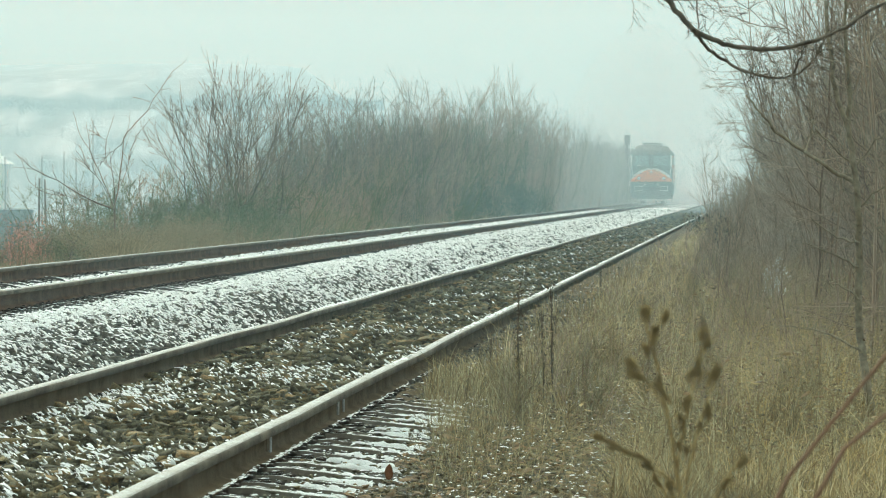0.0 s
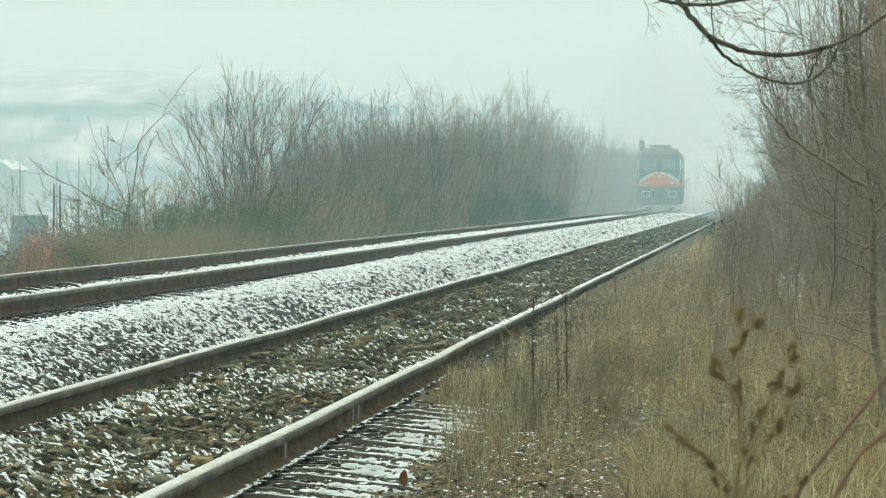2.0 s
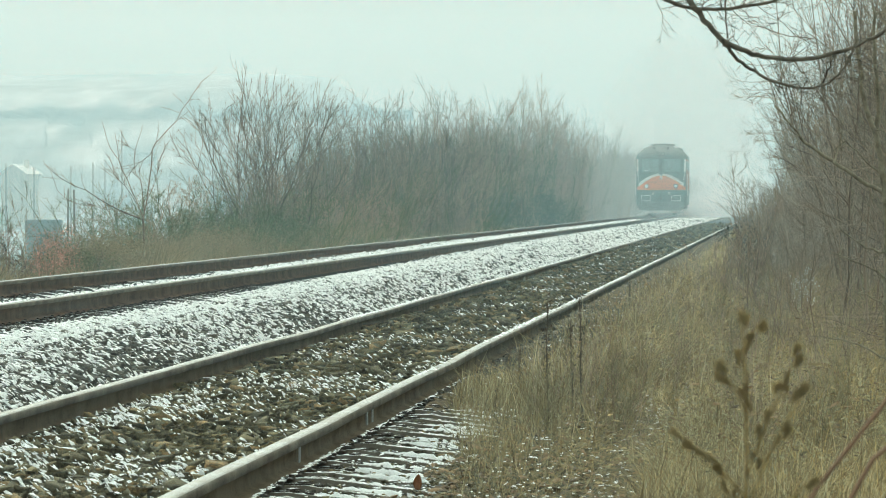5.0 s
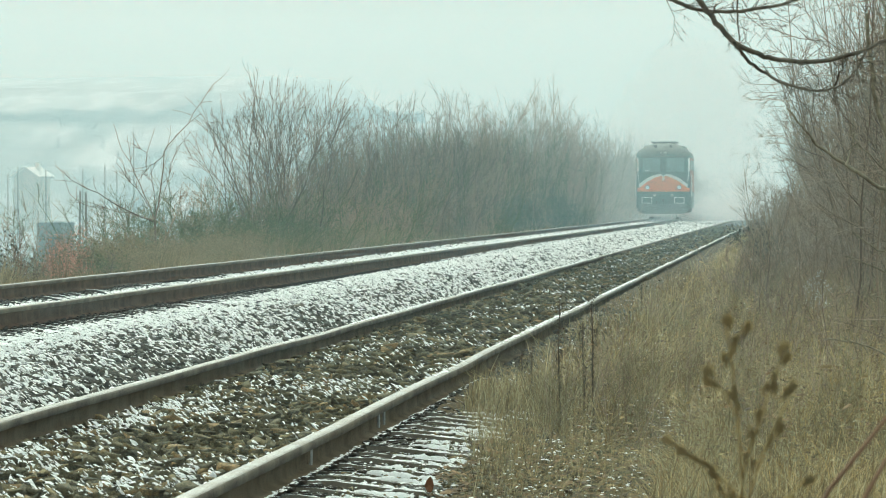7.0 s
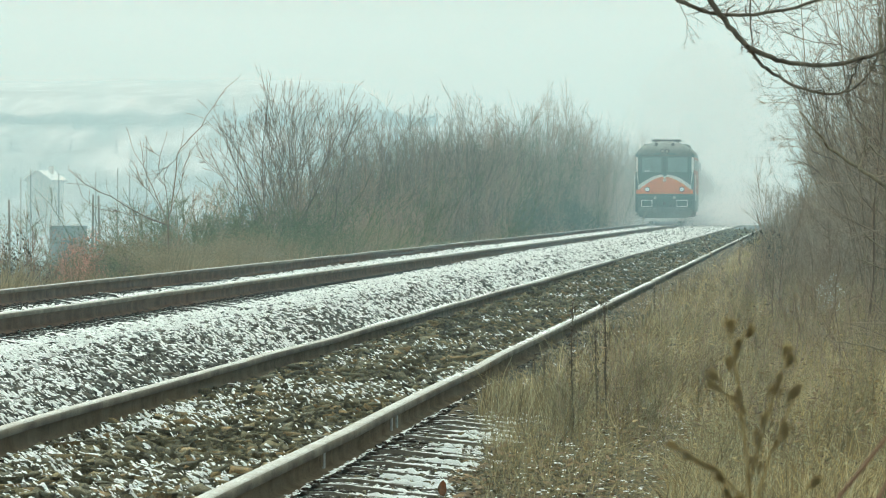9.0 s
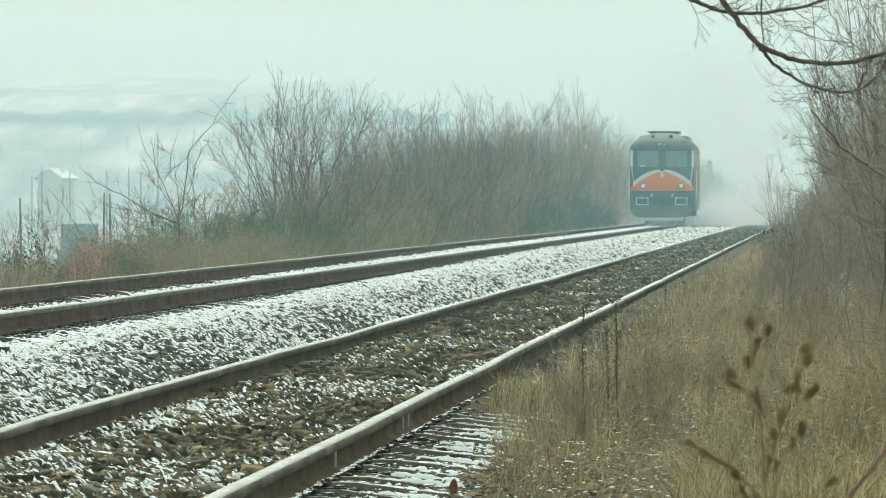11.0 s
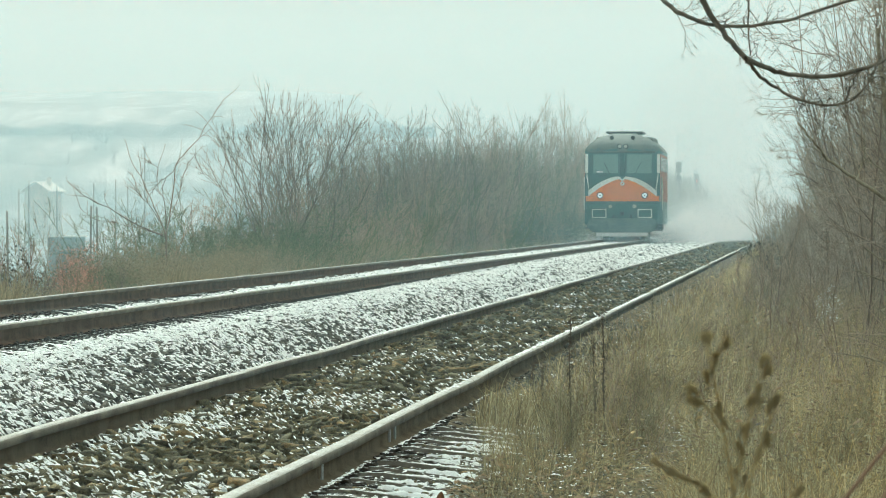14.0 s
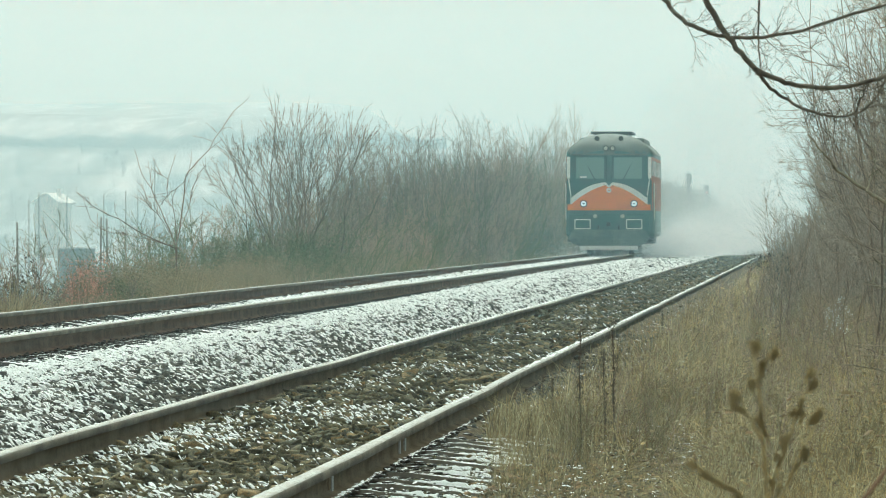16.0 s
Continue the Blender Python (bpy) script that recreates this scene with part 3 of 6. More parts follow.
def earth_shoulder():
    """Earth that has crept over the sleeper ends further along."""
    ss, oo = np.concatenate([np.arange(33, 140, 0.4), np.arange(140, 900, 10.0)]), np.linspace(-0.03, 1.3, 18)
    S, O = np.meshgrid(ss, oo, indexing="ij")
    rng = np.random.default_rng(15)
    Z = verge_z(S, O) + rng.normal(0, 0.012, S.shape)
    n, k = S.shape
    idx = np.arange(n * k).reshape(n, k)
    f = np.stack([idx[:-1, :-1], idx[1:, :-1], idx[1:, 1:], idx[:-1, 1:]], -1).reshape(-1, 4)
    ob = from_arrays("earth_shoulder", np.stack([O, S, Z], -1).reshape(-1, 3), f, M_SOIL)
    ob.matrix_basis = LINE
    tagged(ob, "dark earth with frost crept over the sleeper ends", "ground", kind="structure")


earth_shoulder()


def stone_meshes(mat, count=8, flat=1.0):
    """Angular crushed stones: hulls of a few points thrown into a low box."""
    made = []
    rng = random.Random(11)
    for i in range(count):
        bm = bmesh.new()
        sc = Vector((rng.uniform(0.9, 1.5), rng.uniform(0.6, 1.0), rng.uniform(0.30, 0.55) * flat)) * 0.5
        for k in range(9):
            p = Vector((rng.uniform(-1, 1), rng.uniform(-1, 1), rng.uniform(-1, 1)))
            p = p / max(abs(p.x), abs(p.y), abs(p.z)) * rng.uniform(0.75, 1.0)
            bm.verts.new((p.x * sc.x, p.y * sc.y, p.z * sc.z))
        bmesh.ops.convex_hull(bm, input=bm.verts[:])
        loose = [v for v in bm.verts if not v.link_faces]
        bmesh.ops.delete(bm, geom=loose, context="VERTS")
        bmesh.ops.recalc_face_normals(bm, faces=bm.faces[:])
        me = bpy.data.meshes.new("stone")
        bm.to_mesh(me)
        bm.free()
        me.materials.append(mat)
        me.calc_loop_triangles()
        made.append((me, np.array([v.co[:] for v in me.vertices]), np.array([t.vertices[:] for t in me.loop_triangles])))
    return made


def flake_meshes(mat, count=6):
    """Flat ragged scraps with a low ridge."""
    made = []
    rng = random.Random(12)
    for i in range(count):
        u = rng.uniform
        v = [(u(0.8, 1.4), u(-0.2, 0.2), -0.05), (u(-0.2, 0.2), u(0.4, 0.8), -0.05), (-u(0.8, 1.4), u(-0.2, 0.2), -0.05), (u(-0.2, 0.2), -u(0.4, 0.8), -0.05),
             (u(0.25, 0.6), u(-0.1, 0.1), u(0.16, 0.36)), (-u(0.25, 0.6), u(-0.1, 0.1), u(0.16, 0.36))]
        f = [(0, 1, 4), (1, 5, 4), (1, 2, 5), (2, 3, 5), (3, 4, 5), (3, 0, 4)]
        made.append((None, np.array(v), np.array(f)))
    return made


STONES_BROWN, STONES_GREY, LUMPS, LEAVES = stone_meshes(M_STONE), stone_meshes(M_STONE_GREY), flake_meshes(M_SNOW), flake_meshes(M_LITTER)


def scatter_stones(bed, shapes, s, o, z, size, singles, mat, name="loose_stones", slant=0.0):
    """Crushed stones over a bed: the first of them single objects, the rest joined. A slant tips snow to the lee side."""
    rng = np.random.default_rng(len(s))
    order = np.argsort(s)
    s, o, z, size = s[order], o[order], z[order], size[order]
    turn = rng.uniform(0, 3.1416, len(s))
    q = np.stack([np.cos(turn), np.zeros(len(s)), np.zeros(len(s)), np.sin(turn)], -1) + rng.normal(0, 0.06 if mat is M_SNOW else 0.11, (len(s), 4))
    if slant:
        a = rng.normal(math.radians(slant) / 2, 0.12, len(s))
        q = np.stack([np.cos(a), rng.normal(0, 0.12, len(s)), np.sin(a), rng.normal(0, 0.22, len(s))], -1)
    q /= np.linalg.norm(q, axis=1)[:, None]
    w, x, y, zz = q.T
    R = np.stack([1 - 2*(y*y+zz*zz), 2*(x*y-w*zz), 2*(x*zz+w*y), 2*(x*y+w*zz), 1-2*(x*x+zz*zz), 2*(y*zz-w*x),
                  2*(x*zz-w*y), 2*(y*zz+w*x), 1-2*(x*x+y*y)], -1).reshape(-1, 3, 3)
    kind = rng.integers(0, len(shapes), len(s))
    for i in range(min(singles, len(s))):
        ob = new("stone", shapes[kind[i]][0])
        ob.parent = bed
        m = Matrix(R[i].tolist()).to_4x4()
        ob.matrix_basis = Matrix.Translation((o[i], s[i], z[i])) @ m @ Matrix.Scale(float(size[i]), 4)
    V, F, base = [], [], 0
    for k, (me, v, t) in enumerate(shapes):
        sel = np.nonzero((kind == k) & (np.arange(len(s)) >= singles))[0]
        P = np.einsum("nij,vj->nvi", R[sel], v) * size[sel][:, None, None]
        P += np.stack([o[sel], s[sel], z[sel]], -1)[:, None]
        V.append(P.reshape(-1, 3))
        F.append((t[None] + (base + np.arange(len(sel)) * len(v))[:, None, None]).reshape(-1, 3))
        base += len(sel) * len(v)
    ob = from_arrays(name, np.concatenate(V), np.concatenate(F), mat, bed)
    if mat is M_SNOW:
        ob.data.polygons.foreach_set("use_smooth", np.ones(len(ob.data.polygons), bool))
    tagged(ob, kind="stuff")


def near_biased(rng, n, s0, s1, power=2.0):
    """Stations along the line, crowded towards the viewer's end."""
    u = rng.random(n)
    return (s0 ** (1 - power) + u * (s1 ** (1 - power) - s0 ** (1 - power))) ** (1 / (1 - power))


def sizes(rng, n, mean, spread, most):
    return np.minimum(rng.lognormal(math.log(mean), spread, n), most)


def make_stones():
    rng = np.random.default_rng(21)
    n = 29000
    s, o = near_biased(rng, n, 21, 360, 1.75), rng.uniform(-GAUGE + 0.06, -0.06, n) + NEAR_O
    crown = 0.03 * np.exp(-((o - NEAR_O + GAUGE) / 0.35) ** 2) * np.clip((s - 40) / 30, 0, 1)
    scatter_stones(BED_NEAR, STONES_BROWN, s, o, -0.183 + crown + heaped(s) + rng.uniform(-0.02, 0.016, n), sizes(rng, n, 0.053, 0.38, 0.11) * (1 + s / 260), 300, M_STONE)
    n = 60000
    s, o = near_biased(rng, n, 21, 250, 1.7), rng.uniform(-GAUGE + 0.06, -0.06, n) + NEAR_O
    u = o - NEAR_O
    drift = 0.55 * np.sin(s * 0.9 + 2 * o) + 0.55 * np.sin(s * 0.37 - 3.1 * o + 1) + 1.1 * np.exp(-((u + 1.3) / 0.3) ** 2) + 0.35 * np.clip((32 - s) / 8, 0, 1) - 0.92 - 0.4 * np.clip((s - 45) / 30, 0, 1) + rng.normal(0, 0.85, n)
    k = drift > 0.0
    scatter_stones(BED_NEAR, LUMPS, s[k], o[k], -0.172 + heaped(s[k]) + rng.uniform(-0.012, 0.016, k.sum()), sizes(rng, int(k.sum()), 0.0135, 0.45, 0.029), 0, M_SNOW, "snow_patches", 34)
    n = 900
    s = rng.uniform(22, 47, n)
    scatter_stones(BED_NEAR, LUMPS, s, NEAR_O + 0.082 + rng.normal(0, 0.006, n), -0.160 + rng.uniform(-0.004, 0.004, n), sizes(rng, n, 0.0075, 0.4, 0.014), 0, M_SNOW, "snow_on_rail_foot")
    n = 7000
    s, o = near_biased(rng, n, 21, 130, 2.0), rng.uniform(0.1, 1.2, n) ** 0.8 - 0.12
    k = (o > 0.42) | (s > 42)
    s, o, n = s[k], o[k], int(k.sum())
    scatter_stones(BED_NEAR, STONES_BROWN, s, o, np.maximum(verge_z(s, o), -0.222 - 0.1 * np.clip(o - 0.75, 0, 1)) + rng.uniform(-0.02, 0.015, n), sizes(rng, n, 0.024, 0.40, 0.055), 0, M_STONE)
    n = 7000
    s, o = near_biased(rng, n, 21, 150, 1.8), rng.uniform(0.15, 2.6, n)
    k = (o > 0.62) | (s > 44)
    s, o, n = s[k], o[k], int(k.sum())
    scatter_stones(BED_NEAR, LUMPS, s, o, np.maximum(verge_z(s, o), -0.222 - 0.1 * np.clip(o - 0.75, 0, 1)) + rng.uniform(0.0, 0.035, n), sizes(rng, n, 0.008, 0.4, 0.015), 0, M_SNOW, "snow_patches")
    n = 5500
    s, o = near_biased(rng, n, 22, 110, 1.8), rng.uniform(0.2, 2.6, n)
    o = np.where(s < 40, np.maximum(o, 0.46 + 0.1 * np.sin(s * 1.7)), o)
    scatter_stones(BED_NEAR, LEAVES, s, o, np.maximum(verge_z(s, o), -0.222 - 0.1 * np.clip(o - 0.75, 0, 1)) + rng.uniform(0.0, 0.03, n), sizes(rng, n, 0.018, 0.35, 0.032), 0, M_LITTER, "leaf_litter")
    n = 2600
    s, o = rng.uniform(22, 44, n), rng.uniform(0.02, 0.52, n)
    scatter_stones(BED_NEAR, LUMPS, s, o, np.interp(o, (0.0, 0.45), (-0.198, -0.236)) + rng.uniform(-0.008, 0.008, n), sizes(rng, n, 0.008, 0.45, 0.016), 0, M_SNOW, "snow_patches")
    for r, s0 in ((NEAR_O, 42), (NEAR_O - GAUGE, 50)):
        n = 5200
        s = near_biased(rng, n, s0, 260, 1.6)
        k = np.sin(s * 0.23 + r) + np.sin(s * 0.61) + rng.normal(0, 0.8, n) > np.interp(s, (s0, s0 + 15, 90), (1.6, 0.2, -0.6))
        n = int(k.sum())
        scatter_stones(BED_NEAR, LUMPS, s[k], r - 0.004 + rng.normal(0, 0.009, n), NEAR_Z - 0.001 + rng.uniform(-0.003, 0.002, n), sizes(rng, n, 0.013, 0.35, 0.022), 0, M_SNOW, "snow_on_rail_head")
    # the same ballast beside and behind the tripod
    n = 5200
    s, o = rng.uniform(-9, 21, n), rng.uniform(-GAUGE - 0.5, 0.6, n) + NEAR_O
    scatter_stones(BED_NEAR, STONES_BROWN, s, o, np.interp(o, (-1.6, 0, 0.6), (-0.19, -0.20, -0.24)) + rng.uniform(-0.02, 0.01, n), sizes(rng, n, 0.053, 0.38, 0.10), 0, M_STONE)
    n = 6000
    s, o = rng.uniform(-9, 36, n), rng.uniform(-SPACING + 0.35, -GAUGE - 0.25 + NEAR_O, n)
    scatter_stones(BED_MID, STONES_GREY, s, o, -0.15 - 0.045 * (o + SPACING) / 3 + rng.uniform(-0.015, 0.015, n), sizes(rng, n, 0.044, 0.34, 0.09), 0, M_STONE_GREY)
    n = 4200
    s = rng.uniform(38, 75, n)
    o = -0.05 + rng.random(n) * np.interp(s, (38, 46, 75), (0.35, 0.75, 0.6))
    scatter_stones(BED_NEAR, STONES_GREY, s, o, verge_z(s, o) + rng.uniform(-0.006, 0.010, n), sizes(rng, n, 0.024, 0.45, 0.06), 0, M_STONE_GREY, "gravel_on_the_shoulder")
    n = 1300
    s, o = rng.uniform(22, 46, n), rng.uniform(0.0, 0.42, n)
    scatter_stones(BED_NEAR, STONES_BROWN, s, o, np.interp(o, (0.0, 0.45), (-0.195, -0.235)) + rng.uniform(-0.01, 0.006, n), sizes(rng, n, 0.022, 0.45, 0.05), 0, M_STONE, "grit")
    n = 9000
    s, o = rng.uniform(27, 47, n), rng.uniform(0.12, 1.25, n)
    o = np.where(s < 40, np.maximum(o, 0.46 + 0.1 * np.sin(s * 1.7) + 0.1 * rng.random(n)), o)
    scatter_stones(BED_NEAR, LEAVES, s, o, np.maximum(verge_z(s, o), -0.222 - 0.1 * np.clip(o - 0.75, 0, 1)) + rng.uniform(-0.006, 0.006, n), sizes(rng, n, 0.012, 0.4, 0.024), 0, M_STONE, "grit")
    for n, mat, name, size in ((14000, M_GRASS_BROWN, "seed_chaff", 0.0085), (16000, M_GRASS_OLIVE, "grass_chaff", 0.0085), (4500, M_GRASS_TAWNY, "dark_chaff", 0.009), (7000, M_LITTER, "caught_leaves", 0.011)):
        s, o = near_biased(rng, n, 31, 110, 1.8), 0.55 + rng.random(n) ** 0.8 * 3.4
        k = o > np.interp(s, (30, 36, 44), (1.2, 0.8, 0.45))
        s, o, n = s[k], o[k], int(k.sum())
        scatter_stones(BED_NEAR, LEAVES, s, o, verge_z(s, o) + rng.gamma(2.0, 0.07, n), sizes(rng, n, size, 0.4, 0.045), 0, mat, name)
    n = 42000
    s, o = near_biased(rng, n, 36, 420, 1.6), rng.uniform(-SPACING + 0.45, -GAUGE - 0.1 + NEAR_O, n)
    z = -0.15 - 0.045 * (o + SPACING) / 3 + heaped(s) + rng.uniform(-0.015, 0.02, n)
    scatter_stones(BED_MID, STONES_GREY, s, o, z, sizes(rng, n, 0.044, 0.34, 0.09) * (1 + s / 240), 300, M_STONE_GREY)
    n = 50000
    s, o = near_biased(rng, n, 36, 450, 1.6), rng.uniform(-SPACING + 0.2, -GAUGE - 0.1 + NEAR_O, n)
    z = -0.128 - 0.045 * (o + SPACING) / 3 + heaped(s) + rng.uniform(-0.012, 0.02, n)
    k = 0.4 * np.sin(s * 0.35 + 3 * o) + 1.3 * np.exp(-((o + SPACING - 0.5) / 0.5) ** 2) + rng.normal(0, 1.1, n) > np.interp(s, (45, 75, 110, 170), (0.95, 0.65, -0.05, -1.3))
    s, o, z, n = s[k], o[k], z[k], int(k.sum())
    scatter_stones(BED_MID, LUMPS, s, o, z, sizes(rng, n, 0.0150, 0.4, 0.028) * (1 + s / 150), 0, M_SNOW, "snow_patches", 34)
    n = 26000
    s, o = near_biased(rng, n, 50, 400, 1.5), rng.uniform(-SPACING - GAUGE + 0.08, -SPACING - 0.08, n)
    scatter_stones(BED_FAR, LUMPS, s, o, FAR_RISE - 0.165 + 1.3 * heaped(s) + rng.uniform(-0.02, 0.02, n), sizes(rng, n, 0.026, 0.4, 0.05), 0, M_SNOW, "snow_patches")
    n = 10000
    s, o = near_biased(rng, n, 46, 300, 1.5), -SPACING + 0.12 + rng.random(n) ** 1.3 * 0.75
    scatter_stones(BED_MID, LUMPS, s, o, np.interp(o, (-SPACING, -SPACING + 0.75), (-0.100, -0.135)) + 1.3 * heaped(s) + rng.uniform(-0.012, 0.008, n), sizes(rng, n, 0.020, 0.4, 0.04), 0, M_SNOW, "drifted_snow")


def make_sleeper_snow():
    """Ragged ridges of drifted snow along the exposed sleeper ends."""
    rng = random.Random(44)
    shapes = []
    for k in range(7):
        bm = bmesh.new()
        rows = []
        for i in range(25):
            o = 0.20 + 0.0190 * i + rng.uniform(-0.004, 0.004)
            taper = min(1, 0.25 + i * 0.12, 0.25 + (24 - i) * 0.08)
            w, h = rng.uniform(0.024, 0.046) * taper, rng.uniform(0.013, 0.025) * taper
            c = 0.012 * math.sin(i * 0.5 + k) + rng.uniform(-0.005, 0.005)
            z = float(np.interp(o, (0.1, 0.23, 0.55), (-0.192, -0.204, -0.238))) + rng.uniform(-0.003, 0.003)
            rows.append([bm.verts.new(p) for p in ((o, c - w, z - 0.006), (o, c - w * 0.4, z + h), (o, c + w * 0.4, z + h), (o, c + w, z - 0.006))])
        for a, q in zip(rows, rows[1:]):
            if rng.random() < 0.05:
                continue
            for m in range(3):
                bm.faces.new((a[m], q[m], q[m + 1], a[m + 1]))
        me = bpy.data.meshes.new("snow_ridge")
        bm.to_mesh(me)
        bm.free()
        me.polygons.foreach_set("use_smooth", [True] * len(me.polygons))
        me.materials.append(M_SNOW)
        shapes.append(me)
    for k in range(42):
        ob = new("snow_ridge", rng.choice(shapes))
        ob.parent = NEAR_TRACK
        ob.matrix_basis = pose(NEAR_O + rng.gauss(0, 0.02), 18.0 + PITCH * k + rng.gauss(0, 0.02), 0, 0, 0, rng.gauss(0, 1.5))


make_stones()
make_sleeper_snow()


# ---------- branching growth ----------
class Growth:
    """Collects tapered three-sided shoots and turns them into one mesh."""

    def __init__(self, seed):
        self.rng = random.Random(seed)
        self.v, self.f, self.sides = [], [], 3

    def shoot(self, pts, r0, r1):
        n, base = len(pts), len(self.v)
        for i, p in enumerate(pts):
            d = (pts[min(i + 1, n - 1)] - pts[max(i - 1, 0)]).normalized()
            a = d.cross(Vector((0.31, 0.95, 0.1))).normalized()
            b = d.cross(a)
            r = r0 + (r1 - r0) * i / (n - 1)
            c = self.sides
            for k in range(c):
                t = k * 6.2832 / c
                self.v.append(p + a * (r * math.cos(t)) + b * (r * math.sin(t)))
            if i:
                q = base + c * (i - 1)
                for k in range(c):
                    m = (k + 1) % c
                    self.f += [(q + k, q + m, q + c + m), (q + k, q + c + m, q + c + k)]

    def bend(self, start, direction, length, steps, wobble, lift):
        pts, d = [start.copy()], direction.normalized()
        for i in range(steps):
            d = (d + Vector((self.rng.gauss(0, wobble), self.rng.gauss(0, wobble), self.rng.gauss(0, wobble) + lift))).normalized()
            pts.append(pts[-1] + d * (length / steps))
        return pts

    def spike(self, a, b, r):
        """A single tapering twig."""
        base = len(self.v)
        d = (b - a).normalized()
        u = d.cross(Vector((0.31, 0.95, 0.1))).normalized()
        w = d.cross(u)
        self.v += [a + u * r, a - u * (r * 0.5) + w * (r * 0.87), a - u * (r * 0.5) - w * (r * 0.87), b]
        self.f += [(base, base + 1, base + 3), (base + 1, base + 2, base + 3), (base + 2, base, base + 3)]

    def grow(self, start, direction, length, r, depth, kids, spread, lift, wobble=0.12, thin=0.004):
        if depth == 0:
            d = (direction.normalized() + Vector((0, 0, lift))).normalized()
            self.spike(start, start + d * length, max(thin, r))
            return
        pts = self.bend(start, direction, length, 4 if depth > 1 else 2, wobble * 1.3, lift)
        self.shoot(pts, r, max(thin * 0.6, r * 0.35))
        for i in range(kids[-depth]):
            t = self.rng.uniform(0.18, 1.0)
            j = min(int(t * (len(pts) - 1)), len(pts) - 2)
            p = pts[j].lerp(pts[j + 1], t * (len(pts) - 1) - j)
            d = (pts[j + 1] - pts[j]).normalized()
            side = d.orthogonal().normalized()
            side.rotate(Matrix.Rotation(self.rng.uniform(0, 6.283), 3, d))
            a = self.rng.gauss(spread, 0.18)
            self.grow(p, d * math.cos(a) + side * math.sin(a), length * self.rng.uniform(0.32, 0.6) * (1.15 - 0.5 * t),
                      max(thin, r * 0.5), depth - 1, kids, spread, lift, wobble, thin)

    def object(self, name, mat, parent=None, label=""):
        return from_arrays(name, [p[:] for p in self.v], self.f, mat, parent, label)


def shrub(name, height, stems, lean, kids, seed, mat, label, thin=0.006, r=0.03, lift=0.06, spread=0.5, group="", width=0.5):
    """A many-stemmed leafless shrub: an Empty with the stems and the twigs as parts."""
    ob = empty(name)
    main, fine = Growth(seed), Growth(seed + 500)
    rng = main.rng
    for i in range(stems):
        a, t = rng.uniform(0, 6.283), abs(rng.gauss(0, lean))
        start = Vector((rng.gauss(0, width), rng.gauss(0, width), -0.1))
        d = Vector((math.cos(a) * math.sin(t), math.sin(a) * math.sin(t), math.cos(t)))
        L = height * (0.42 + 0.63 * rng.random() ** 1.4)
        pts = main.bend(start, d, L, 6, 0.12, lift)
        main.shoot(pts, r * rng.uniform(0.7, 1.2), thin)
        for k in range(kids[0]):
            u = rng.uniform(0.08, 0.86)
            j = min(int(u * 6), 5)
            p = pts[j].lerp(pts[j + 1], u * 6 - j)
            dd = (pts[j + 1] - pts[j]).normalized()
            side = dd.orthogonal().normalized()
            side.rotate(Matrix.Rotation(rng.uniform(0, 6.283), 3, dd))
            b = rng.gauss(spread, 0.2)
            fine.grow(p, dd * math.cos(b) + side * math.sin(b), L * rng.uniform(0.16, 0.36) * (1.2 - 0.7 * u), max(thin, r * 0.35), len(kids) - 1,
                      kids[1:], spread, lift, 0.13, thin)
    tagged(main.object("trunk", mat, ob), kind="stuff")
    tagged(fine.object("crown", mat, ob), kind="stuff")
    return tagged(ob, label, "shrub", group)


def fork(g, f, p, d, length, r, depth, thin, spread=0.3, lift=0.045, sides=2):
    """A limb that wavers, throws side twigs and parts in two or three at its end."""
    pts = g.bend(p, d, length, 4, 0.055, lift)
    g.shoot(pts, r, r * 0.72)
    for k in range(sides):
        u = g.rng.uniform(0.15, 0.95)
        j = min(3, int(u * 4))
        a = (pts[j + 1] - pts[j]).normalized()
        side = a.orthogonal().normalized()
        side.rotate(Matrix.Rotation(g.rng.uniform(0, 6.283), 3, a))
        f.grow(pts[j].lerp(pts[j + 1], u * 4 - j), a * 0.85 + side * 0.5, length * g.rng.uniform(0.3, 0.75), max(thin, r * 0.35), 1, (2,), 0.5, lift, 0.12, thin)
    if depth == 0:
        return
    end = (pts[-1] - pts[-2]).normalized()
    turn = g.rng.uniform(0, 6.283)
    n = 3 if g.rng.random() < 0.25 else 2
    for k in range(n):
        side = end.orthogonal().normalized()
        side.rotate(Matrix.Rotation(turn + 6.283 * k / n + g.rng.gauss(0, 0.3), 3, end))
        a = abs(g.rng.gauss(spread, 0.12)) * (1.25 if k else 0.75)
        fork(g, f, pts[-1], end * math.cos(a) + side * math.sin(a), length * g.rng.uniform(0.66, 0.95), max(thin, r * (0.74 if k == 0 else 0.6)), depth - 1, thin, spread, lift, sides)


def forked_tree(name, stems, height, r, depth, seed, mat, label, category, group, thin=0.004, lean=0.3, width=0.3, spread=0.3, sides=2):
    """A bare small tree or large shrub with a few forking stems."""
    ob = empty(name)
    main, fine = Growth(seed), Growth(seed + 1)
    for i in range(stems):
        a, t = 6.283 * i / stems + main.rng.gauss(0, 0.4), abs(main.rng.gauss(lean, 0.1))
        d = Vector((math.cos(a) * math.sin(t), math.sin(a) * math.sin(t), math.cos(t)))
        fork(main, fine, Vector((main.rng.gauss(0, width), main.rng.gauss(0, width), -0.1)), d, height * main.rng.uniform(0.2, 0.3), r * main.rng.uniform(0.7, 1.1), depth, thin, spread, 0.045, sides)
    tagged(main.object("trunk", mat, ob), kind="stuff")
    tagged(fine.object("crown", mat, ob), kind="stuff")
    return tagged(ob, label, category, group)


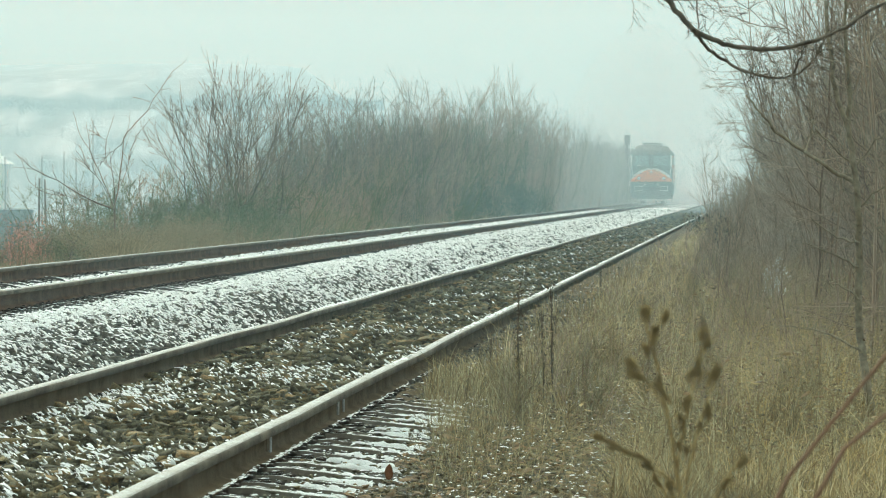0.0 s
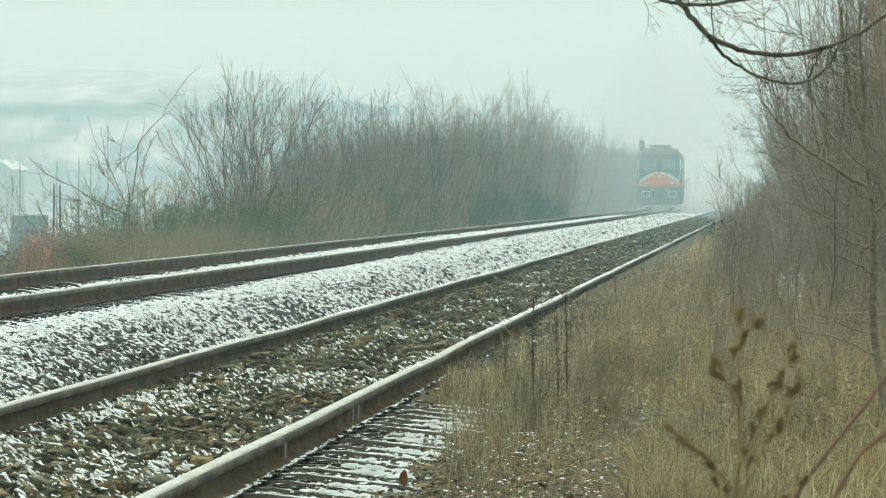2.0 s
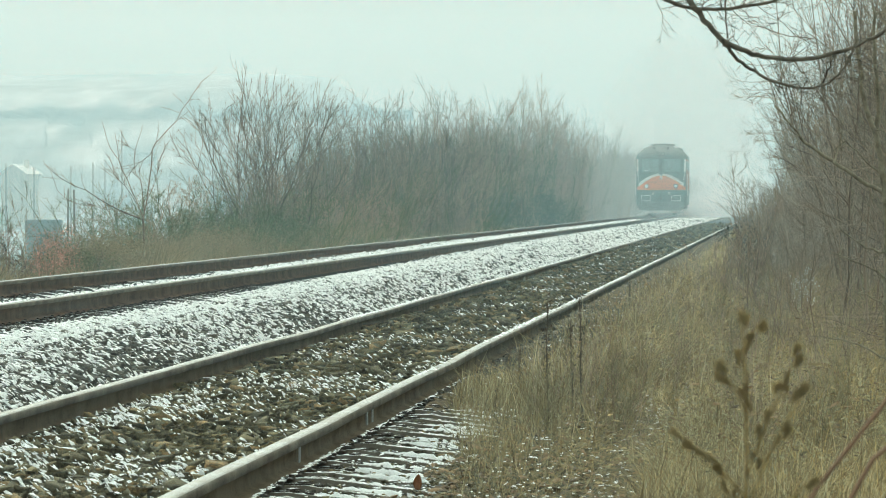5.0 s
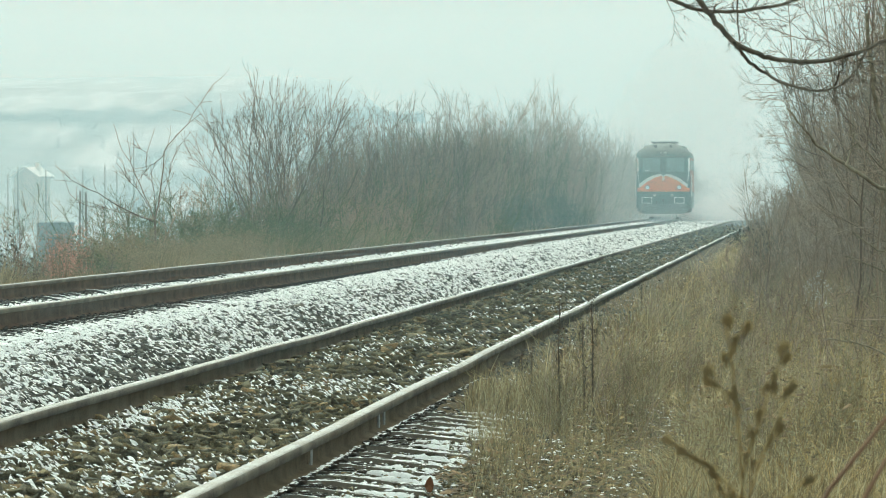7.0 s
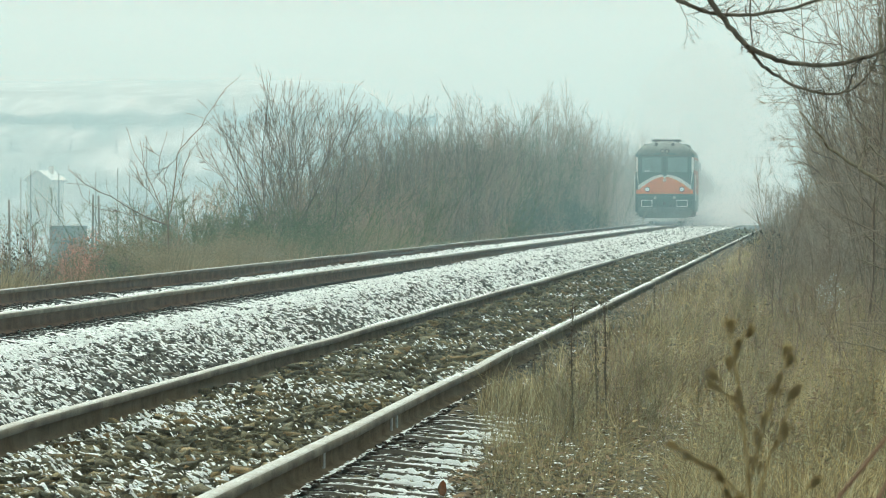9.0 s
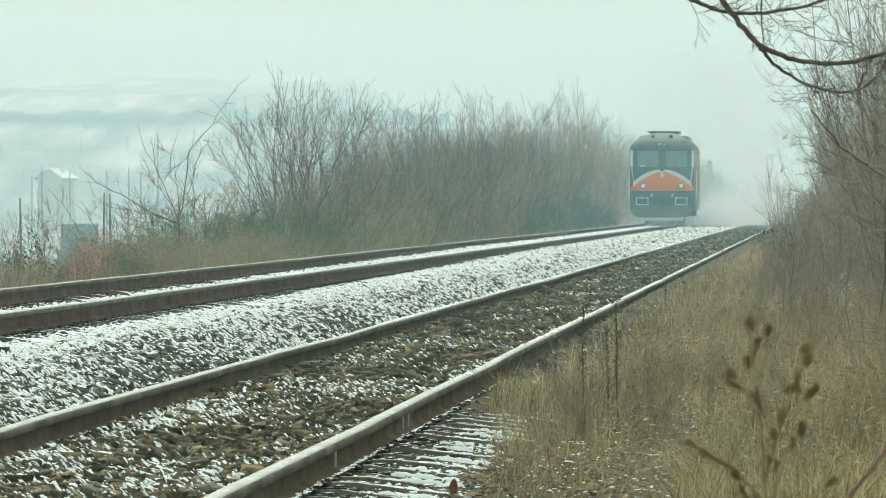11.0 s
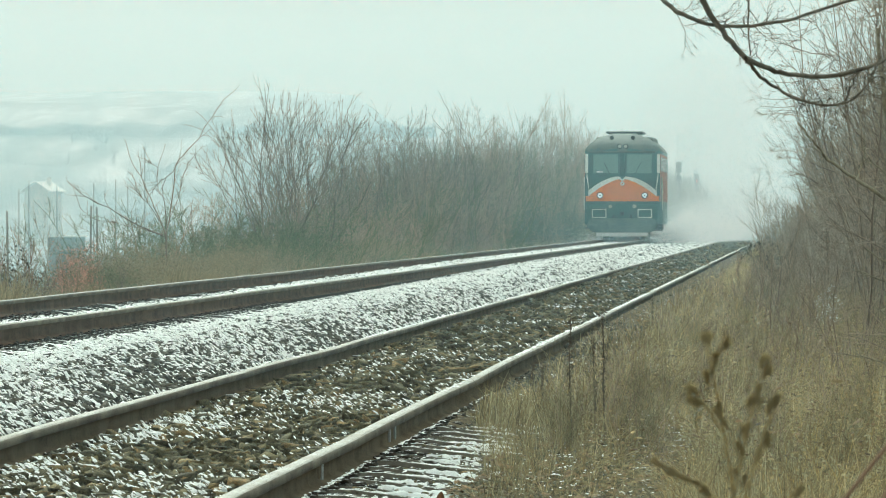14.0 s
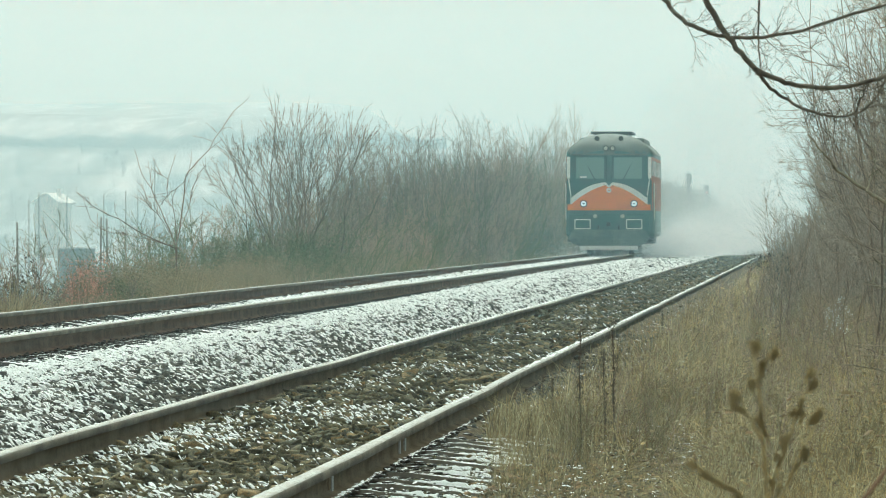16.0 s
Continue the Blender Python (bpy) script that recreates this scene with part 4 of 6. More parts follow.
# shrubs beyond the main track
def top_of(ob):
    """How high a thing's meshes reach above its foot, stray shoots left out."""
    z = np.concatenate([[v.co.z for v in ch.data.vertices] for ch in ob.children])
    return float(z.max()) * 0.96


def make_left_shrubs():
    rng = random.Random(4)
    kinds = []
    for i in range(3):
        kinds.append(forked_tree("bare_tree", (4, 4, 5)[i], 4.6, (0.027, 0.022, 0.024)[i], 4, 1030 + 7 * i, M_BARK_TREE, "bare many-stemmed small tree with dark forking branches", "tree",
                                 "trees along the main track", thin=0.0042, lean=(0.36, 0.28, 0.32)[i], spread=0.38, sides=1))
    for i in range(3, 6):
        kinds.append(shrub("bare_shrub", 4.6, 10, 0.30, (18, 7), 30 + i, (M_BARK, M_BARK_RED, M_BARK)[i % 3],
                           "leafless thicket shrub with reddish-brown twigs" if i % 3 == 1 else "tall leafless shrub with dense grey-brown upright shoots",
                           thin=0.0036, r=0.018, spread=0.62, group="shrubs along the main track", width=0.6))
    tops = [top_of(k) for k in kinds]
    used = set()
    places = []
    for s in [177 + 9.4 * k for k in range(12)] + [292 + 10 * k for k in range(56)]:
        places.append((s + rng.uniform(-2, 2), -9.8 - (0.8 if s > 280 else 0) + rng.uniform(-0.6, 0.6)))
        if s > 238:
            places.append((s + 6 + rng.uniform(-3, 3), -12.0 + rng.uniform(-0.9, 0.9)))
    for s, o in places:
        low = o < -11
        k = rng.randrange(3) + (3 if low or (s > 300 and rng.random() < 0.75) else 0)
        h = float(np.interp(s, (150, 162, 170, 190, 229, 287, 336, 395, 452, 510, 586, 680), (2.3, 3.0, 3.7, 3.55, 4.05, 5.0, 6.2, 7.4, 7.3, 6.6, 5.6, 5.4)))
        h *= rng.uniform(0.82, 1.06) * (0.7 if low else rng.choice((1, 1, 0.85)))
        z = float(ground_height(np.array([o]))[0])
        m = Matrix.Translation(along(s, o, z)) @ pose(0, 0, 0, 0, 0, rng.uniform(0, 360))
        if k in used:
            ob = copy_thing(kinds[k], m)
        else:
            used.add(k)
            ob = kinds[k]
        sc = (h - z) / tops[k]
        ob.matrix_basis = m @ Matrix.Diagonal((min(1.5, max(sc, 0.8)), min(1.5, max(sc, 0.8)), sc, 1))


make_left_shrubs()


def make_end_trees():
    """Three taller forked trees that close the thicket at its near end."""
    kinds = [forked_tree("thicket_tree", (3, 4)[i], 4.6, 0.032, 4, 1300 + 9 * i, M_BARK_TREE, "tall bare tree with fine dark forking twigs at the thicket's end", "tree",
                         "tall trees at the thicket's end", thin=0.0040, lean=0.36, spread=0.38, sides=1) for i in range(2)]
    tops = [top_of(k) for k in kinds]
    for i, (s, o, h, turn) in enumerate(((174, -9.8, 4.05, 20), (180, -10.1, 3.8, 110), (169.5, -9.6, 3.2, 200))):
        sc = (h + 0.7) / tops[i % 2]
        m = Matrix.Translation(along(s, o, -0.7)) @ pose(0, 0, 0, 0, 0, turn)
        ob = kinds[i] if i < 2 else copy_thing(kinds[i % 2], m)
        ob.matrix_basis = m @ Matrix.Diagonal((sc * 0.85, sc * 0.85, sc, 1))


make_end_trees()


def make_undergrowth():
    """Low dense brushwood along the foot of the tall shrubs."""
    rng = random.Random(14)
    looks = ((M_BARK_RED, "low dense reddish-brown brushwood under tall shrubs"), (M_BARK, "low dense grey-brown brushwood under tall shrubs"),
             (M_LICHEN, "low yellow-green lichened brushwood under tall shrubs"), (M_GRASS_TAWNY, "low tawny dead brushwood beside the bank grass"),
             (M_BARK_TREE, "dense dark brushwood far along the main track"))
    kinds = [shrub("brushwood_shrub", 2.4, 22, 0.5, (14, 6), 60 + i, looks[i][0], looks[i][1],
                   thin=0.0035 if i < 4 else 0.011, r=0.010 if i < 4 else 0.024, spread=0.7, group="brushwood along the main track", width=0.9, lift=0.03) for i in range(5)]
    tops, used = [top_of(k) for k in kinds], set()
    for i in range(354):
        s = 158 + 2.8 * i if i < 70 else 354 + 10 * (i - 70) if i < 100 else 150 + 2.6 * (i - 100) if i < 108 else 640 + 14 * (i - 108) if i < 124 else 222 + 3.6 * (i - 124) if i < 184 else 505 + 6 * (i - 184) if i < 228 else 575 + 2.0 * (i - 228)
        o = -9.9 - (0.9 if s > 240 else 0) - (1.3 if 124 <= i < 184 else -0.6 if i >= 184 else 0) + rng.uniform(-1.3, 0.3)
        s += rng.uniform(-2, 2)
        k = rng.choice((2, 2, 2, 1)) if s < 185 else rng.choice((0, 0, 1, 3, 3, 2, 2) if s < 320 else (0, 1, 1, 2, 2))
        if i >= 228:
            k = 4
        z = float(ground_height(np.array([o]))[0])
        h = float(np.interp(s, (150, 170, 200, 230, 300, 395, 450, 600, 820), (1.1, 1.7, 2.1, 2.7, 4.1, 6.2, 6.2, 5.0, 5.2))) * rng.uniform(0.7, 1.05)
        m = Matrix.Translation(along(s, o, z)) @ pose(0, 0, 0, 0, 0, rng.uniform(0, 360))
        ob = copy_thing(kinds[k], m) if k in used else kinds[k]
        used.add(k)
        sc = (h - z) / tops[k]
        ob.matrix_basis = m @ Matrix.Diagonal((1.35, 1.35, sc, 1))


make_undergrowth()


def leaf_clump(name, radius, height, count, size, seed, mat, label, group=""):
    rng = np.random.default_rng(seed)
    c = rng.normal(size=(count, 3))
    c /= np.linalg.norm(c, axis=1)[:, None]
    c *= (rng.random(count) ** 0.4)[:, None]
    lump = 1 + 0.25 * np.sin(c[:, 0] * 5 + seed) * np.cos(c[:, 2] * 4)
    c = c * np.array([radius, radius, height / 2]) * lump[:, None] + np.array([0, 0, height / 2])
    d1, d2 = rng.normal(size=(2, count, 3)) * size
    V = np.stack([c - d1 * 0.5, c + d2 * 0.3, c + d1 * 0.5, c - d2 * 0.3], 1).reshape(-1, 3)
    F = np.arange(count * 4).reshape(-1, 4)
    ob = empty(name)
    from_arrays("crown", V, F, mat, ob)
    g = Growth(seed)
    for i in range(5):
        g.shoot(g.bend(Vector((0, 0, -0.2)), Vector((g.rng.gauss(0, 0.3), g.rng.gauss(0, 0.3), 1)), height * 0.8, 4, 0.1, 0), 0.04, 0.01)
    g.object("trunk", M_BARK, ob)
    return tagged(ob, label, "bush", group)


bush = leaf_clump("evergreen_bush", 1.7, 2.7, 13000, 0.034, 3, M_EVERGREEN, "dark green evergreen bush among bare shrubs")
bush.matrix_basis = pose(*along(322, -9.1, -0.8))
for s, o, sc in ((283, -9.1, 0.6), (301, -9.0, 0.8), (345, -9.2, 0.85), (372, -9.3, 0.7), (398, -9.3, 0.6), (240, -9.0, 0.45)):
    copy_thing(bush, pose(*along(s, o, -0.8), 0, 0, s)).matrix_basis = pose(*along(s, o, -0.8), 0, 0, s) @ Matrix.Scale(sc, 4)
ivy = leaf_clump("lichen_bush", 1.3, 1.7, 5000, 0.02, 8, M_LICHEN, "yellow-green bush at the foot of bare shrubs")
ivy.matrix_basis = pose(*along(168, -9.1, -0.7))
copy_thing(ivy, pose(*along(160, -9.2, -0.9), 0, 0, 80))


redbush = leaf_clump("red_leaved_bush", 0.42, 1.15, 2400, 0.018, 27, M_RED_LEAF, "small bush with dull red leaves on the bank")
redbush.matrix_basis = pose(*along(112, -8.65, -0.56))
darkbush = leaf_clump("dark_bramble", 0.45, 1.2, 1500, 0.022, 29, M_DARK_LEAF, "dark bramble thicket on the bank")
darkbush.matrix_basis = pose(*along(108.5, -9.2, -0.70))
copy_thing(darkbush, pose(*along(105.5, -9.1, -0.75), 0, 0, 80))


# leaning sapling at the end of the thicket
def lone_sapling():
    ob = empty("leaning_sapling", pose(*along(132.5, -9.0, -0.7)))
    g, f = Growth(71), Growth(72)
    for r, chain in ((0.017, ((0, 0.60), (0.10, 1.21), (0.17, 1.80), (0.28, 1.98), (0.54, 2.28), (0.78, 2.62), (0.98, 2.93))),
                     (0.015, ((0, 0.60), (-0.50, 0.80), (-0.98, 1.08), (-1.34, 1.26), (-1.55, 1.42))),
                     (0.011, ((-0.07, 0.60), (-0.46, 0.77), (-0.83, 0.82), (-1.18, 0.88), (-1.46, 1.08))),
                     (0.014, ((-0.02, 0.64), (-0.11, 0.92), (-0.26, 1.25), (-0.42, 1.60), (-0.57, 1.84), (-0.66, 2.12))),
                     (0.010, ((-0.11, 0.84), (-0.31, 1.16), (-0.50, 1.36), (-0.66, 1.60))),
                     (0.010, ((0, 0.77), (-0.02, 1.16), (-0.12, 1.40), (-0.16, 1.76), (-0.31, 1.92))),
                     (0.008, ((0.16, 1.76), (0.02, 1.62), (-0.10, 1.55), (-0.2, 1.42))),
                     (0.009, ((0.05, 0.9), (0.2, 1.25), (0.26, 1.6), (0.38, 1.85)))):
        pts = []
        for (x0, z0), (x1, z1) in zip(chain, chain[1:]):
            for t in (0, 0.5):
                pts.append(Vector((x0 + (x1 - x0) * t + g.rng.gauss(0, 0.012), g.rng.gauss(0, 0.03), z0 + (z1 - z0) * t + 0.7 + g.rng.gauss(0, 0.012))))
        pts.append(Vector((chain[-1][0], 0, chain[-1][1] + 0.7)))
        g.shoot(pts, r * 0.78, 0.004)
        for k in range(9):
            j = g.rng.randrange(2, len(pts))
            f.grow(pts[j], (pts[j] - pts[j - 1]).normalized() + Vector((g.rng.gauss(0, .5), g.rng.gauss(0, .5), g.rng.gauss(.25, .4))), g.rng.uniform(0.15, 0.45), 0.005, 1, (2,), 0.45, 0.05, 0.12, 0.003)
    g.shoot([Vector((0, 0, -0.2)), Vector((0.02, 0, 0.6)), Vector((0, 0, 1.32))], 0.024, 0.018)
    g.object("trunk", M_BARK_TREE, ob)
    f.object("crown", M_BARK_TREE, ob)
    tagged(ob, "thin leaning leafless sapling in dry grass", "sapling")


lone_sapling()
for k, (s, o, h) in enumerate(((112, -9.1, 1.7), (109, -9.0, 1.5), (104.5, -9.3, 1.9), (106, -9.0, 1.6), (117, -8.9, 1.3), (102.5, -9.2, 1.8), (114, -9.1, 1.9), (101, -9.0, 1.5))):
    sh = shrub("low_shrub", h, 14, 0.45, (10, 4), 90 + k, (M_BARK_TREE, M_CANE, M_BARK_OLIVE, M_BARK_TREE)[k % 4], "low leafless shrub in tawny grass beside the line", thin=0.003, r=0.008, group="low shrubs by the line", width=0.25, lift=0.03)
    sh.matrix_basis = pose(*along(s, o, -0.65))


def make_bank_brush():
    """Soft tawny and olive mounds of fine dead growth on the bank."""
    rng = random.Random(23)
    looks = ((M_MOUND, "soft tawny mound of dead brush on the bank"), (M_MOUND, "olive-brown mound of dead brush on the bank"), (M_LICHEN, "yellow-green mossy brush on the bank"))
    kinds = [leaf_clump("bank_brush", 0.8, 1.05, 9000, 0.018, 120 + i, looks[i][0], looks[i][1], "dead brush on the bank") for i in range(3)]
    for i in range(44):
        s = 98 + 1.9 * i + rng.uniform(-1, 1)
        k = i if i < 3 else rng.choice((0, 0, 1, 1, 2))
        m = Matrix.Translation(along(s, rng.uniform(-9.3, -8.6), -0.8)) @ pose(0, 0, 0, 0, 0, rng.uniform(0, 360))
        ob = kinds[k] if i < 3 else copy_thing(kinds[k], m)
        ob.matrix_basis = m @ Matrix.Scale(rng.uniform(0.75, 1.1) * (1.1 if 116 < s < 150 else 0.6 if s < 114 else 0.85), 4)
    for i in range(22):
        s = 146 + 2.4 * i + rng.uniform(-1, 1)
        k = rng.choice((0, 1, 1))
        m = Matrix.Translation(along(s, rng.uniform(-9.6, -9.0), -0.8)) @ pose(0, 0, 0, 0, 0, rng.uniform(0, 360))
        copy_thing(kinds[k], m).matrix_basis = m @ Matrix.Scale(rng.uniform(0.9, 1.25), 4)


make_bank_brush()


# ---------- shrubs on the near verge ----------
def make_right_shrubs():
    rng = random.Random(17)
    kinds = [shrub("verge_shrub", 3.9, 12, 0.25, (12, 5, 3), 200 + i, (M_BRUSH, M_TWIG, M_BRUSH)[i], "dense leafless verge shrub with tangled brown twigs",
                   thin=0.0028, r=0.016, spread=0.62, group="shrubs on the near verge", width=0.5, lift=0.03) for i in range(3)]
    used = set()
    for i in range(118):
        if i < 40:
            s = 66 + 4.7 * i + rng.uniform(-1.5, 1.5)
            o = float(np.interp(s, (60, 100, 176, 260), (3.8, 3.4, 2.85, 2.8))) + rng.uniform(0, 1.0)
        elif i < 64:
            s = 60 + 6.5 * (i - 40) + rng.uniform(-2, 2)
            o = rng.uniform(4.4, 7.5) + max(0, s - 150) * 0.01
        elif i < 88:
            s = 64 + 4.0 * (i - 64) + rng.uniform(-2, 2)
            o = rng.uniform(3.9, 5.6)
        else:
            s = 88 + 3.6 * (i - 88) + rng.uniform(-1.5, 1.5)
            o = rng.uniform(3.2, 3.8)
        k = i % 3
        z = float(ground_height(np.array([o]))[0])
        sc = rng.uniform(0.8, 1.05) * (1.0 if i >= 88 else 1.35 if i >= 64 else 1.15 if s < 120 else 1.1)
        m = Matrix.Translation(along(s, o, z)) @ pose(0, 0, 0, 0, 0, rng.uniform(0, 360))
        if k in used:
            ob = copy_thing(kinds[k], m)
        else:
            used.add(k)
            ob = kinds[k]
        ob.matrix_basis = m @ Matrix.Diagonal((sc * 0.85, sc * 0.85, sc * (1.22 if i >= 88 else 1), 1))


make_right_shrubs()


def make_dense_brush():
    """Chest-high dense brush that closes the foot of the verge shrubs further along."""
    rng = random.Random(58)
    kinds = [shrub("dense_brush", 1.8, 18, 0.42, (12, 4), 240 + i, (M_BRUSH, M_TWIG)[i], "dense chest-high tangle of bare brown twigs", thin=0.003, r=0.009,
                   spread=0.65, group="dense brush beside the rails", width=0.3, lift=0.03) for i in range(2)]
    for i in range(30):
        s = 120 + 5 * i + rng.uniform(-2, 2)
        o = float(np.interp(s, (120, 160, 200, 270), (2.2, 1.7, 1.4, 1.35))) + rng.uniform(-0.1, 0.6)
        m = Matrix.Translation(along(s, o, -0.28)) @ pose(0, 0, 0, 0, 0, rng.uniform(0, 360))
        ob = kinds[i] if i < 2 else copy_thing(kinds[i % 2], m)
        ob.matrix_basis = m @ Matrix.Scale(rng.uniform(0.75, 1.15), 4)


make_dense_brush()


def verge_sapling(height, r, seed, mat):
    """A slim upright sapling with pale side branches."""
    ob = empty("verge_sapling")
    g, f = Growth(seed), Growth(seed + 1)
    pts = g.bend(Vector((0, 0, -0.1)), Vector((g.rng.gauss(0, 0.06), 0, 1)), height, 10, 0.09, 0.03)
    r *= 0.6
    g.shoot(pts, r, r * 0.3)
    for k in range(26):
        u = g.rng.uniform(0.08, 1.0)
        j = min(9, int(u * 10))
        a = g.rng.uniform(0, 6.283)
        f.grow(pts[j].lerp(pts[j + 1], u * 10 - j), Vector((math.cos(a), 0.5 * math.sin(a), g.rng.uniform(0.15, 0.8))), g.rng.uniform(0.35, 0.9) * (1.2 - 0.6 * u), r * 0.34, 2, (4, 2), 0.6, 0.02, 0.13, 0.0025)
    g.object("trunk", mat, ob)
    f.object("crown", mat, ob)
    return tagged(ob, "slim bare sapling with pale brown branches on the verge", "sapling", "saplings on the verge")


for k, (s, o, h, r) in enumerate(((50, 2.58, 3.4, 0.026), (53, 2.75, 3.2, 0.022), (47, 2.95, 3.0, 0.02), (60, 2.55, 3.3, 0.022), (70, 2.62, 3.2, 0.02), (57, 3.1, 3.3, 0.02), (44, 2.75, 2.4, 0.014), (68, 2.9, 3.8, 0.022), (80, 2.5, 4.0, 0.02), (62, 2.7, 3.8, 0.018), (55, 2.45, 4.2, 0.02), (58, 2.85, 4.4, 0.022), (72, 3.0, 4.6, 0.022), (52, 3.2, 4.2, 0.02), (49, 2.75, 4.0, 0.018), (88, 2.6, 4.6, 0.02), (62, 3.6, 5.0, 0.022), (70, 4.0, 5.4, 0.024), (78, 3.8, 5.2, 0.022), (85, 4.3, 5.6, 0.022), (66, 4.3, 5.4, 0.02), (92, 4.0, 5.4, 0.022))):
    verge_sapling(h, r, 700 + 3 * k, (M_BRUSH, M_TWIG)[k % 2]).matrix_basis = pose(*along(s, o, -0.27), 0, 0, 40 * k)
for k, (s, o, h) in enumerate(((100, 1.18, 1.25), (96, 1.3, 1.0), (92, 1.55, 0.9), (74, 1.7, 0.8), (120, 1.1, 1.0), (135, 1.2, 1.3), (128, 1.0, 0.9), (142, 1.3, 1.2), (150, 1.15, 1.1), (112, 1.35, 1.1), (160, 1.2, 1.3))):
    sh = shrub("verge_bramble", h, 12, 0.45, (7, 3), 160 + k, M_TWIG, "low tangled bare bramble beside the rails", thin=0.0035, r=0.008, group="brambles on the verge", width=0.22)
    sh.matrix_basis = pose(*along(s, o, -0.29))


twiggy = shrub("twiggy_weed", 1.75, 7, 0.15, (11, 2), 977, M_TWIG, "slim upright twiggy weed standing beside the rails", thin=0.0035, r=0.008, spread=0.3, group="twiggy weeds by the rails", width=0.10)
twiggy.matrix_basis = pose(*along(112, 1.50, -0.29))
copy_thing(twiggy, pose(*along(118, 1.60, -0.29), 0, 0, 130)).matrix_basis = pose(*along(118, 1.60, -0.29), 0, 0, 130) @ Matrix.Scale(0.75, 4)


def make_verge_trees():
    kinds = [forked_tree("verge_tree", 5, 4.2, 0.034, 4, 1100 + 5 * i, (M_BARK_TREE, M_BARK_OLIVE)[i], ("small bare tree with dark forking branches on the verge", "small bare tree with olive-grey forking branches on the verge")[i], "tree", "small trees on the verge",
                         thin=0.0026, lean=0.3, spread=0.42) for i in range(2)]
    for i, (s, o, sc) in enumerate(((58, 3.2, 0.6), (66, 3.4, 0.6), (74, 3.6, 0.65), (52, 3.3, 0.55), (70, 3.9, 0.8), (48, 3.3, 0.5))):
        m = Matrix.Translation(along(s, o, -0.28)) @ pose(0, 0, 0, 0, 0, 67 * i)
        ob = kinds[i] if i < 2 else copy_thing(kinds[i % 2], m)
        ob.matrix_basis = m @ Matrix.Scale(sc, 4)


make_verge_trees()


def make_low_brush():
    """Knee-high twiggy growth between the grass and the shrubs."""
    rng = random.Random(77)
    kinds = [shrub("low_brush", 1.1, 8, 0.5, (8, 3), 180 + i, (M_BRUSH, M_TWIG)[i], "knee-high tangle of bare brown twigs in grass", thin=0.002, r=0.006,
                   spread=0.6, group="low brush on the verge", width=0.25, lift=0.02) for i in range(2)]
    for i in range(46):
        s = 46 + 85 * rng.random() ** 1.2
        o = rng.uniform(1.5 + max(0, 90 - s) * 0.012, 3.6)
        m = Matrix.Translation(along(s, o, -0.28)) @ pose(0, 0, 0, 0, 0, rng.uniform(0, 360))
        ob = kinds[i] if i < 2 else copy_thing(kinds[i % 2], m)
        ob.matrix_basis = m @ Matrix.Scale(rng.uniform(0.55, 1.15), 4)


make_low_brush()
tussock = leaf_clump("frosted_tussock", 0.17, 0.5, 420, 0.014, 41, M_SNOW, "small tussock whitened with frost at the shrubs' edge")
tussock.matrix_basis = pose(*along(80, 2.08, -0.29))


# ---------- dry grass ----------
def blades(name, s, o, height, width, mat, label, seed, lean=0.35, wind=0.1):
    rng = np.random.default_rng(seed)
    n = len(s)
    x, y = along_np(s, o)
    z = np.where(o > 0, verge_z(s, np.maximum(o, 0.11)), ground_height(o)) - 0.03
    a = rng.uniform(0, 6.283, n)
    bend = np.abs(rng.normal(0, lean, n)) * height
    dx, dy = np.cos(a) * bend + wind * height, np.sin(a) * bend
    b = rng.uniform(-0.6, 0.6, n)
    wx, wy = np.cos(b) * width, np.sin(b) * width
    P = lambda t, k: np.stack([x + dx * (0.5 * t + 0.5 * t * t) + wx * k, y + dy * (0.5 * t + 0.5 * t * t) + wy * k, z + height * (t - 0.12 * t * t * np.minimum(1.5, bend / height))], -1)
    V = np.stack([P(0, -0.5), P(0, 0.5), P(0.55, -0.42), P(0.55, 0.42), P(1.0, 0.0)], 1).reshape(-1, 3)
    q = (np.arange(n) * 5)[:, None]
    F = np.concatenate([q + np.array([[0, 1, 3]]), q + np.array([[0, 3, 2]]), q + np.array([[2, 3, 4]])])
    ob = from_arrays(name, V, F, mat)
    return tagged(ob, label, "grass", kind="stuff")


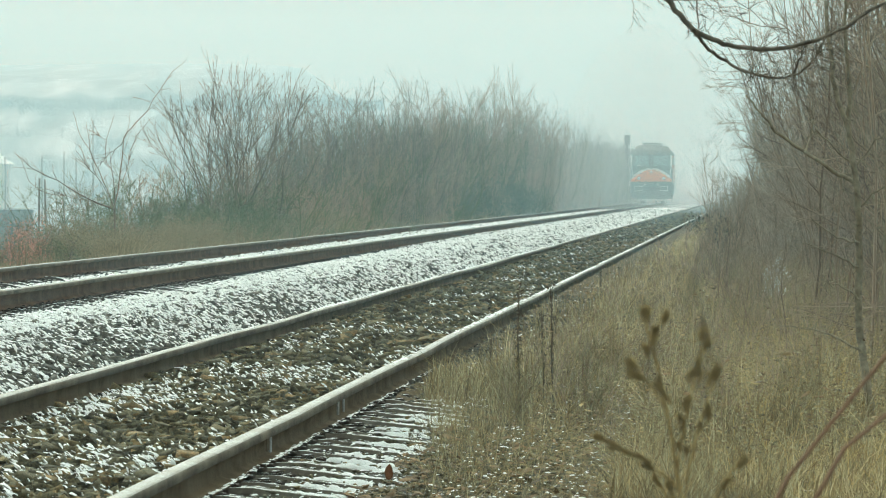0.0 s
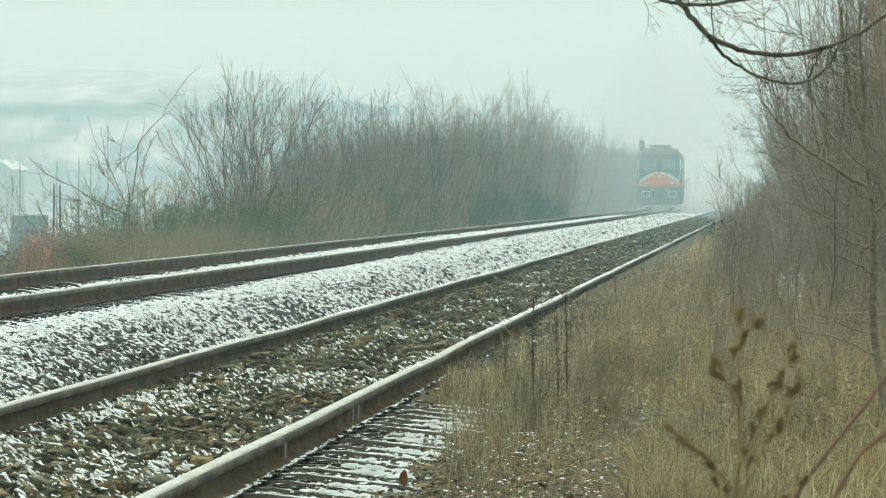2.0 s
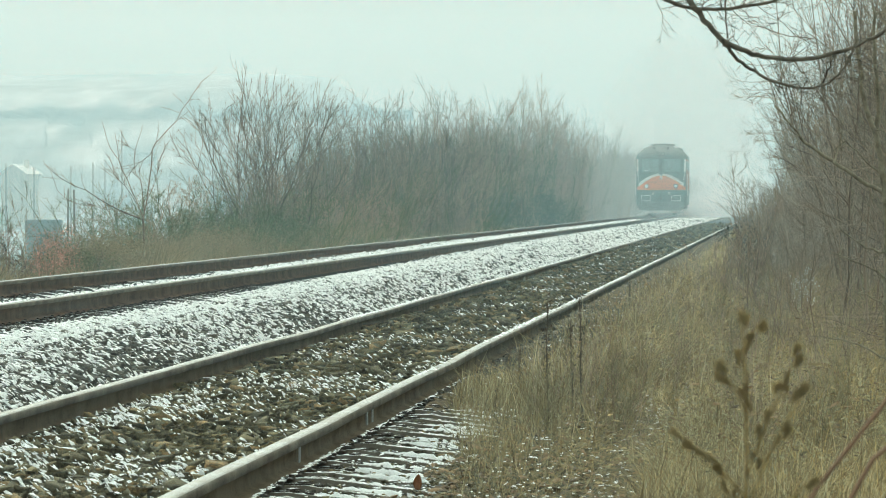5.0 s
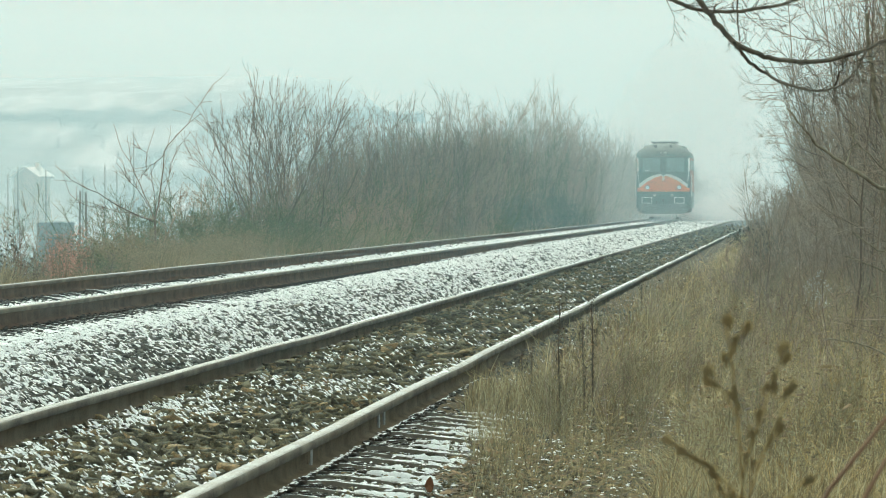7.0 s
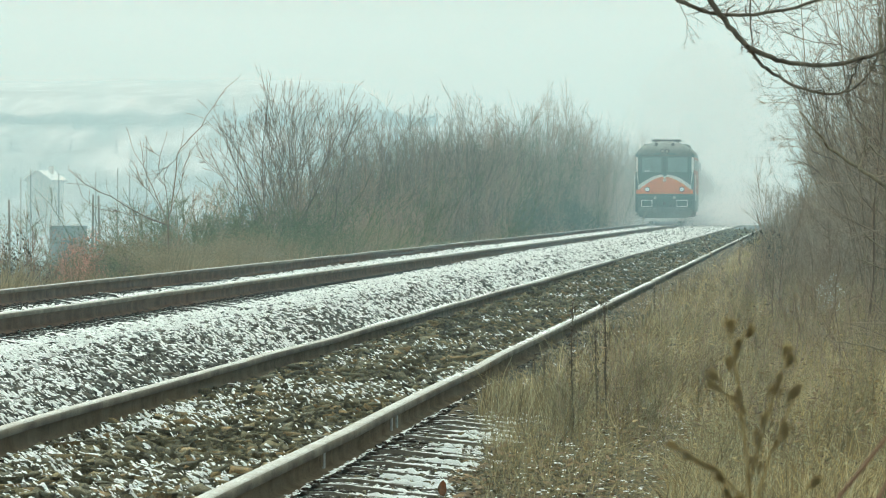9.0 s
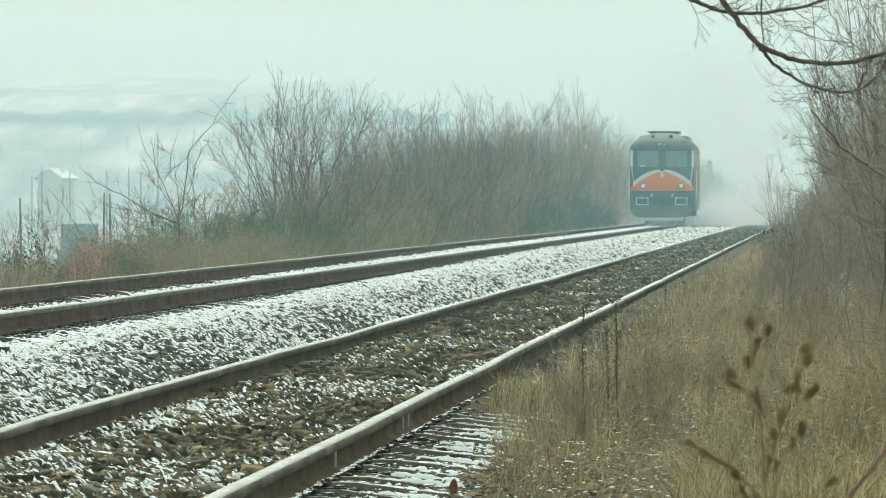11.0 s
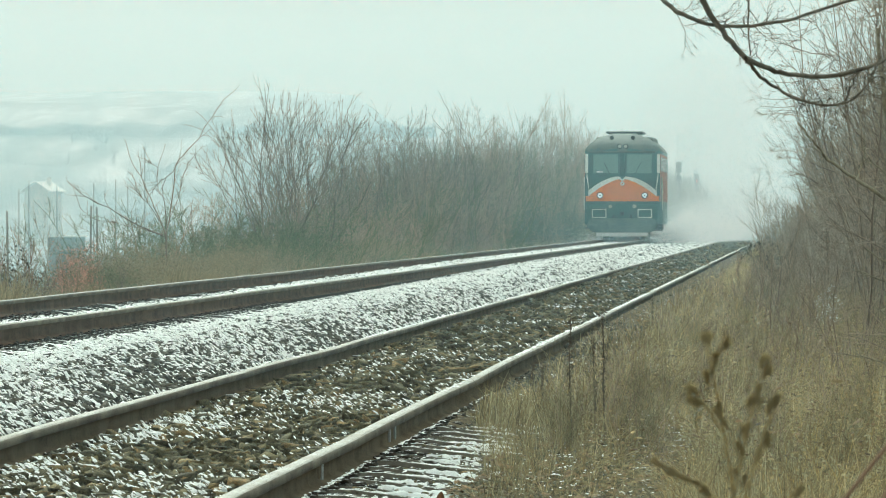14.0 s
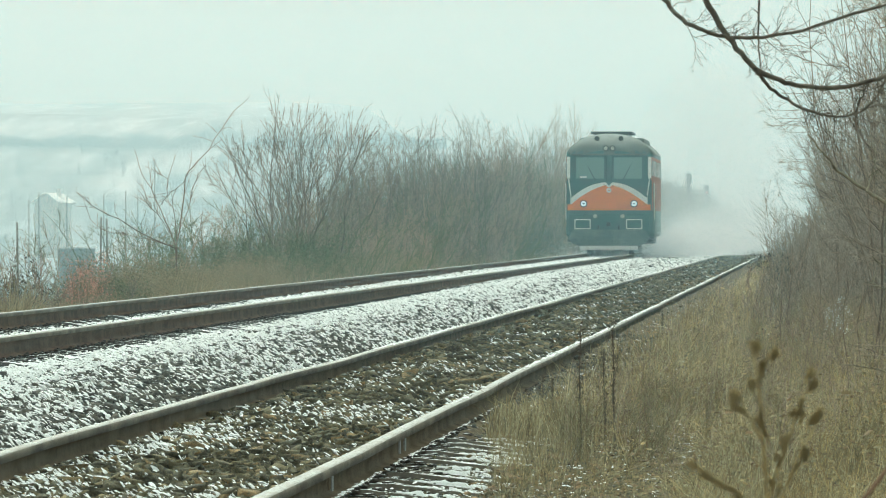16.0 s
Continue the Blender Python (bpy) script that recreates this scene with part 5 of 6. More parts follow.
def make_grass():
    rng = np.random.default_rng(9)
    edge_s, edge_o = (28, 32, 36, 40, 45, 60, 100), (0.66, 0.52, 0.34, 0.15, 0.0, -0.02, 0.0)
    # a matted layer of leaning blades
    n = 96000
    s = near_biased(rng, n, 28, 210, 1.75)
    edge = np.interp(s, edge_s, edge_o)
    o = edge + rng.random(n) ** 0.75 * (1.9 + s * 0.028)
    tuft = 0.5 + 0.75 * np.sin(s * 0.8 + 3 * o) * np.sin(o * 4.3 + s * 0.5) + 0.35 * np.sin(s * 3.1 - 5 * o)
    h = np.clip(rng.gamma(4, 0.040, n) * np.clip(0.45 + 0.6 * tuft, 0.25, 1.3) * np.clip(0.4 + (o - edge) * 1.1, 0.35, 1.1), 0.03, 0.5)
    w = rng.uniform(0.0014, 0.0034, n) * (1 + s / 90)
    patch = 1.4 * np.sin(s * 0.55 + 1.9 * o) + 1.3 * np.sin(o * 3.1 - s * 0.27 + 2) + 0.9 * np.sin(s * 1.7 + 4.1 * o) + rng.normal(0, 0.8, n) - 0.7 + np.clip((o - 1.5) * 0.25, -0.2, 0.3)
    bare = np.clip(1.25 - (o - edge) / 0.45, 0, 1) * np.clip((s - 42) / 12, 0, 1)
    patch -= 2.2 * bare + 0.9 * np.clip((35 - s) / 5, 0, 1)
    h *= np.interp(s, (29, 36), (0.65, 1.0))
    keep = rng.random(n) > 0.6 * bare
    s, o, h, w, patch = s[keep], o[keep], h[keep] * (1 - 0.35 * bare[keep]), w[keep], patch[keep]
    for k, name, mat, label in ((patch > 0.6, "verge_grass", M_GRASS, "dry straw-coloured grass on the near verge"),
                                ((patch <= 0.6) & (patch > -0.6), "tawny_verge_grass", M_GRASS_BROWN, "brown dead grass on the near verge"),
                                ((patch <= -0.6) & (patch > -2.2), "olive_verge_grass", M_GRASS_OLIVE, "olive-grey dead grass on the near verge"),
                                (patch <= -2.2, "dark_verge_grass", M_GRASS_TAWNY, "short dark dead grass beside the rails")):
        blades(name, s[k], o[k], h[k], w[k], mat, label, 1, lean=1.3)
    # thin upright stalks that stand out of it, in loose stands
    n = 12000
    s = near_biased(rng, n, 32, 160, 1.7)
    edge = np.interp(s, edge_s, edge_o)
    o = edge + 0.06 + rng.random(n) ** 0.9 * (1.8 + s * 0.025)
    stand = np.sin(s * 0.62 + 2.7 * o) + np.sin(o * 5.1 - s * 0.4 + 1) + 0.8 * np.exp(-((o - edge - 0.3) / 0.3) ** 2) + rng.normal(0, 0.8, n)
    keep = stand > 0.1
    s, o, edge, stand = s[keep], o[keep], edge[keep], stand[keep]
    n = len(s)
    h = np.clip(rng.normal(0.36, 0.11, n) * np.clip(0.55 + 0.2 * stand, 0.5, 1.2), 0.1, 0.62) * np.interp(s, (45, 75), (1.0, 0.72)) * np.interp(o - edge, (0, 0.6), (0.42, 1.0))
    w = rng.uniform(0.0013, 0.0025, n) * (1 + s / 110)
    pick = rng.random(n)
    for k, name, mat, label in ((pick < 0.14, "straw_stalks", M_GRASS, "thin straw-coloured stalks standing in the verge grass"),
                                ((pick >= 0.14) & (pick < 0.72), "olive_stalks", M_GRASS_OLIVE, "thin olive-brown stalks standing in the verge grass"),
                                (pick >= 0.72, "dark_stalks", M_GRASS_TAWNY, "thin dark dead stalks standing in the verge grass")):
        blades(name, s[k], o[k], h[k], w[k], mat, label, 3, lean=0.75, wind=0.03)
    # low growth that covers the gravel edge
    n = 24000
    s = rng.uniform(28, 44, n)
    o = np.interp(s, edge_s, edge_o) + rng.random(n) ** 1.1 * 2.2
    h, w = np.clip(rng.gamma(4, 0.030, n), 0.03, 0.35), rng.uniform(0.0014, 0.0032, n) * 1.4
    k = rng.random(n) < 0.5
    blades("edge_grass", s[k], o[k], h[k], w[k], M_GRASS_OLIVE, "low olive-brown grass at the gravel's edge", 21, lean=0.8)
    blades("brown_edge_grass", s[~k], o[~k], h[~k], w[~k], M_GRASS_TAWNY, "low brown grass at the gravel's edge", 22, lean=0.8)
    n = 17000
    s = rng.uniform(28.5, 38, n)
    o = np.interp(s, edge_s, edge_o) + 0.02 + rng.random(n) ** 0.8 * 1.0
    h = np.clip(rng.gamma(4, 0.028, n), 0.03, 0.26)
    k = rng.random(n) < 0.6
    blades("gravel_edge_grass", s[k], o[k], h[k], rng.uniform(0.0016, 0.0034, int(k.sum())), M_GRASS_OLIVE, "low olive-grey grass growing through frosty gravel", 31, lean=1.0)
    blades("brown_gravel_edge_grass", s[~k], o[~k], h[~k], rng.uniform(0.0016, 0.0034, int((~k).sum())), M_GRASS_BROWN, "low brown grass growing through frosty gravel", 32, lean=1.0)
    n = 21000
    s, o = rng.uniform(27, 42, n), 0.5 + rng.random(n) ** 1.6 * 2.4
    blades("short_grass", s, o + 0.05, rng.gamma(3, 0.03, n), rng.uniform(0.002, 0.004, n), M_GRASS_TAWNY, "short sparse dead grass on frosty ground", 7, lean=0.9)
    n = 26000
    s, o = rng.uniform(-9, 27, n), 0.75 + rng.random(n) * 5.0
    k = rng.random(n) < 0.5
    h = np.clip(rng.gamma(3, 0.028, n), 0.02, 0.17)
    blades("tripod_side_grass", s[k], o[k], h[k], rng.uniform(0.002, 0.004, int(k.sum())), M_GRASS_BROWN, "short brown dead grass on the near verge", 41, lean=1.0)
    blades("olive_tripod_side_grass", s[~k], o[~k], h[~k], rng.uniform(0.002, 0.004, int((~k).sum())), M_GRASS_OLIVE, "short olive dead grass on the near verge", 42, lean=1.0)
    n = 9000
    s, o = rng.uniform(110, 240, n), rng.gamma(2.0, 0.32, n) + 0.35
    blades("rank_grass", s, o, np.clip(rng.normal(0.36, 0.12, n), 0.1, 0.75) * np.clip((s - 95) / 70, 0.3, 1) * np.clip((o - 0.25) / 0.6, 0.25, 1), rng.uniform(0.005, 0.01, n), M_GRASS, "rank dead grass crowding the rails", 6, lean=0.5)
    n = 7000
    s = near_biased(rng, n, 28, 62, 1.5)
    o = rng.uniform(1.75, 3.6, n)
    k = np.sin(s * 0.9 + 2.4 * o) + np.sin(o * 3.7 - s * 0.31) + rng.normal(0, 0.6, n) > -0.2
    s, o, n = s[k], o[k], int(k.sum())
    h = np.clip(rng.gamma(5, 0.036, n), 0.05, 0.36)
    blades("golden_grass", s, o, h, rng.uniform(0.0022, 0.0040, n), M_GRASS_GOLD, "tufts of golden dry grass on the verge", 5, lean=1.2)
    n = 26000
    s = near_biased(rng, n, 80, 330, 1.5)
    o = -rng.uniform(7.9, 9.6, n)
    clump = 0.75 + 0.45 * np.sin(s * 0.31) * np.sin(s * 0.13 + o) + 0.25 * np.sin(s * 0.9 + 2 * o)
    h = np.clip(rng.normal(0.42, 0.16, n), 0.1, 0.9) * clump
    blades("far_bank_grass", s, o, h, rng.uniform(0.008, 0.016, n) * (0.6 + s / 200), M_MOUND, "tall tawny dry grass beyond the main track", 2, lean=0.8)
    n = 2600
    s, o = rng.normal(189, 4.5, n), -8.7 + rng.normal(0, 0.3, n)
    blades("straw_patch", s, o, np.clip(rng.normal(0.75, 0.3, n), 0.2, 1.5) * np.exp(-((s - 190) / 9) ** 2), rng.uniform(0.012, 0.022, n), M_MOUND, "pale straw-coloured grass at the foot of the shrubs", 12, lean=0.8)


make_grass()


def dead_forb(height, seed, mat):
    """A dry branching weed with wiry stalks."""
    ob = empty("dry_weed")
    g = Growth(seed)
    for i in range(4):
        g.grow(Vector((g.rng.gauss(0, 0.05), g.rng.gauss(0, 0.03), -0.03)), Vector((g.rng.gauss(0, 0.22), g.rng.gauss(0, 0.22), 1)), height * g.rng.uniform(0.6, 1.0), 0.0026, 2, (6, 3), 0.62, 0.05, 0.10, 0.0011)
    g.object("stalk", mat, ob)
    return tagged(ob, "wiry dry branching weed in the verge grass", "weed", "dry weeds on the verge")


def make_forbs():
    rng = random.Random(31)
    kinds = [dead_forb(0.55, 800 + i, (M_GRASS_OLIVE, M_TWIG, M_GRASS, M_BRUSH)[i]) for i in range(4)]
    for i in range(230):
        s = 35 + 78 * rng.random() ** 1.25
        o = rng.uniform(0.55, 1.3 + s * 0.03)
        m = Matrix.Translation(along(s, o, -0.29)) @ pose(0, 0, 0, 0, 0, rng.uniform(0, 360))
        ob = kinds[i] if i < 4 else copy_thing(kinds[i % 4], m)
        ob.matrix_basis = m @ Matrix.Scale(rng.uniform(0.5, 1.15), 4)


make_forbs()
for k, (s, o, sc) in enumerate(((46, 0.74, 0.42), (39.8, 0.67, 0.72), (35.5, 0.74, 0.5), (52, 1.2, 0.6))):
    dead_forb(0.52, 850 + k, M_WEED).matrix_basis = pose(*along(s, o, -0.29), 0, 0, 70 * k) @ Matrix.Scale(sc, 4)


def fallen_leaf():
    """One large curled leaf caught upright on a sleeper end."""
    bm = bmesh.new()
    rows = []
    for i in range(9):
        t = i / 8
        w = 0.016 * math.sin(math.pi * min(1, 0.08 + 0.92 * t)) ** 0.7 + 0.001
        rows.append([bm.verts.new((k * w, 0.010 * abs(k) + 0.012 * math.sin(t * 3), 0.062 * t)) for k in (-1, -0.5, 0, 0.5, 1)])
    for a, q in zip(rows, rows[1:]):
        for k in range(4):
            bm.faces.new((a[k], a[k + 1], q[k + 1], q[k]))
    bmesh.ops.solidify(bm, geom=bm.faces[:], thickness=0.0008)
    ob = part("fallen_leaf", bm, surface("orange_brown_leaf", [(0.3, (0.24, 0.11, 0.045)), (0.7, (0.36, 0.18, 0.08))], 40, rough=0.8), smooth=True)
    ob.matrix_basis = pose(*along(30.2, 0.43, -0.215), -8, 6, 10)
    tagged(ob, "curled orange-brown leaf lying on the sleeper ends", "leaf")


fallen_leaf()
big = new("stone", STONES_BROWN[2][0])
big.parent = BED_NEAR
big.matrix_basis = pose(-0.77, 38.6, -0.16, 0, 0, 30) @ Matrix.Diagonal((0.13, 0.12, 0.11, 1))
tagged(big, "large dark stone")


# ---------- dead weeds ----------
def dock_stalk(height, seed):
    ob = empty("dock_stalk")
    g = Growth(seed)
    pts = g.bend(Vector((0, 0, -0.05)), Vector((0, 0, 1)), height, 6, 0.03, 0.05)
    g.shoot(pts, 0.006, 0.003)
    g.object("stem", M_WEED, ob)
    rng = np.random.default_rng(seed)
    n = 300
    t = rng.uniform(0.35, 1.0, n)
    r = 0.011 * (1 - 0.4 * t) * (0.5 + 0.8 * (np.sin(t * 60) > -0.3))
    c = np.array([pts[min(5, int(u * 6))].lerp(pts[min(5, int(u * 6)) + 1], u * 6 - min(5, int(u * 6)))[:] for u in t]) + rng.normal(size=(n, 3)) * r[:, None]
    d = rng.normal(size=(n, 2, 3)) * 0.0065
    V = np.stack([c, c + d[:, 0], c + d[:, 1]], 1).reshape(-1, 3)
    from_arrays("seed_head", V, np.arange(n * 3).reshape(-1, 3), M_WEED, ob, "dark ragged seed head")
    return tagged(ob, "dark dead dock stalk standing in grass", "weed", "dead dock stalks")


for k, (s, o, h) in enumerate(((39.6, 0.66, 0.76), (40.5, 0.81, 0.76), (41.5, 0.72, 0.60), (55, 0.42, 0.42), (44, 0.36, 0.40), (46, 0.24, 0.38), (72, 0.45, 0.5))):
    dock_stalk(h, 300 + k).matrix_basis = pose(*along(s, o, -0.29))


def seed_head(ob, p, d, seed, size=1.0):
    h = Growth(seed)
    for i in range(34):
        q = (d * 0.62 + Vector((h.rng.gauss(0, .6), h.rng.gauss(0, .6), h.rng.gauss(0, .6)))).normalized()
        h.shoot([p - d * h.rng.uniform(0.0, 0.014), p + q * h.rng.uniform(0.0035, 0.0085) * size], 0.0015, 0.0007)
    tagged(h.object("seed_head", M_THISTLE, ob), "bristly brown seed head", kind="stuff")


def thistle():
    """A dead thistle close before the lens."""
    ob = empty("thistle")
    rng = random.Random(402)

    def stalk(chain, r0, r1, heads):
        g = Growth(rng.randrange(9999))
        pts = [Vector((x, rng.uniform(-0.01, 0.01), z)) for x, z in chain]
        g.shoot(pts, r0, r1)
        g.object("stem", M_THISTLE, ob)
        for t, size in tuple(heads) + tuple((rng.uniform(0.25, 0.75), rng.uniform(0.4, 0.75)) for q in range(3)):
            i = min(len(pts) - 2, int(t * (len(pts) - 1)))
            p = pts[i].lerp(pts[i + 1], t * (len(pts) - 1) - i)
            side = Vector((rng.uniform(-0.008, 0.008), 0, rng.uniform(-0.003, 0.003)))
            seed_head(ob, p + side, (pts[i + 1] - pts[i]).normalized(), rng.randrange(9999), size)

    stalk(((0, 0), (0.012, 0.5), (0.004, 0.95), (-0.002, 1.06), (-0.008, 1.13), (-0.014, 1.175), (-0.02, 1.205)), 0.0030, 0.0014, ((1.0, 1.2), (0.80, 0.9)))
    stalk(((-0.011, 1.165), (-0.004, 1.185), (0.002, 1.2)), 0.0019, 0.0012, ((1.0, 1.0),))
    stalk(((0.006, 1.04), (0.024, 1.10), (0.038, 1.145), (0.056, 1.178)), 0.0019, 0.0012, ((1.0, 1.1), (0.86, 0.9), (0.6, 0.6)))
    stalk(((0.008, 1.0), (0.026, 1.055), (0.046, 1.10), (0.063, 1.132)), 0.0019, 0.0012, ((1.0, 1.1), (0.9, 0.9), (0.55, 0.7)))
    stalk(((-0.003, 1.09), (-0.022, 1.125), (-0.046, 1.147)), 0.0019, 0.0012, ((1.0, 1.2), (0.8, 0.9)))
    stalk(((0.0, 1.0), (-0.04, 1.04), (-0.083, 1.066)), 0.0019, 0.0012, ((1.0, 1.1), (0.8, 1.0), (0.5, 0.6)))
    stalk(((0.004, 0.93), (0.04, 0.985), (0.072, 1.022)), 0.0019, 0.0012, ((1.0, 1.1), (0.7, 0.8)))
    stalk(((0.0, 1.02), (0.014, 1.07), (0.024, 1.10)), 0.0019, 0.0012, ((1.0, 0.9),))
    stalk(((0.0, 0.96), (-0.018, 1.0), (-0.03, 1.03)), 0.0019, 0.0012, ((1.0, 0.9),))
    return tagged(ob, "dead brown thistle with dry seed heads in grass", "thistle")


THISTLE = thistle()


# ---------- limbs that hang into view ----------
def hanging_limb(name, d, limbs, seed, label, mat, r, twigs, tangle=0):
    """limbs: chains of (x, z) at d metres from the tripod."""
    ob = empty(name)
    g, f = Growth(seed), Growth(seed + 1)
    g.sides = 8
    for chain, k in limbs:
        pts = [Vector((x, d + g.rng.uniform(-0.06, 0.06), z)) for x, z in chain]
        fine = []
        for i in range(len(pts) - 1):
            p0, p1, p2, p3 = pts[max(0, i - 1)], pts[i], pts[i + 1], pts[min(len(pts) - 1, i + 2)]
            for t in (0, 0.2, 0.4, 0.6, 0.8):
                fine.append(0.5 * ((2 * p1) + (p2 - p0) * t + (2 * p0 - 5 * p1 + 4 * p2 - p3) * t * t + (3 * p1 - p0 - 3 * p2 + p3) * t ** 3))
        fine.append(pts[-1])
        for p in fine[1:-1]:
            p += Vector((g.rng.gauss(0, r * 0.22), 0, g.rng.gauss(0, r * 0.22)))
        g.shoot(fine, r * k, r * k * 0.4)
        for n in range(twigs):
            p = g.rng.choice(fine)
            q = Vector((g.rng.gauss(-0.05, 0.6), g.rng.gauss(0, 0.5), g.rng.gauss(0, 0.6)))
            f.grow(p, q, g.rng.uniform(3, 7) * r, r * 0.28, 1, (2,), 0.6, 0.0, 0.15, r * 0.14)
    for chain, k in limbs[:tangle]:
        for n in range(30):
            (x0, z0), (x1, z1) = g.rng.choice(list(zip(chain, chain[1:]))[2:])
            t = g.rng.random()
            p = Vector((x0 + (x1 - x0) * t, d + g.rng.uniform(-0.04, 0.04), z0 + (z1 - z0) * t))
            q = Vector((0.25 + abs(g.rng.gauss(0.2, 0.6)), g.rng.gauss(0, 0.4), g.rng.gauss(0.05, 0.75)))
            f.grow(p, q, g.rng.uniform(7, 20) * r, r * 0.17, 2, (4, 2), 0.7, 0.0, 0.3, r * 0.08)
    limb = g.object("limb", mat, ob)
    limb.data.polygons.foreach_set("use_smooth", np.ones(len(limb.data.polygons), bool))
    f.object("crown", mat, ob)
    return tagged(ob, label, "branch")


LIMB_TREE = hanging_limb("overhanging_tree", 22, [
    (((0.40, 1.66), (0.428, 1.60), (0.458, 1.542), (0.502, 1.493), (0.556, 1.464), (0.617, 1.448), (0.706, 1.445), (0.819, 1.460), (0.987, 1.509), (1.212, 1.570), (1.594, 1.649)), 0.9),
    (((0.535, 1.66), (0.571, 1.550), (0.612, 1.474), (0.646, 1.426), (0.706, 1.356), (0.775, 1.322), (0.850, 1.305), (0.949, 1.303), (1.052, 1.327), (1.154, 1.375), (1.248, 1.428), (1.594, 1.538)), 1.15),
    (((0.706, 1.354), (0.752, 1.302), (0.813, 1.260), (0.880, 1.230), (0.941, 1.219), (1.001, 1.236), (1.047, 1.275), (1.071, 1.324)), 0.62),
    (((0.70, 1.66), (0.714, 1.550), (0.714, 1.452), (0.722, 1.359)), 0.5),
    (((0.992, 1.232), (1.008, 1.283), (1.028, 1.318)), 0.4),
], 610, "dark knotty bare tree with branches hanging over the verge", M_BARK_DARK, 0.0085, 9, 3)
part("trunk", rod(bmesh.new(), (1.70, 22, -0.45), (1.58, 22, 2.6), 0.09, 0.05, 12), M_BARK_DARK, LIMB_TREE, "dark tree trunk", smooth=True)
SECOND = hanging_limb("leaning_verge_tree", 36, [
    (((1.905, 0.94), (1.830, 0.975), (1.745, 1.030), (1.643, 1.101), (1.542, 1.174), (1.482, 1.244), (1.401, 1.343)), 0.75),
    (((1.670, 1.083), (1.701, 1.161), (1.711, 1.239)), 0.35),
    (((1.985, -0.33), (1.962, -0.03), (1.930, 0.23), (1.922, 0.65), (1.918, 0.80), (1.883, 1.10), (1.865, 1.20), (1.813, 1.35), (1.795, 1.48), (1.770, 1.78)), 1.4),
    (((1.865, 1.20), (1.880, 1.34), (1.866, 1.48), (1.850, 1.80)), 0.95),
    (((1.922, 0.66), (1.80, 0.70), (1.70, 0.78)), 0.42),
    (((1.922, 0.55), (1.78, 0.62), (1.66, 0.66)), 0.40),
    (((1.926, 0.40), (1.84, 0.46), (1.76, 0.49)), 0.35),
    (((1.935, 0.16), (1.75, 0.25), (1.55, 0.28)), 0.38),
    (((1.920, 0.82), (2.03, 0.92), (2.14, 0.96)), 0.45),
    (((1.900, 1.00), (2.00, 1.13), (2.12, 1.20)), 0.40),
    (((1.900, 1.02), (1.80, 1.10), (1.70, 1.22)), 0.35),
], 640, "thin bare olive-grey tree leaning over the verge grass", M_BARK_OLIVE, 0.015, 5)
leafy = leaf_clump("leafy_bramble", 0.40, 0.85, 520, 0.032, 33, M_DARK_LEAF, "bramble with dark dead leaves beside the rails", "brambles with leaves")
leafy.matrix_basis = pose(*along(150, 0.98, -0.30))
for s, o, sc in ((141, 1.35, 1.0), (163, 0.75, 0.9), (133, 1.45, 0.8)):
    copy_thing(leafy, pose(*along(s, o, -0.30), 0, 0, s)).matrix_basis = pose(*along(s, o, -0.30), 0, 0, s) @ Matrix.Scale(sc, 4)


def bramble_cane(pts, label):
    ob = empty("bramble_cane")
    g = Growth(888)
    g.shoot([Vector(p) for p in pts], 0.0042, 0.003)
    g.object("cane", M_CANE, ob)
    return tagged(ob, label, "bramble")


bramble_cane(((0.30, 9.5, -0.29), (0.335, 9.5, 0.38), (0.42, 9.5, 0.55), (0.54, 9.5, 0.70), (0.66, 9.5, 0.80)), "reddish bramble cane arching through the near grass")
bramble_cane(((0.38, 9.7, -0.29), (0.42, 9.7, 0.44), (0.50, 9.7, 0.58), (0.60, 9.7, 0.66), (0.70, 9.7, 0.70)), "thin reddish bramble cane in the near grass")

# ---------- signals ----------
def signal(height, label, red):
    ob = empty("railway_signal")
    part("post", rod(bmesh.new(), (0, 0, -0.5), (0, 0, height), 0.08, 0.07, 10), M_BLACK, ob)
    part("finial", rod(bmesh.new(), (0, 0, height), (0, 0, height + 0.4), 0.03, 0.01, 6), M_BLACK, ob)
    for z0, z1 in ((height - 0.78, height), (height - 1.38, height - 0.98)):
        bm = bmesh.new()
        box(bm, -0.20, 0.20, -0.16, -0.05, z0, z1, 0.04)
        hd = part("signal_head", bm, M_IRON, ob)
        n = 3 if z1 - z0 > 0.5 else 2
        for i in range(n):
            z = z0 + (i + 0.5) * (z1 - z0) / n
            bm = bmesh.new()
            bmesh.ops.create_cone(bm, cap_ends=True, segments=14, radius1=0.08, radius2=0.08, depth=0.05, matrix=pose(0, -0.18, z, 90))
            part("lens", bm, M_RED_LAMP if red and i == 0 and n == 3 else M_BLACK, hd, "lit red lens" if red and i == 0 and n == 3 else "")
    for x in (-0.18, 0.18):
        part("ladder_rail", rod(bmesh.new(), (x, 0.35, -0.3), (x, 0.12, height - 1.2), 0.02, n=6), M_BLACK, ob)
    part("base_block", box(bmesh.new(), -0.35, 0.35, -0.35, 0.35, -0.9, 0.1, 0.04), M_SLEEPER, ob)
    return tagged(ob, label, "signal", "railway signals")


SIG_O = -SPACING - GAUGE - 1.5
signal(5.3, "dark post signal with two lamp heads beside the main track", False).matrix_basis = pose(*along(580, SIG_O, -0.2))
signal(5.0, "dark post signal showing a red lamp", True).matrix_basis = pose(*along(678, SIG_O, -0.2))


# ---------- the diesel locomotive: nose at y 0, tail at y 17 ----------
HALF = 1.5


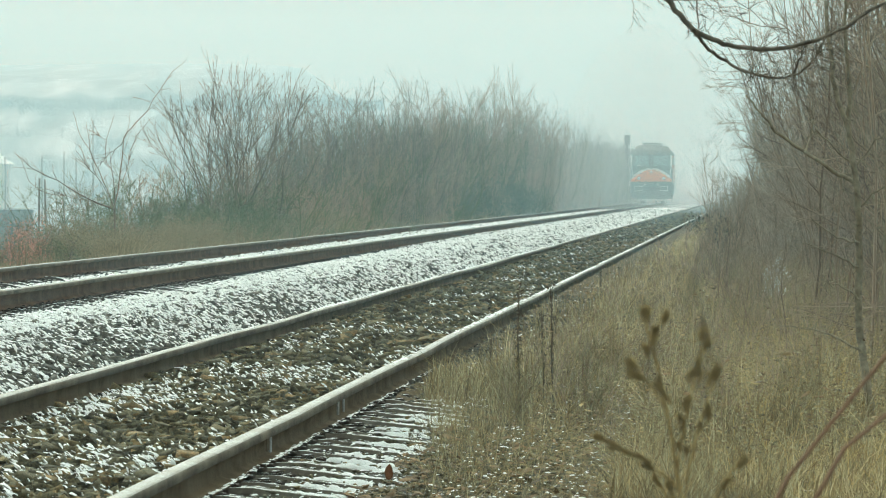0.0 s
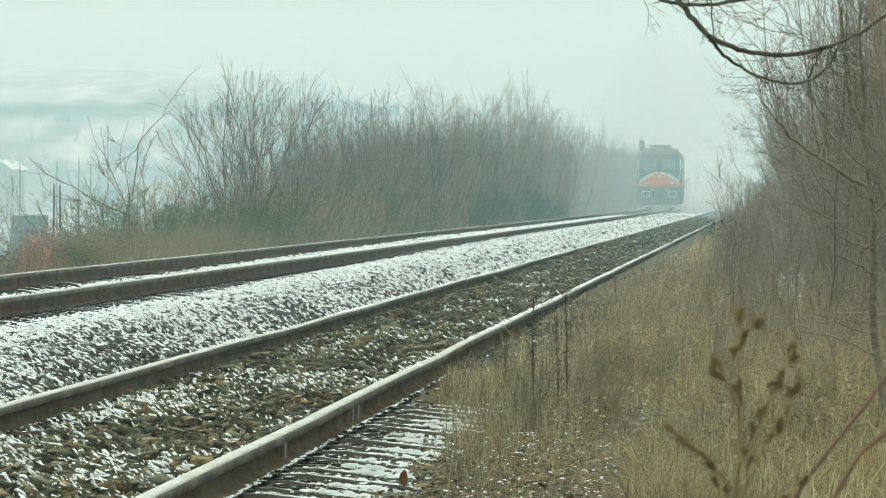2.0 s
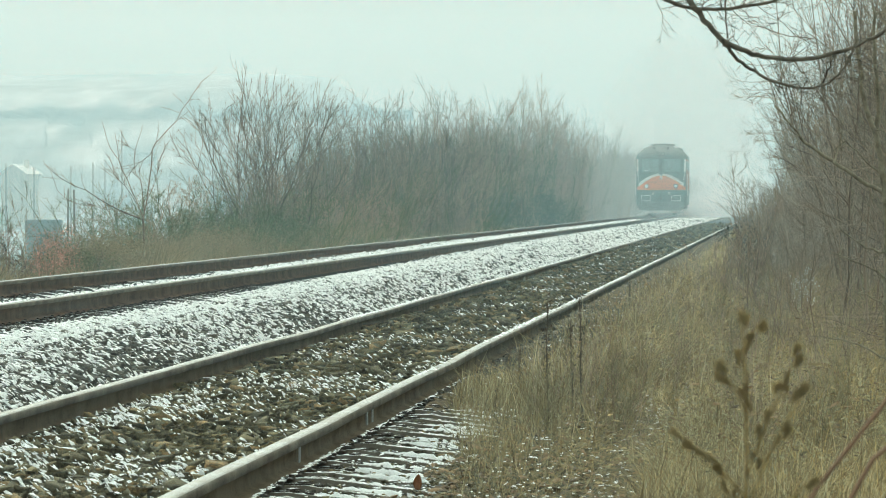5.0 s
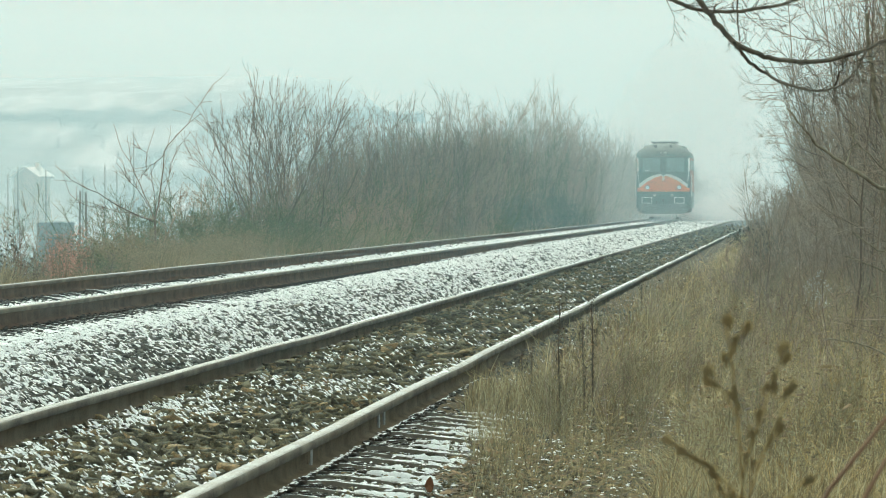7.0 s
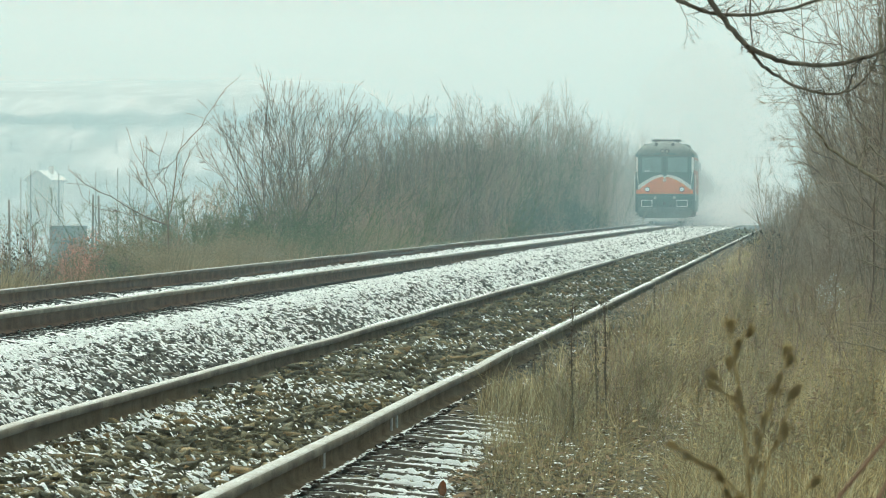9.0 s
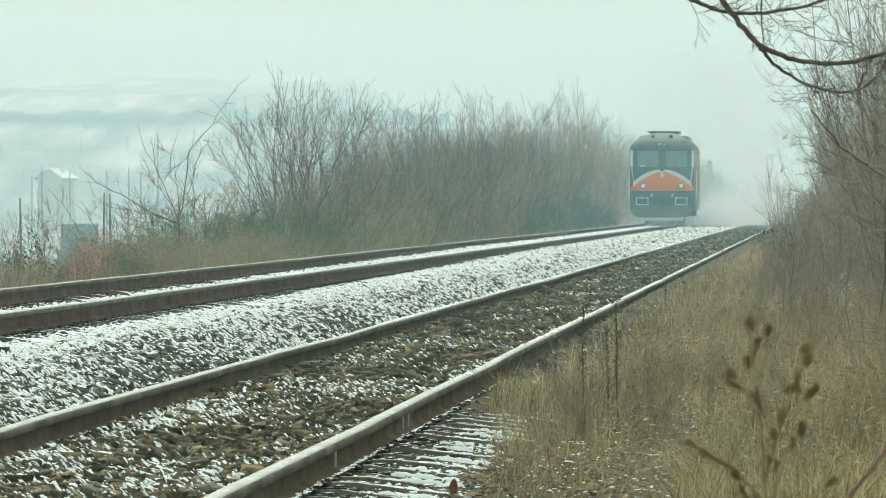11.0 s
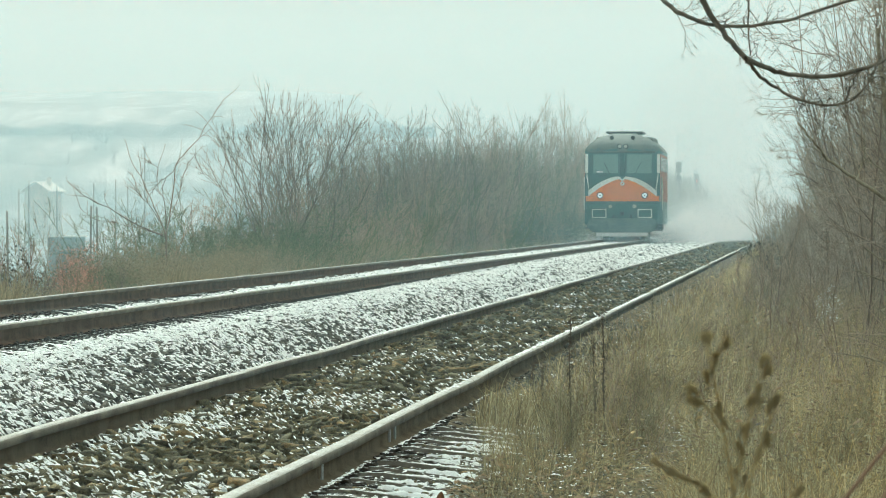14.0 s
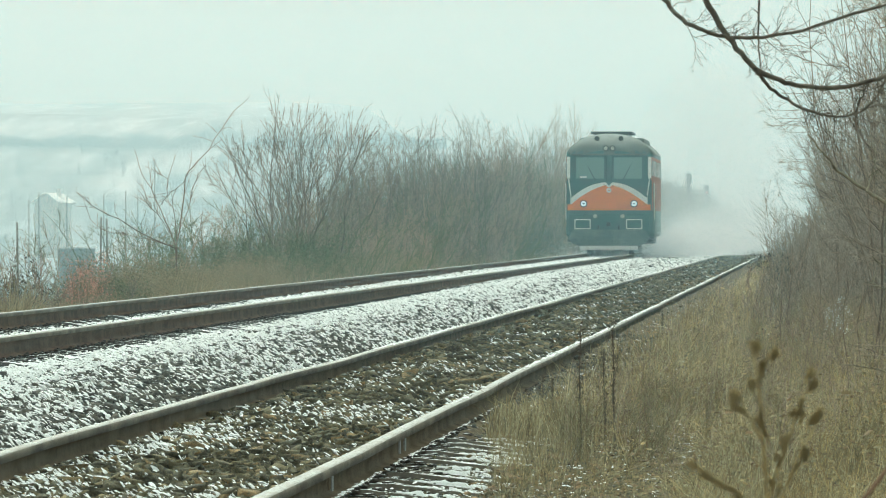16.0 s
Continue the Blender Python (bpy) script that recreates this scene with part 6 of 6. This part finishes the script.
def nose_y(x, z):
    """How far the front lies behind the nose tip at a lateral place and height."""
    y = 0.16 * (x / HALF) ** 2 + 0.10 * abs(x / HALF) ** 6
    if z > 2.35:
        y += 0.30 * ((z - 2.35) / 1.2) ** 1.2
    if z > 3.5:
        y += 0.9 * ((z - 3.5) / 0.67) ** 2.2
    return y


def roof_z(x):
    u = min(1.0, abs(x) / HALF)
    return 3.54 + 0.70 * (1 - u ** 2.6) ** 0.75


def nose_patch(name, x0, x1, low, high, mat, parent, label="", proud=0.006, nx=24, nz=5):
    """A skin on the nose between two heights that may vary across it."""
    bm = bmesh.new()
    rows = []
    for i in range(nx + 1):
        x = x0 + (x1 - x0) * i / nx
        a, b = low(x), high(x)
        rows.append([bm.verts.new((x, nose_y(x, a + (b - a) * j / nz) - proud, a + (b - a) * j / nz)) for j in range(nz + 1)])
    for i in range(nx):
        for j in range(nz):
            bm.faces.new((rows[i][j], rows[i + 1][j], rows[i + 1][j + 1], rows[i][j + 1]))
    r = bmesh.ops.extrude_face_region(bm, geom=bm.faces[:])
    bmesh.ops.translate(bm, verts=[v for v in r["geom"] if isinstance(v, bmesh.types.BMVert)], vec=(0, 0.03, 0))
    bmesh.ops.recalc_face_normals(bm, faces=bm.faces[:])
    return part(name, bm, mat, parent, label, smooth=False)


def band_top(x):
    u = min(1.0, abs(x) / 1.33)
    return 2.53 - 0.56 * u ** 2.1 - 0.13 * max(0.0, 1 - abs(x) / 0.12)


def band_low(x):
    u = min(1.0, abs(x) / 1.33)
    return band_top(x) - 0.075 - 0.19 * u * (1.7 - 0.9 * u)


def cab_hull(parent):
    """The body shell: curved nose, straight sides, domed roof."""
    bm = bmesh.new()
    xs = [HALF * math.sin(math.radians(-90 + 180 * i / 24)) for i in range(25)]
    front = []
    for x in xs:
        top = roof_z(x)
        front.append([bm.verts.new((x, nose_y(x, 0.62 + (top - 0.62) * k / 24), 0.62 + (top - 0.62) * k / 24)) for k in range(25)])
    back = []
    for x in xs:
        top = roof_z(x)
        back.append([bm.verts.new((x, 17.0 - nose_y(x, 0.62 + (top - 0.62) * k / 24), 0.62 + (top - 0.62) * k / 24)) for k in range(25)])
    for i in range(24):
        for k in range(24):
            bm.faces.new((front[i][k], front[i + 1][k], front[i + 1][k + 1], front[i][k + 1]))
            bm.faces.new((back[i][k], back[i][k + 1], back[i + 1][k + 1], back[i + 1][k]))
        bm.faces.new((front[i][24], front[i + 1][24], back[i + 1][24], back[i][24]))
        bm.faces.new((front[i][0], back[i][0], back[i + 1][0], front[i + 1][0]))
    for k in range(24):
        bm.faces.new((front[0][k], front[0][k + 1], back[0][k + 1], back[0][k]))
        bm.faces.new((front[24][k], back[24][k], back[24][k + 1], front[24][k + 1]))
    bmesh.ops.recalc_face_normals(bm, faces=bm.faces[:])
    body = part("body", bm, M_GREEN, parent, "dark green body shell")
    body.data.materials.append(M_ROOF)
    for f in body.data.polygons:
        if f.center.z > 3.56:
            f.material_index = 1
        f.use_smooth = True
    return body


def disc(bm, x, y, z, r, depth, n=20):
    bmesh.ops.create_cone(bm, cap_ends=True, segments=n, radius1=r, radius2=r, depth=depth, matrix=pose(x, y, z, 90))
    return bm


def ring(x, y, z, r0, r1, depth, n=24):
    bm = bmesh.new()
    loops = []
    for r, yy in ((r0, y), (r1, y), (r1, y + depth), (r0, y + depth)):
        loops.append([bm.verts.new((x + r * math.cos(6.28319 * i / n), yy, z + r * math.sin(6.28319 * i / n))) for i in range(n)])
    for a in range(4):
        for i in range(n):
            bm.faces.new((loops[a][i], loops[a][(i + 1) % n], loops[(a + 1) % 4][(i + 1) % n], loops[(a + 1) % 4][i]))
    bmesh.ops.recalc_face_normals(bm, faces=bm.faces[:])
    return bm


def make_locomotive():
    ob = empty("diesel_locomotive")
    body = cab_hull(ob)
    nose_patch("nose_panel", -1.46, 1.46, lambda x: 1.535, band_low, M_ORANGE, ob, "orange nose panel", nx=36)
    nose_patch("nose_band", -1.36, 1.36, band_low, band_top, M_CREAM, ob, "cream arched band with a pointed notch", proud=0.010, nx=44, nz=2)
    for sg in (-1, 1):
        a, b = sorted((sg * 1.33, sg * 1.43))
        nose_patch("pillar_band", a, b, lambda x: 1.90 + (abs(x) - 1.33) * 6.0, lambda x: 2.10 + (abs(x) - 1.33) * 7.0, M_CREAM, ob, "cream upswept band end", proud=0.012, nx=4, nz=2)
        a, b = sorted((sg * 1.37, sg * 1.485))
        nose_patch("pillar_strip", a, b, lambda x: 2.66, lambda x: 3.42, M_CREAM, ob, "cream corner strip", proud=0.010, nx=3)
        # windscreen
        a, b = sorted((sg * 0.10, sg * 1.27))
        nose_patch("screen_surround", a, b, lambda x: 2.58, lambda x: 3.47, M_GREEN, ob, "dark teal windscreen surround", proud=0.014, nx=8)
        a, b = sorted((sg * 0.17, sg * 1.16))
        pane = nose_patch("windscreen", a, b, lambda x: 2.65, lambda x: 3.40, M_GLASS, ob, "grey-green windscreen pane", proud=0.030, nx=8)
        part("wiper", rod(bmesh.new(), (sg * 0.5, nose_y(0.5, 2.62) - 0.06, 2.62), (sg * 0.75, nose_y(0.75, 3.1) - 0.05, 3.1), 0.012, n=6), M_BLACK, pane)
        # lamps
        y = nose_y(0.885, 1.77)
        lamp = part("headlight", disc(bmesh.new(), sg * 0.885, y - 0.03, 1.77, 0.088, 0.06), M_LAMP, ob, "lit white headlight")
        part("lamp_ring", ring(sg * 0.885, y - 0.09, 1.77, 0.088, 0.128, 0.14), M_BLACK, lamp, "dark lamp ring")
        part("lamp_bulb_cover", disc(bmesh.new(), sg * 0.885, y - 0.07, 1.77, 0.04, 0.03), M_BLACK, lamp)
        part("marker_lamp", disc(bmesh.new(), sg * 0.48, nose_y(0.48, 1.32) - 0.03, 1.33, 0.075, 0.08), M_LENS, ob, "small pale marker lamp")
        part("roof_lamp", disc(bmesh.new(), sg * 0.12, nose_y(0.12, 3.72) - 0.03, 3.72, 0.072, 0.12), M_LENS, ob, "pale round roof lamp")
        part("roof_lamp_rim", ring(sg * 0.12, nose_y(0.12, 3.72) - 0.09, 3.72, 0.072, 0.105, 0.12), M_BLACK, ob, "dark rim of the roof lamp")
        # buffers with pale edges
        bx = sg * 0.905
        buf = part("buffer", box(bmesh.new(), bx - 0.27, bx + 0.27, -0.62, -0.56, 0.89, 1.21, 0.02), M_GREEN, ob, "rectangular dark buffer plate with pale rim")
        for q in ((bx - 0.28, bx + 0.28, 1.19, 1.225), (bx - 0.28, bx + 0.28, 0.875, 0.91), (bx - 0.285, bx - 0.25, 0.875, 1.225), (bx + 0.25, bx + 0.285, 0.875, 1.225)):
            part("buffer_rim", box(bmesh.new(), q[0], q[1], -0.632, -0.612, q[2], q[3]), M_CREAM, buf)
        part("buffer_shaft", rod(bmesh.new(), (bx, -0.57, 1.05), (bx, 0.15, 1.05), 0.12, 0.14, 12), M_BLACK, buf)
        part("horn", rod(bmesh.new(), (sg * 0.42, 0.55, 4.02), (sg * 0.42, 0.15, 4.06), 0.03, 0.09, 10), M_BLACK, ob)
        # side skin
        x = sg * (HALF + 0.006)
        # Both side panels take the orange that is darkened to stand for shade.
        part("side_panel", box(bmesh.new(), min(x, x - sg * 0.02), max(x, x - sg * 0.02), 0.30, 16.7, 1.535, 2.70), M_ORANGE_SIDE, ob, "orange side panel, painted darker for shade")
        part("cab_side", box(bmesh.new(), min(x, x - sg * 0.02), max(x, x - sg * 0.02), 0.45, 16.5, 2.705, 3.42), M_ORANGE_SIDE, ob, "orange upper side panel, painted darker for shade")
        for wy in (0.8, 3.2, 5.5, 8.0, 10.5, 13.0, 15.3):
            part("side_window", box(bmesh.new(), min(x, x + sg * 0.02), max(x, x + sg * 0.02), wy, wy + 0.8, 2.75, 3.30, 0.0), M_GLASS, ob, "side window")
        part("side_door", box(bmesh.new(), min(x, x + sg * 0.015), max(x, x + sg * 0.015), 2.0, 2.65, 0.9, 2.5), M_GREEN, ob, "dark green cab door")
        part("grab_rail", rod(bmesh.new(), (x + sg * 0.06, 1.85, 1.2), (x + sg * 0.06, 1.85, 2.5), 0.02, n=6), M_CREAM, ob)
        part("side_tank", box(bmesh.new(), min(sg * 1.05, sg * 1.46), max(sg * 1.05, sg * 1.46), 6.6, 10.4, 0.35, 0.72, 0.05), M_BLACK, ob)
        part("step", box(bmesh.new(), min(sg * 1.2, sg * 1.5), max(sg * 1.2, sg * 1.5), 2.0, 2.6, 0.45, 0.50), M_BLACK, ob)
    part("emblem", ring(0, nose_y(0, 2.28) - 0.02, 2.24, 0.03, 0.085, 0.02), M_CREAM, ob, "small pale nose emblem")
    part("mid_pillar", box(bmesh.new(), -0.09, 0.09, nose_y(0, 2.6) - 0.03, 0.5, 2.56, 3.46, 0.02), M_GREEN, ob)
    part("visor", box(bmesh.new(), -1.32, 1.32, 0.20, 0.60, 3.47, 3.53, 0.02), M_ROOF, ob, "roof visor over the windscreen")
    part("buffer_beam", box(bmesh.new(), -1.42, 1.42, -0.02, 0.35, 0.80, 1.40, 0.03), M_GREEN, ob, "dark green buffer beam")
    part("coupling_hook", box(bmesh.new(), -0.07, 0.07, -0.45, 0.0, 0.98, 1.12, 0.02), M_BLACK, ob)
    for hx in (-0.35, 0.35):
        part("brake_hose", rod(bmesh.new(), (hx, -0.10, 1.0), (hx * 1.15, -0.16, 0.5), 0.03, n=8), M_BLACK, ob)
    # snow plough: a curved lip under the beam
    bm = bmesh.new()
    rows = []
    for i in range(17):
        x = -1.43 + 2.86 * i / 16
        rows.append([bm.verts.new((x * (1 - 0.02 * j), -0.22 + 0.22 * abs(x / 1.43) ** 2 - 0.05 * math.sin(j / 5 * 3.1), 0.26 + 0.30 * abs(x / 1.43) ** 8 * (1 - j / 5) + 0.12 * j)) for j in range(6)])
    for i in range(16):
        for j in range(5):
            bm.faces.new((rows[i][j], rows[i + 1][j], rows[i + 1][j + 1], rows[i][j + 1]))
    r = bmesh.ops.extrude_face_region(bm, geom=bm.faces[:])
    bmesh.ops.translate(bm, verts=[v for v in r["geom"] if isinstance(v, bmesh.types.BMVert)], vec=(0, 0.05, 0))
    bmesh.ops.recalc_face_normals(bm, faces=bm.faces[:])
    part("snow_plough", bm, M_PLOUGH, ob, "snow-dusted grey-green plough plate, paled for mist")
    part("rail_guard", box(bmesh.new(), -1.02, 1.02, -0.34, -0.24, 0.14, 0.29, 0.02), M_SNOW, ob, "snow-caked bar over the rails")
    # roof equipment
    part("roof_hatch", box(bmesh.new(), -0.74, 0.74, 3.4, 9.0, 4.28, 4.35, 0.02), M_BLACK, ob, "flat dark roof hatch")
    part("hatch_base", box(bmesh.new(), -0.60, 0.60, 3.5, 8.9, 4.05, 4.278, 0.03), M_ROOF, ob)
    part("paper_sheet", box(bmesh.new(), -1.02, -0.78, 0.02, 0.026, 2.68, 2.73), M_SNOW, ob, "white paper behind the windscreen")
    part("exhaust", box(bmesh.new(), -0.25, 0.25, 10, 10.8, 4.1, 4.36, 0.03), M_BLACK, ob)
    for sg in (-1, 1):
        part("roof_vent", box(bmesh.new(), min(sg * 0.75, sg * 1.15), max(sg * 0.75, sg * 1.15), 4, 14, 3.85, 4.12, 0.05), M_ROOF, ob)
        part("roof_walkway", box(bmesh.new(), min(sg * 0.2, sg * 0.5), max(sg * 0.2, sg * 0.5), 1.6, 3.3, 4.14, 4.18), M_BLACK, ob)
    # bogies
    sets = []
    for y0 in (1.2, 11.4):
        bg = part("bogie", box(bmesh.new(), -1.05, 1.05, y0 - 0.2, y0 + 4.6, 0.50, 0.78, 0.05), M_BLACK, ob)
        for sg in (-1, 1):
            part("bogie_side", box(bmesh.new(), min(sg * 0.92, sg * 1.15), max(sg * 0.92, sg * 1.15), y0 - 0.3, y0 + 4.7, 0.42, 0.72, 0.06), M_BLACK, bg)
        for k in range(3):
            ax = empty("wheelset", pose(0, y0 + 0.55 + 1.7 * k, 0.55))
            ax.parent = ob
            for sg in (-1, 1):
                bm = bmesh.new()
                m = pose(sg * 0.75, 0, 0, 0, 90, 0)
                bmesh.ops.create_cone(bm, cap_ends=True, segments=28, radius1=0.55, radius2=0.55, depth=0.13, matrix=m)
                bmesh.ops.create_cone(bm, cap_ends=True, segments=28, radius1=0.58, radius2=0.58, depth=0.03, matrix=pose(sg * 0.69, 0, 0, 0, 90, 0))
                bmesh.ops.create_cone(bm, cap_ends=True, segments=12, radius1=0.13, radius2=0.11, depth=0.26, matrix=m)
                for q in range(4):
                    box(bm, sg * 0.815, sg * 0.825, 0.22 * math.cos(q * 1.5708) - 0.04, 0.22 * math.cos(q * 1.5708) + 0.04, 0.22 * math.sin(q * 1.5708) - 0.04, 0.22 * math.sin(q * 1.5708) + 0.04)
                part("wheel", bm, M_IRON, ax, "steel wheel")
            part("axle", rod(bmesh.new(), (-0.75, 0, 0), (0.75, 0, 0), 0.08, n=10), M_IRON, ax)
            sets.append((ax, y0 + 0.55 + 1.7 * k))
    tagged(ob, "orange and dark green diesel locomotive with lit headlights", "locomotive")
    return ob, sets


# Plough paint with pale snow stains; its base is lightened to imitate mist.
M_PLOUGH = surface("mist_paled_snowy_plough", [(0.3, (0.09, 0.135, 0.125)), (0.7, (0.16, 0.215, 0.20))], 3, rough=0.8, grime=(0.27, 0.32, 0.305), grime_scale=1.0)
LOCO, WHEELSETS = make_locomotive()
LOCO.scale = (0.97, 0.97, 0.97)


# ---------- powder snow whirled up by the train ----------
def make_snow_cloud():
    rng = np.random.default_rng(77)
    parts = []
    # under the nose and round the wheels
    n = 16000
    parts.append(np.stack([rng.normal(0, 0.9, n), rng.uniform(0.3, 18, n), np.abs(rng.normal(0, 0.25, n))], -1))
    # drifting off to the lee side
    n = 70000
    y = rng.gamma(1.5, 20, n) + 1.0
    spread = 0.6 + y * 0.045
    parts.append(np.stack([1.5 + rng.gamma(1.5, 1.0, n) * spread * 0.55, y, np.abs(rng.normal(0, 1, n)) ** 1.3 * (0.42 + y * 0.012)], -1))
    # low rolling powder beside the wheels
    n = 30000
    y = rng.gamma(1.6, 14, n)
    parts.append(np.stack([0.9 + rng.gamma(1.6, 0.9, n), y, np.abs(rng.normal(0, 0.26, n))], -1))
    # trailing behind the tail
    n = 40000
    y = 17 + rng.gamma(1.4, 22, n)
    parts.append(np.stack([rng.normal(0.6, 1.2, n) + (y - 17) * 0.03, y, np.abs(rng.normal(0, 1, n)) * (0.7 + (y - 17) * 0.02)], -1))
    c = np.concatenate(parts)
    c[:, 2] -= 0.10
    n = len(c)
    d = rng.normal(size=(n, 2, 3)) * 0.0066
    V = np.stack([c - d[:, 0], c + d[:, 0] * 0.6 + d[:, 1], c - d[:, 1]], 1).reshape(-1, 3)
    ob = from_arrays("powder_snow_cloud", V, np.arange(3 * n).reshape(-1, 3), M_FLAKE)
    # the finest powder hangs as a haze: long drops lying in one another
    for k, (x0, x1, y0, y1, top, density) in enumerate(((0.8, 4.6, 0.5, 60, 1.3, 0.050), (0.4, 6.6, 3, 110, 2.0, 0.014), (-0.6, 8.6, 12, 260, 3.4, 0.002), (-0.55, 0.55, 0.4, 16, 0.36, 0.16), (-1.6, 2.2, -5, 12, 1.0, 0.018))):
        bm = bmesh.new()
        bmesh.ops.create_uvsphere(bm, u_segments=24, v_segments=14, radius=1.0)
        for v in bm.verts:
            u = (v.co.y + 1) / 2
            taper = 0.45 + 0.55 * min(1.0, u * 2.2)
            mid = x0 + 1.2 + (((x0 + x1) / 2) - x0 - 1.2) * min(1.0, u * 2.5)
            v.co = Vector((mid + v.co.x * (x1 - x0) / 2 * taper, y0 + u * (y1 - y0), -0.12 + max(0.0, v.co.z) * top * taper))
        part("snow_haze", bm, haze_material("snow_haze", density), ob, "thin haze of powder snow", smooth=True)
    return tagged(ob, "white powder snow whirled up behind the locomotive", "snow cloud", kind="stuff")


CLOUD = make_snow_cloud()


# ---------- what moves ----------
SPEED, START = 17.34, 543.3


def motions():
    ends = (0.0, 4.0, 8.0, 12.0, 16.0)
    on_track = [(t, Matrix.Translation(along(START - SPEED * t, -SPACING - GAUGE / 2, FAR_RISE)) @ pose(0, 0, 0, 0, 0, YAW)) for t in ends]
    walk(LOCO, on_track)
    walk(CLOUD, on_track)
    for ax, y in WHEELSETS:
        walk(ax, [(i / 30, pose(0, y, 0.55, math.degrees(SPEED * i / 30 / 0.55) % 360)) for i in range(481)])
    # the thistle bends in the wind about the middle of its stem
    foot, pivot = Vector((0.298, 9.0, -0.44)), Vector((0, 0, 0.76))
    walk(THISTLE, [(t, Matrix.Translation(foot + pivot) @ pose(0, 0, 0, 0, lean, 0) @ Matrix.Translation(-pivot)) for t, lean in
                   ((0.0, -6.2), (0.5, 3.2), (1.0, 2.6), (1.5, 7.8), (2.0, 5.6), (2.5, -2.2), (3.0, 2.6), (3.5, 10.2), (4.0, -1.2), (4.2, 1.4), (4.9, 4.5), (5.6, -2.0),
                    (6.3, -1.4), (6.5, -4.5), (7.0, 0.0), (7.5, 1.9), (8.0, 0.8), (8.5, -3.8), (9.0, -1.5), (9.8, 3.5), (10.6, -1.0), (11.3, 2.8), (11.5, 6.5), (12.0, -1.0),
                    (12.5, -1.6), (13.0, -1.3), (13.5, -0.6), (14.0, -4.8), (14.5, -4.4), (15.0, 2.8), (15.5, 3.5), (16.0, 1.0))])


motions()
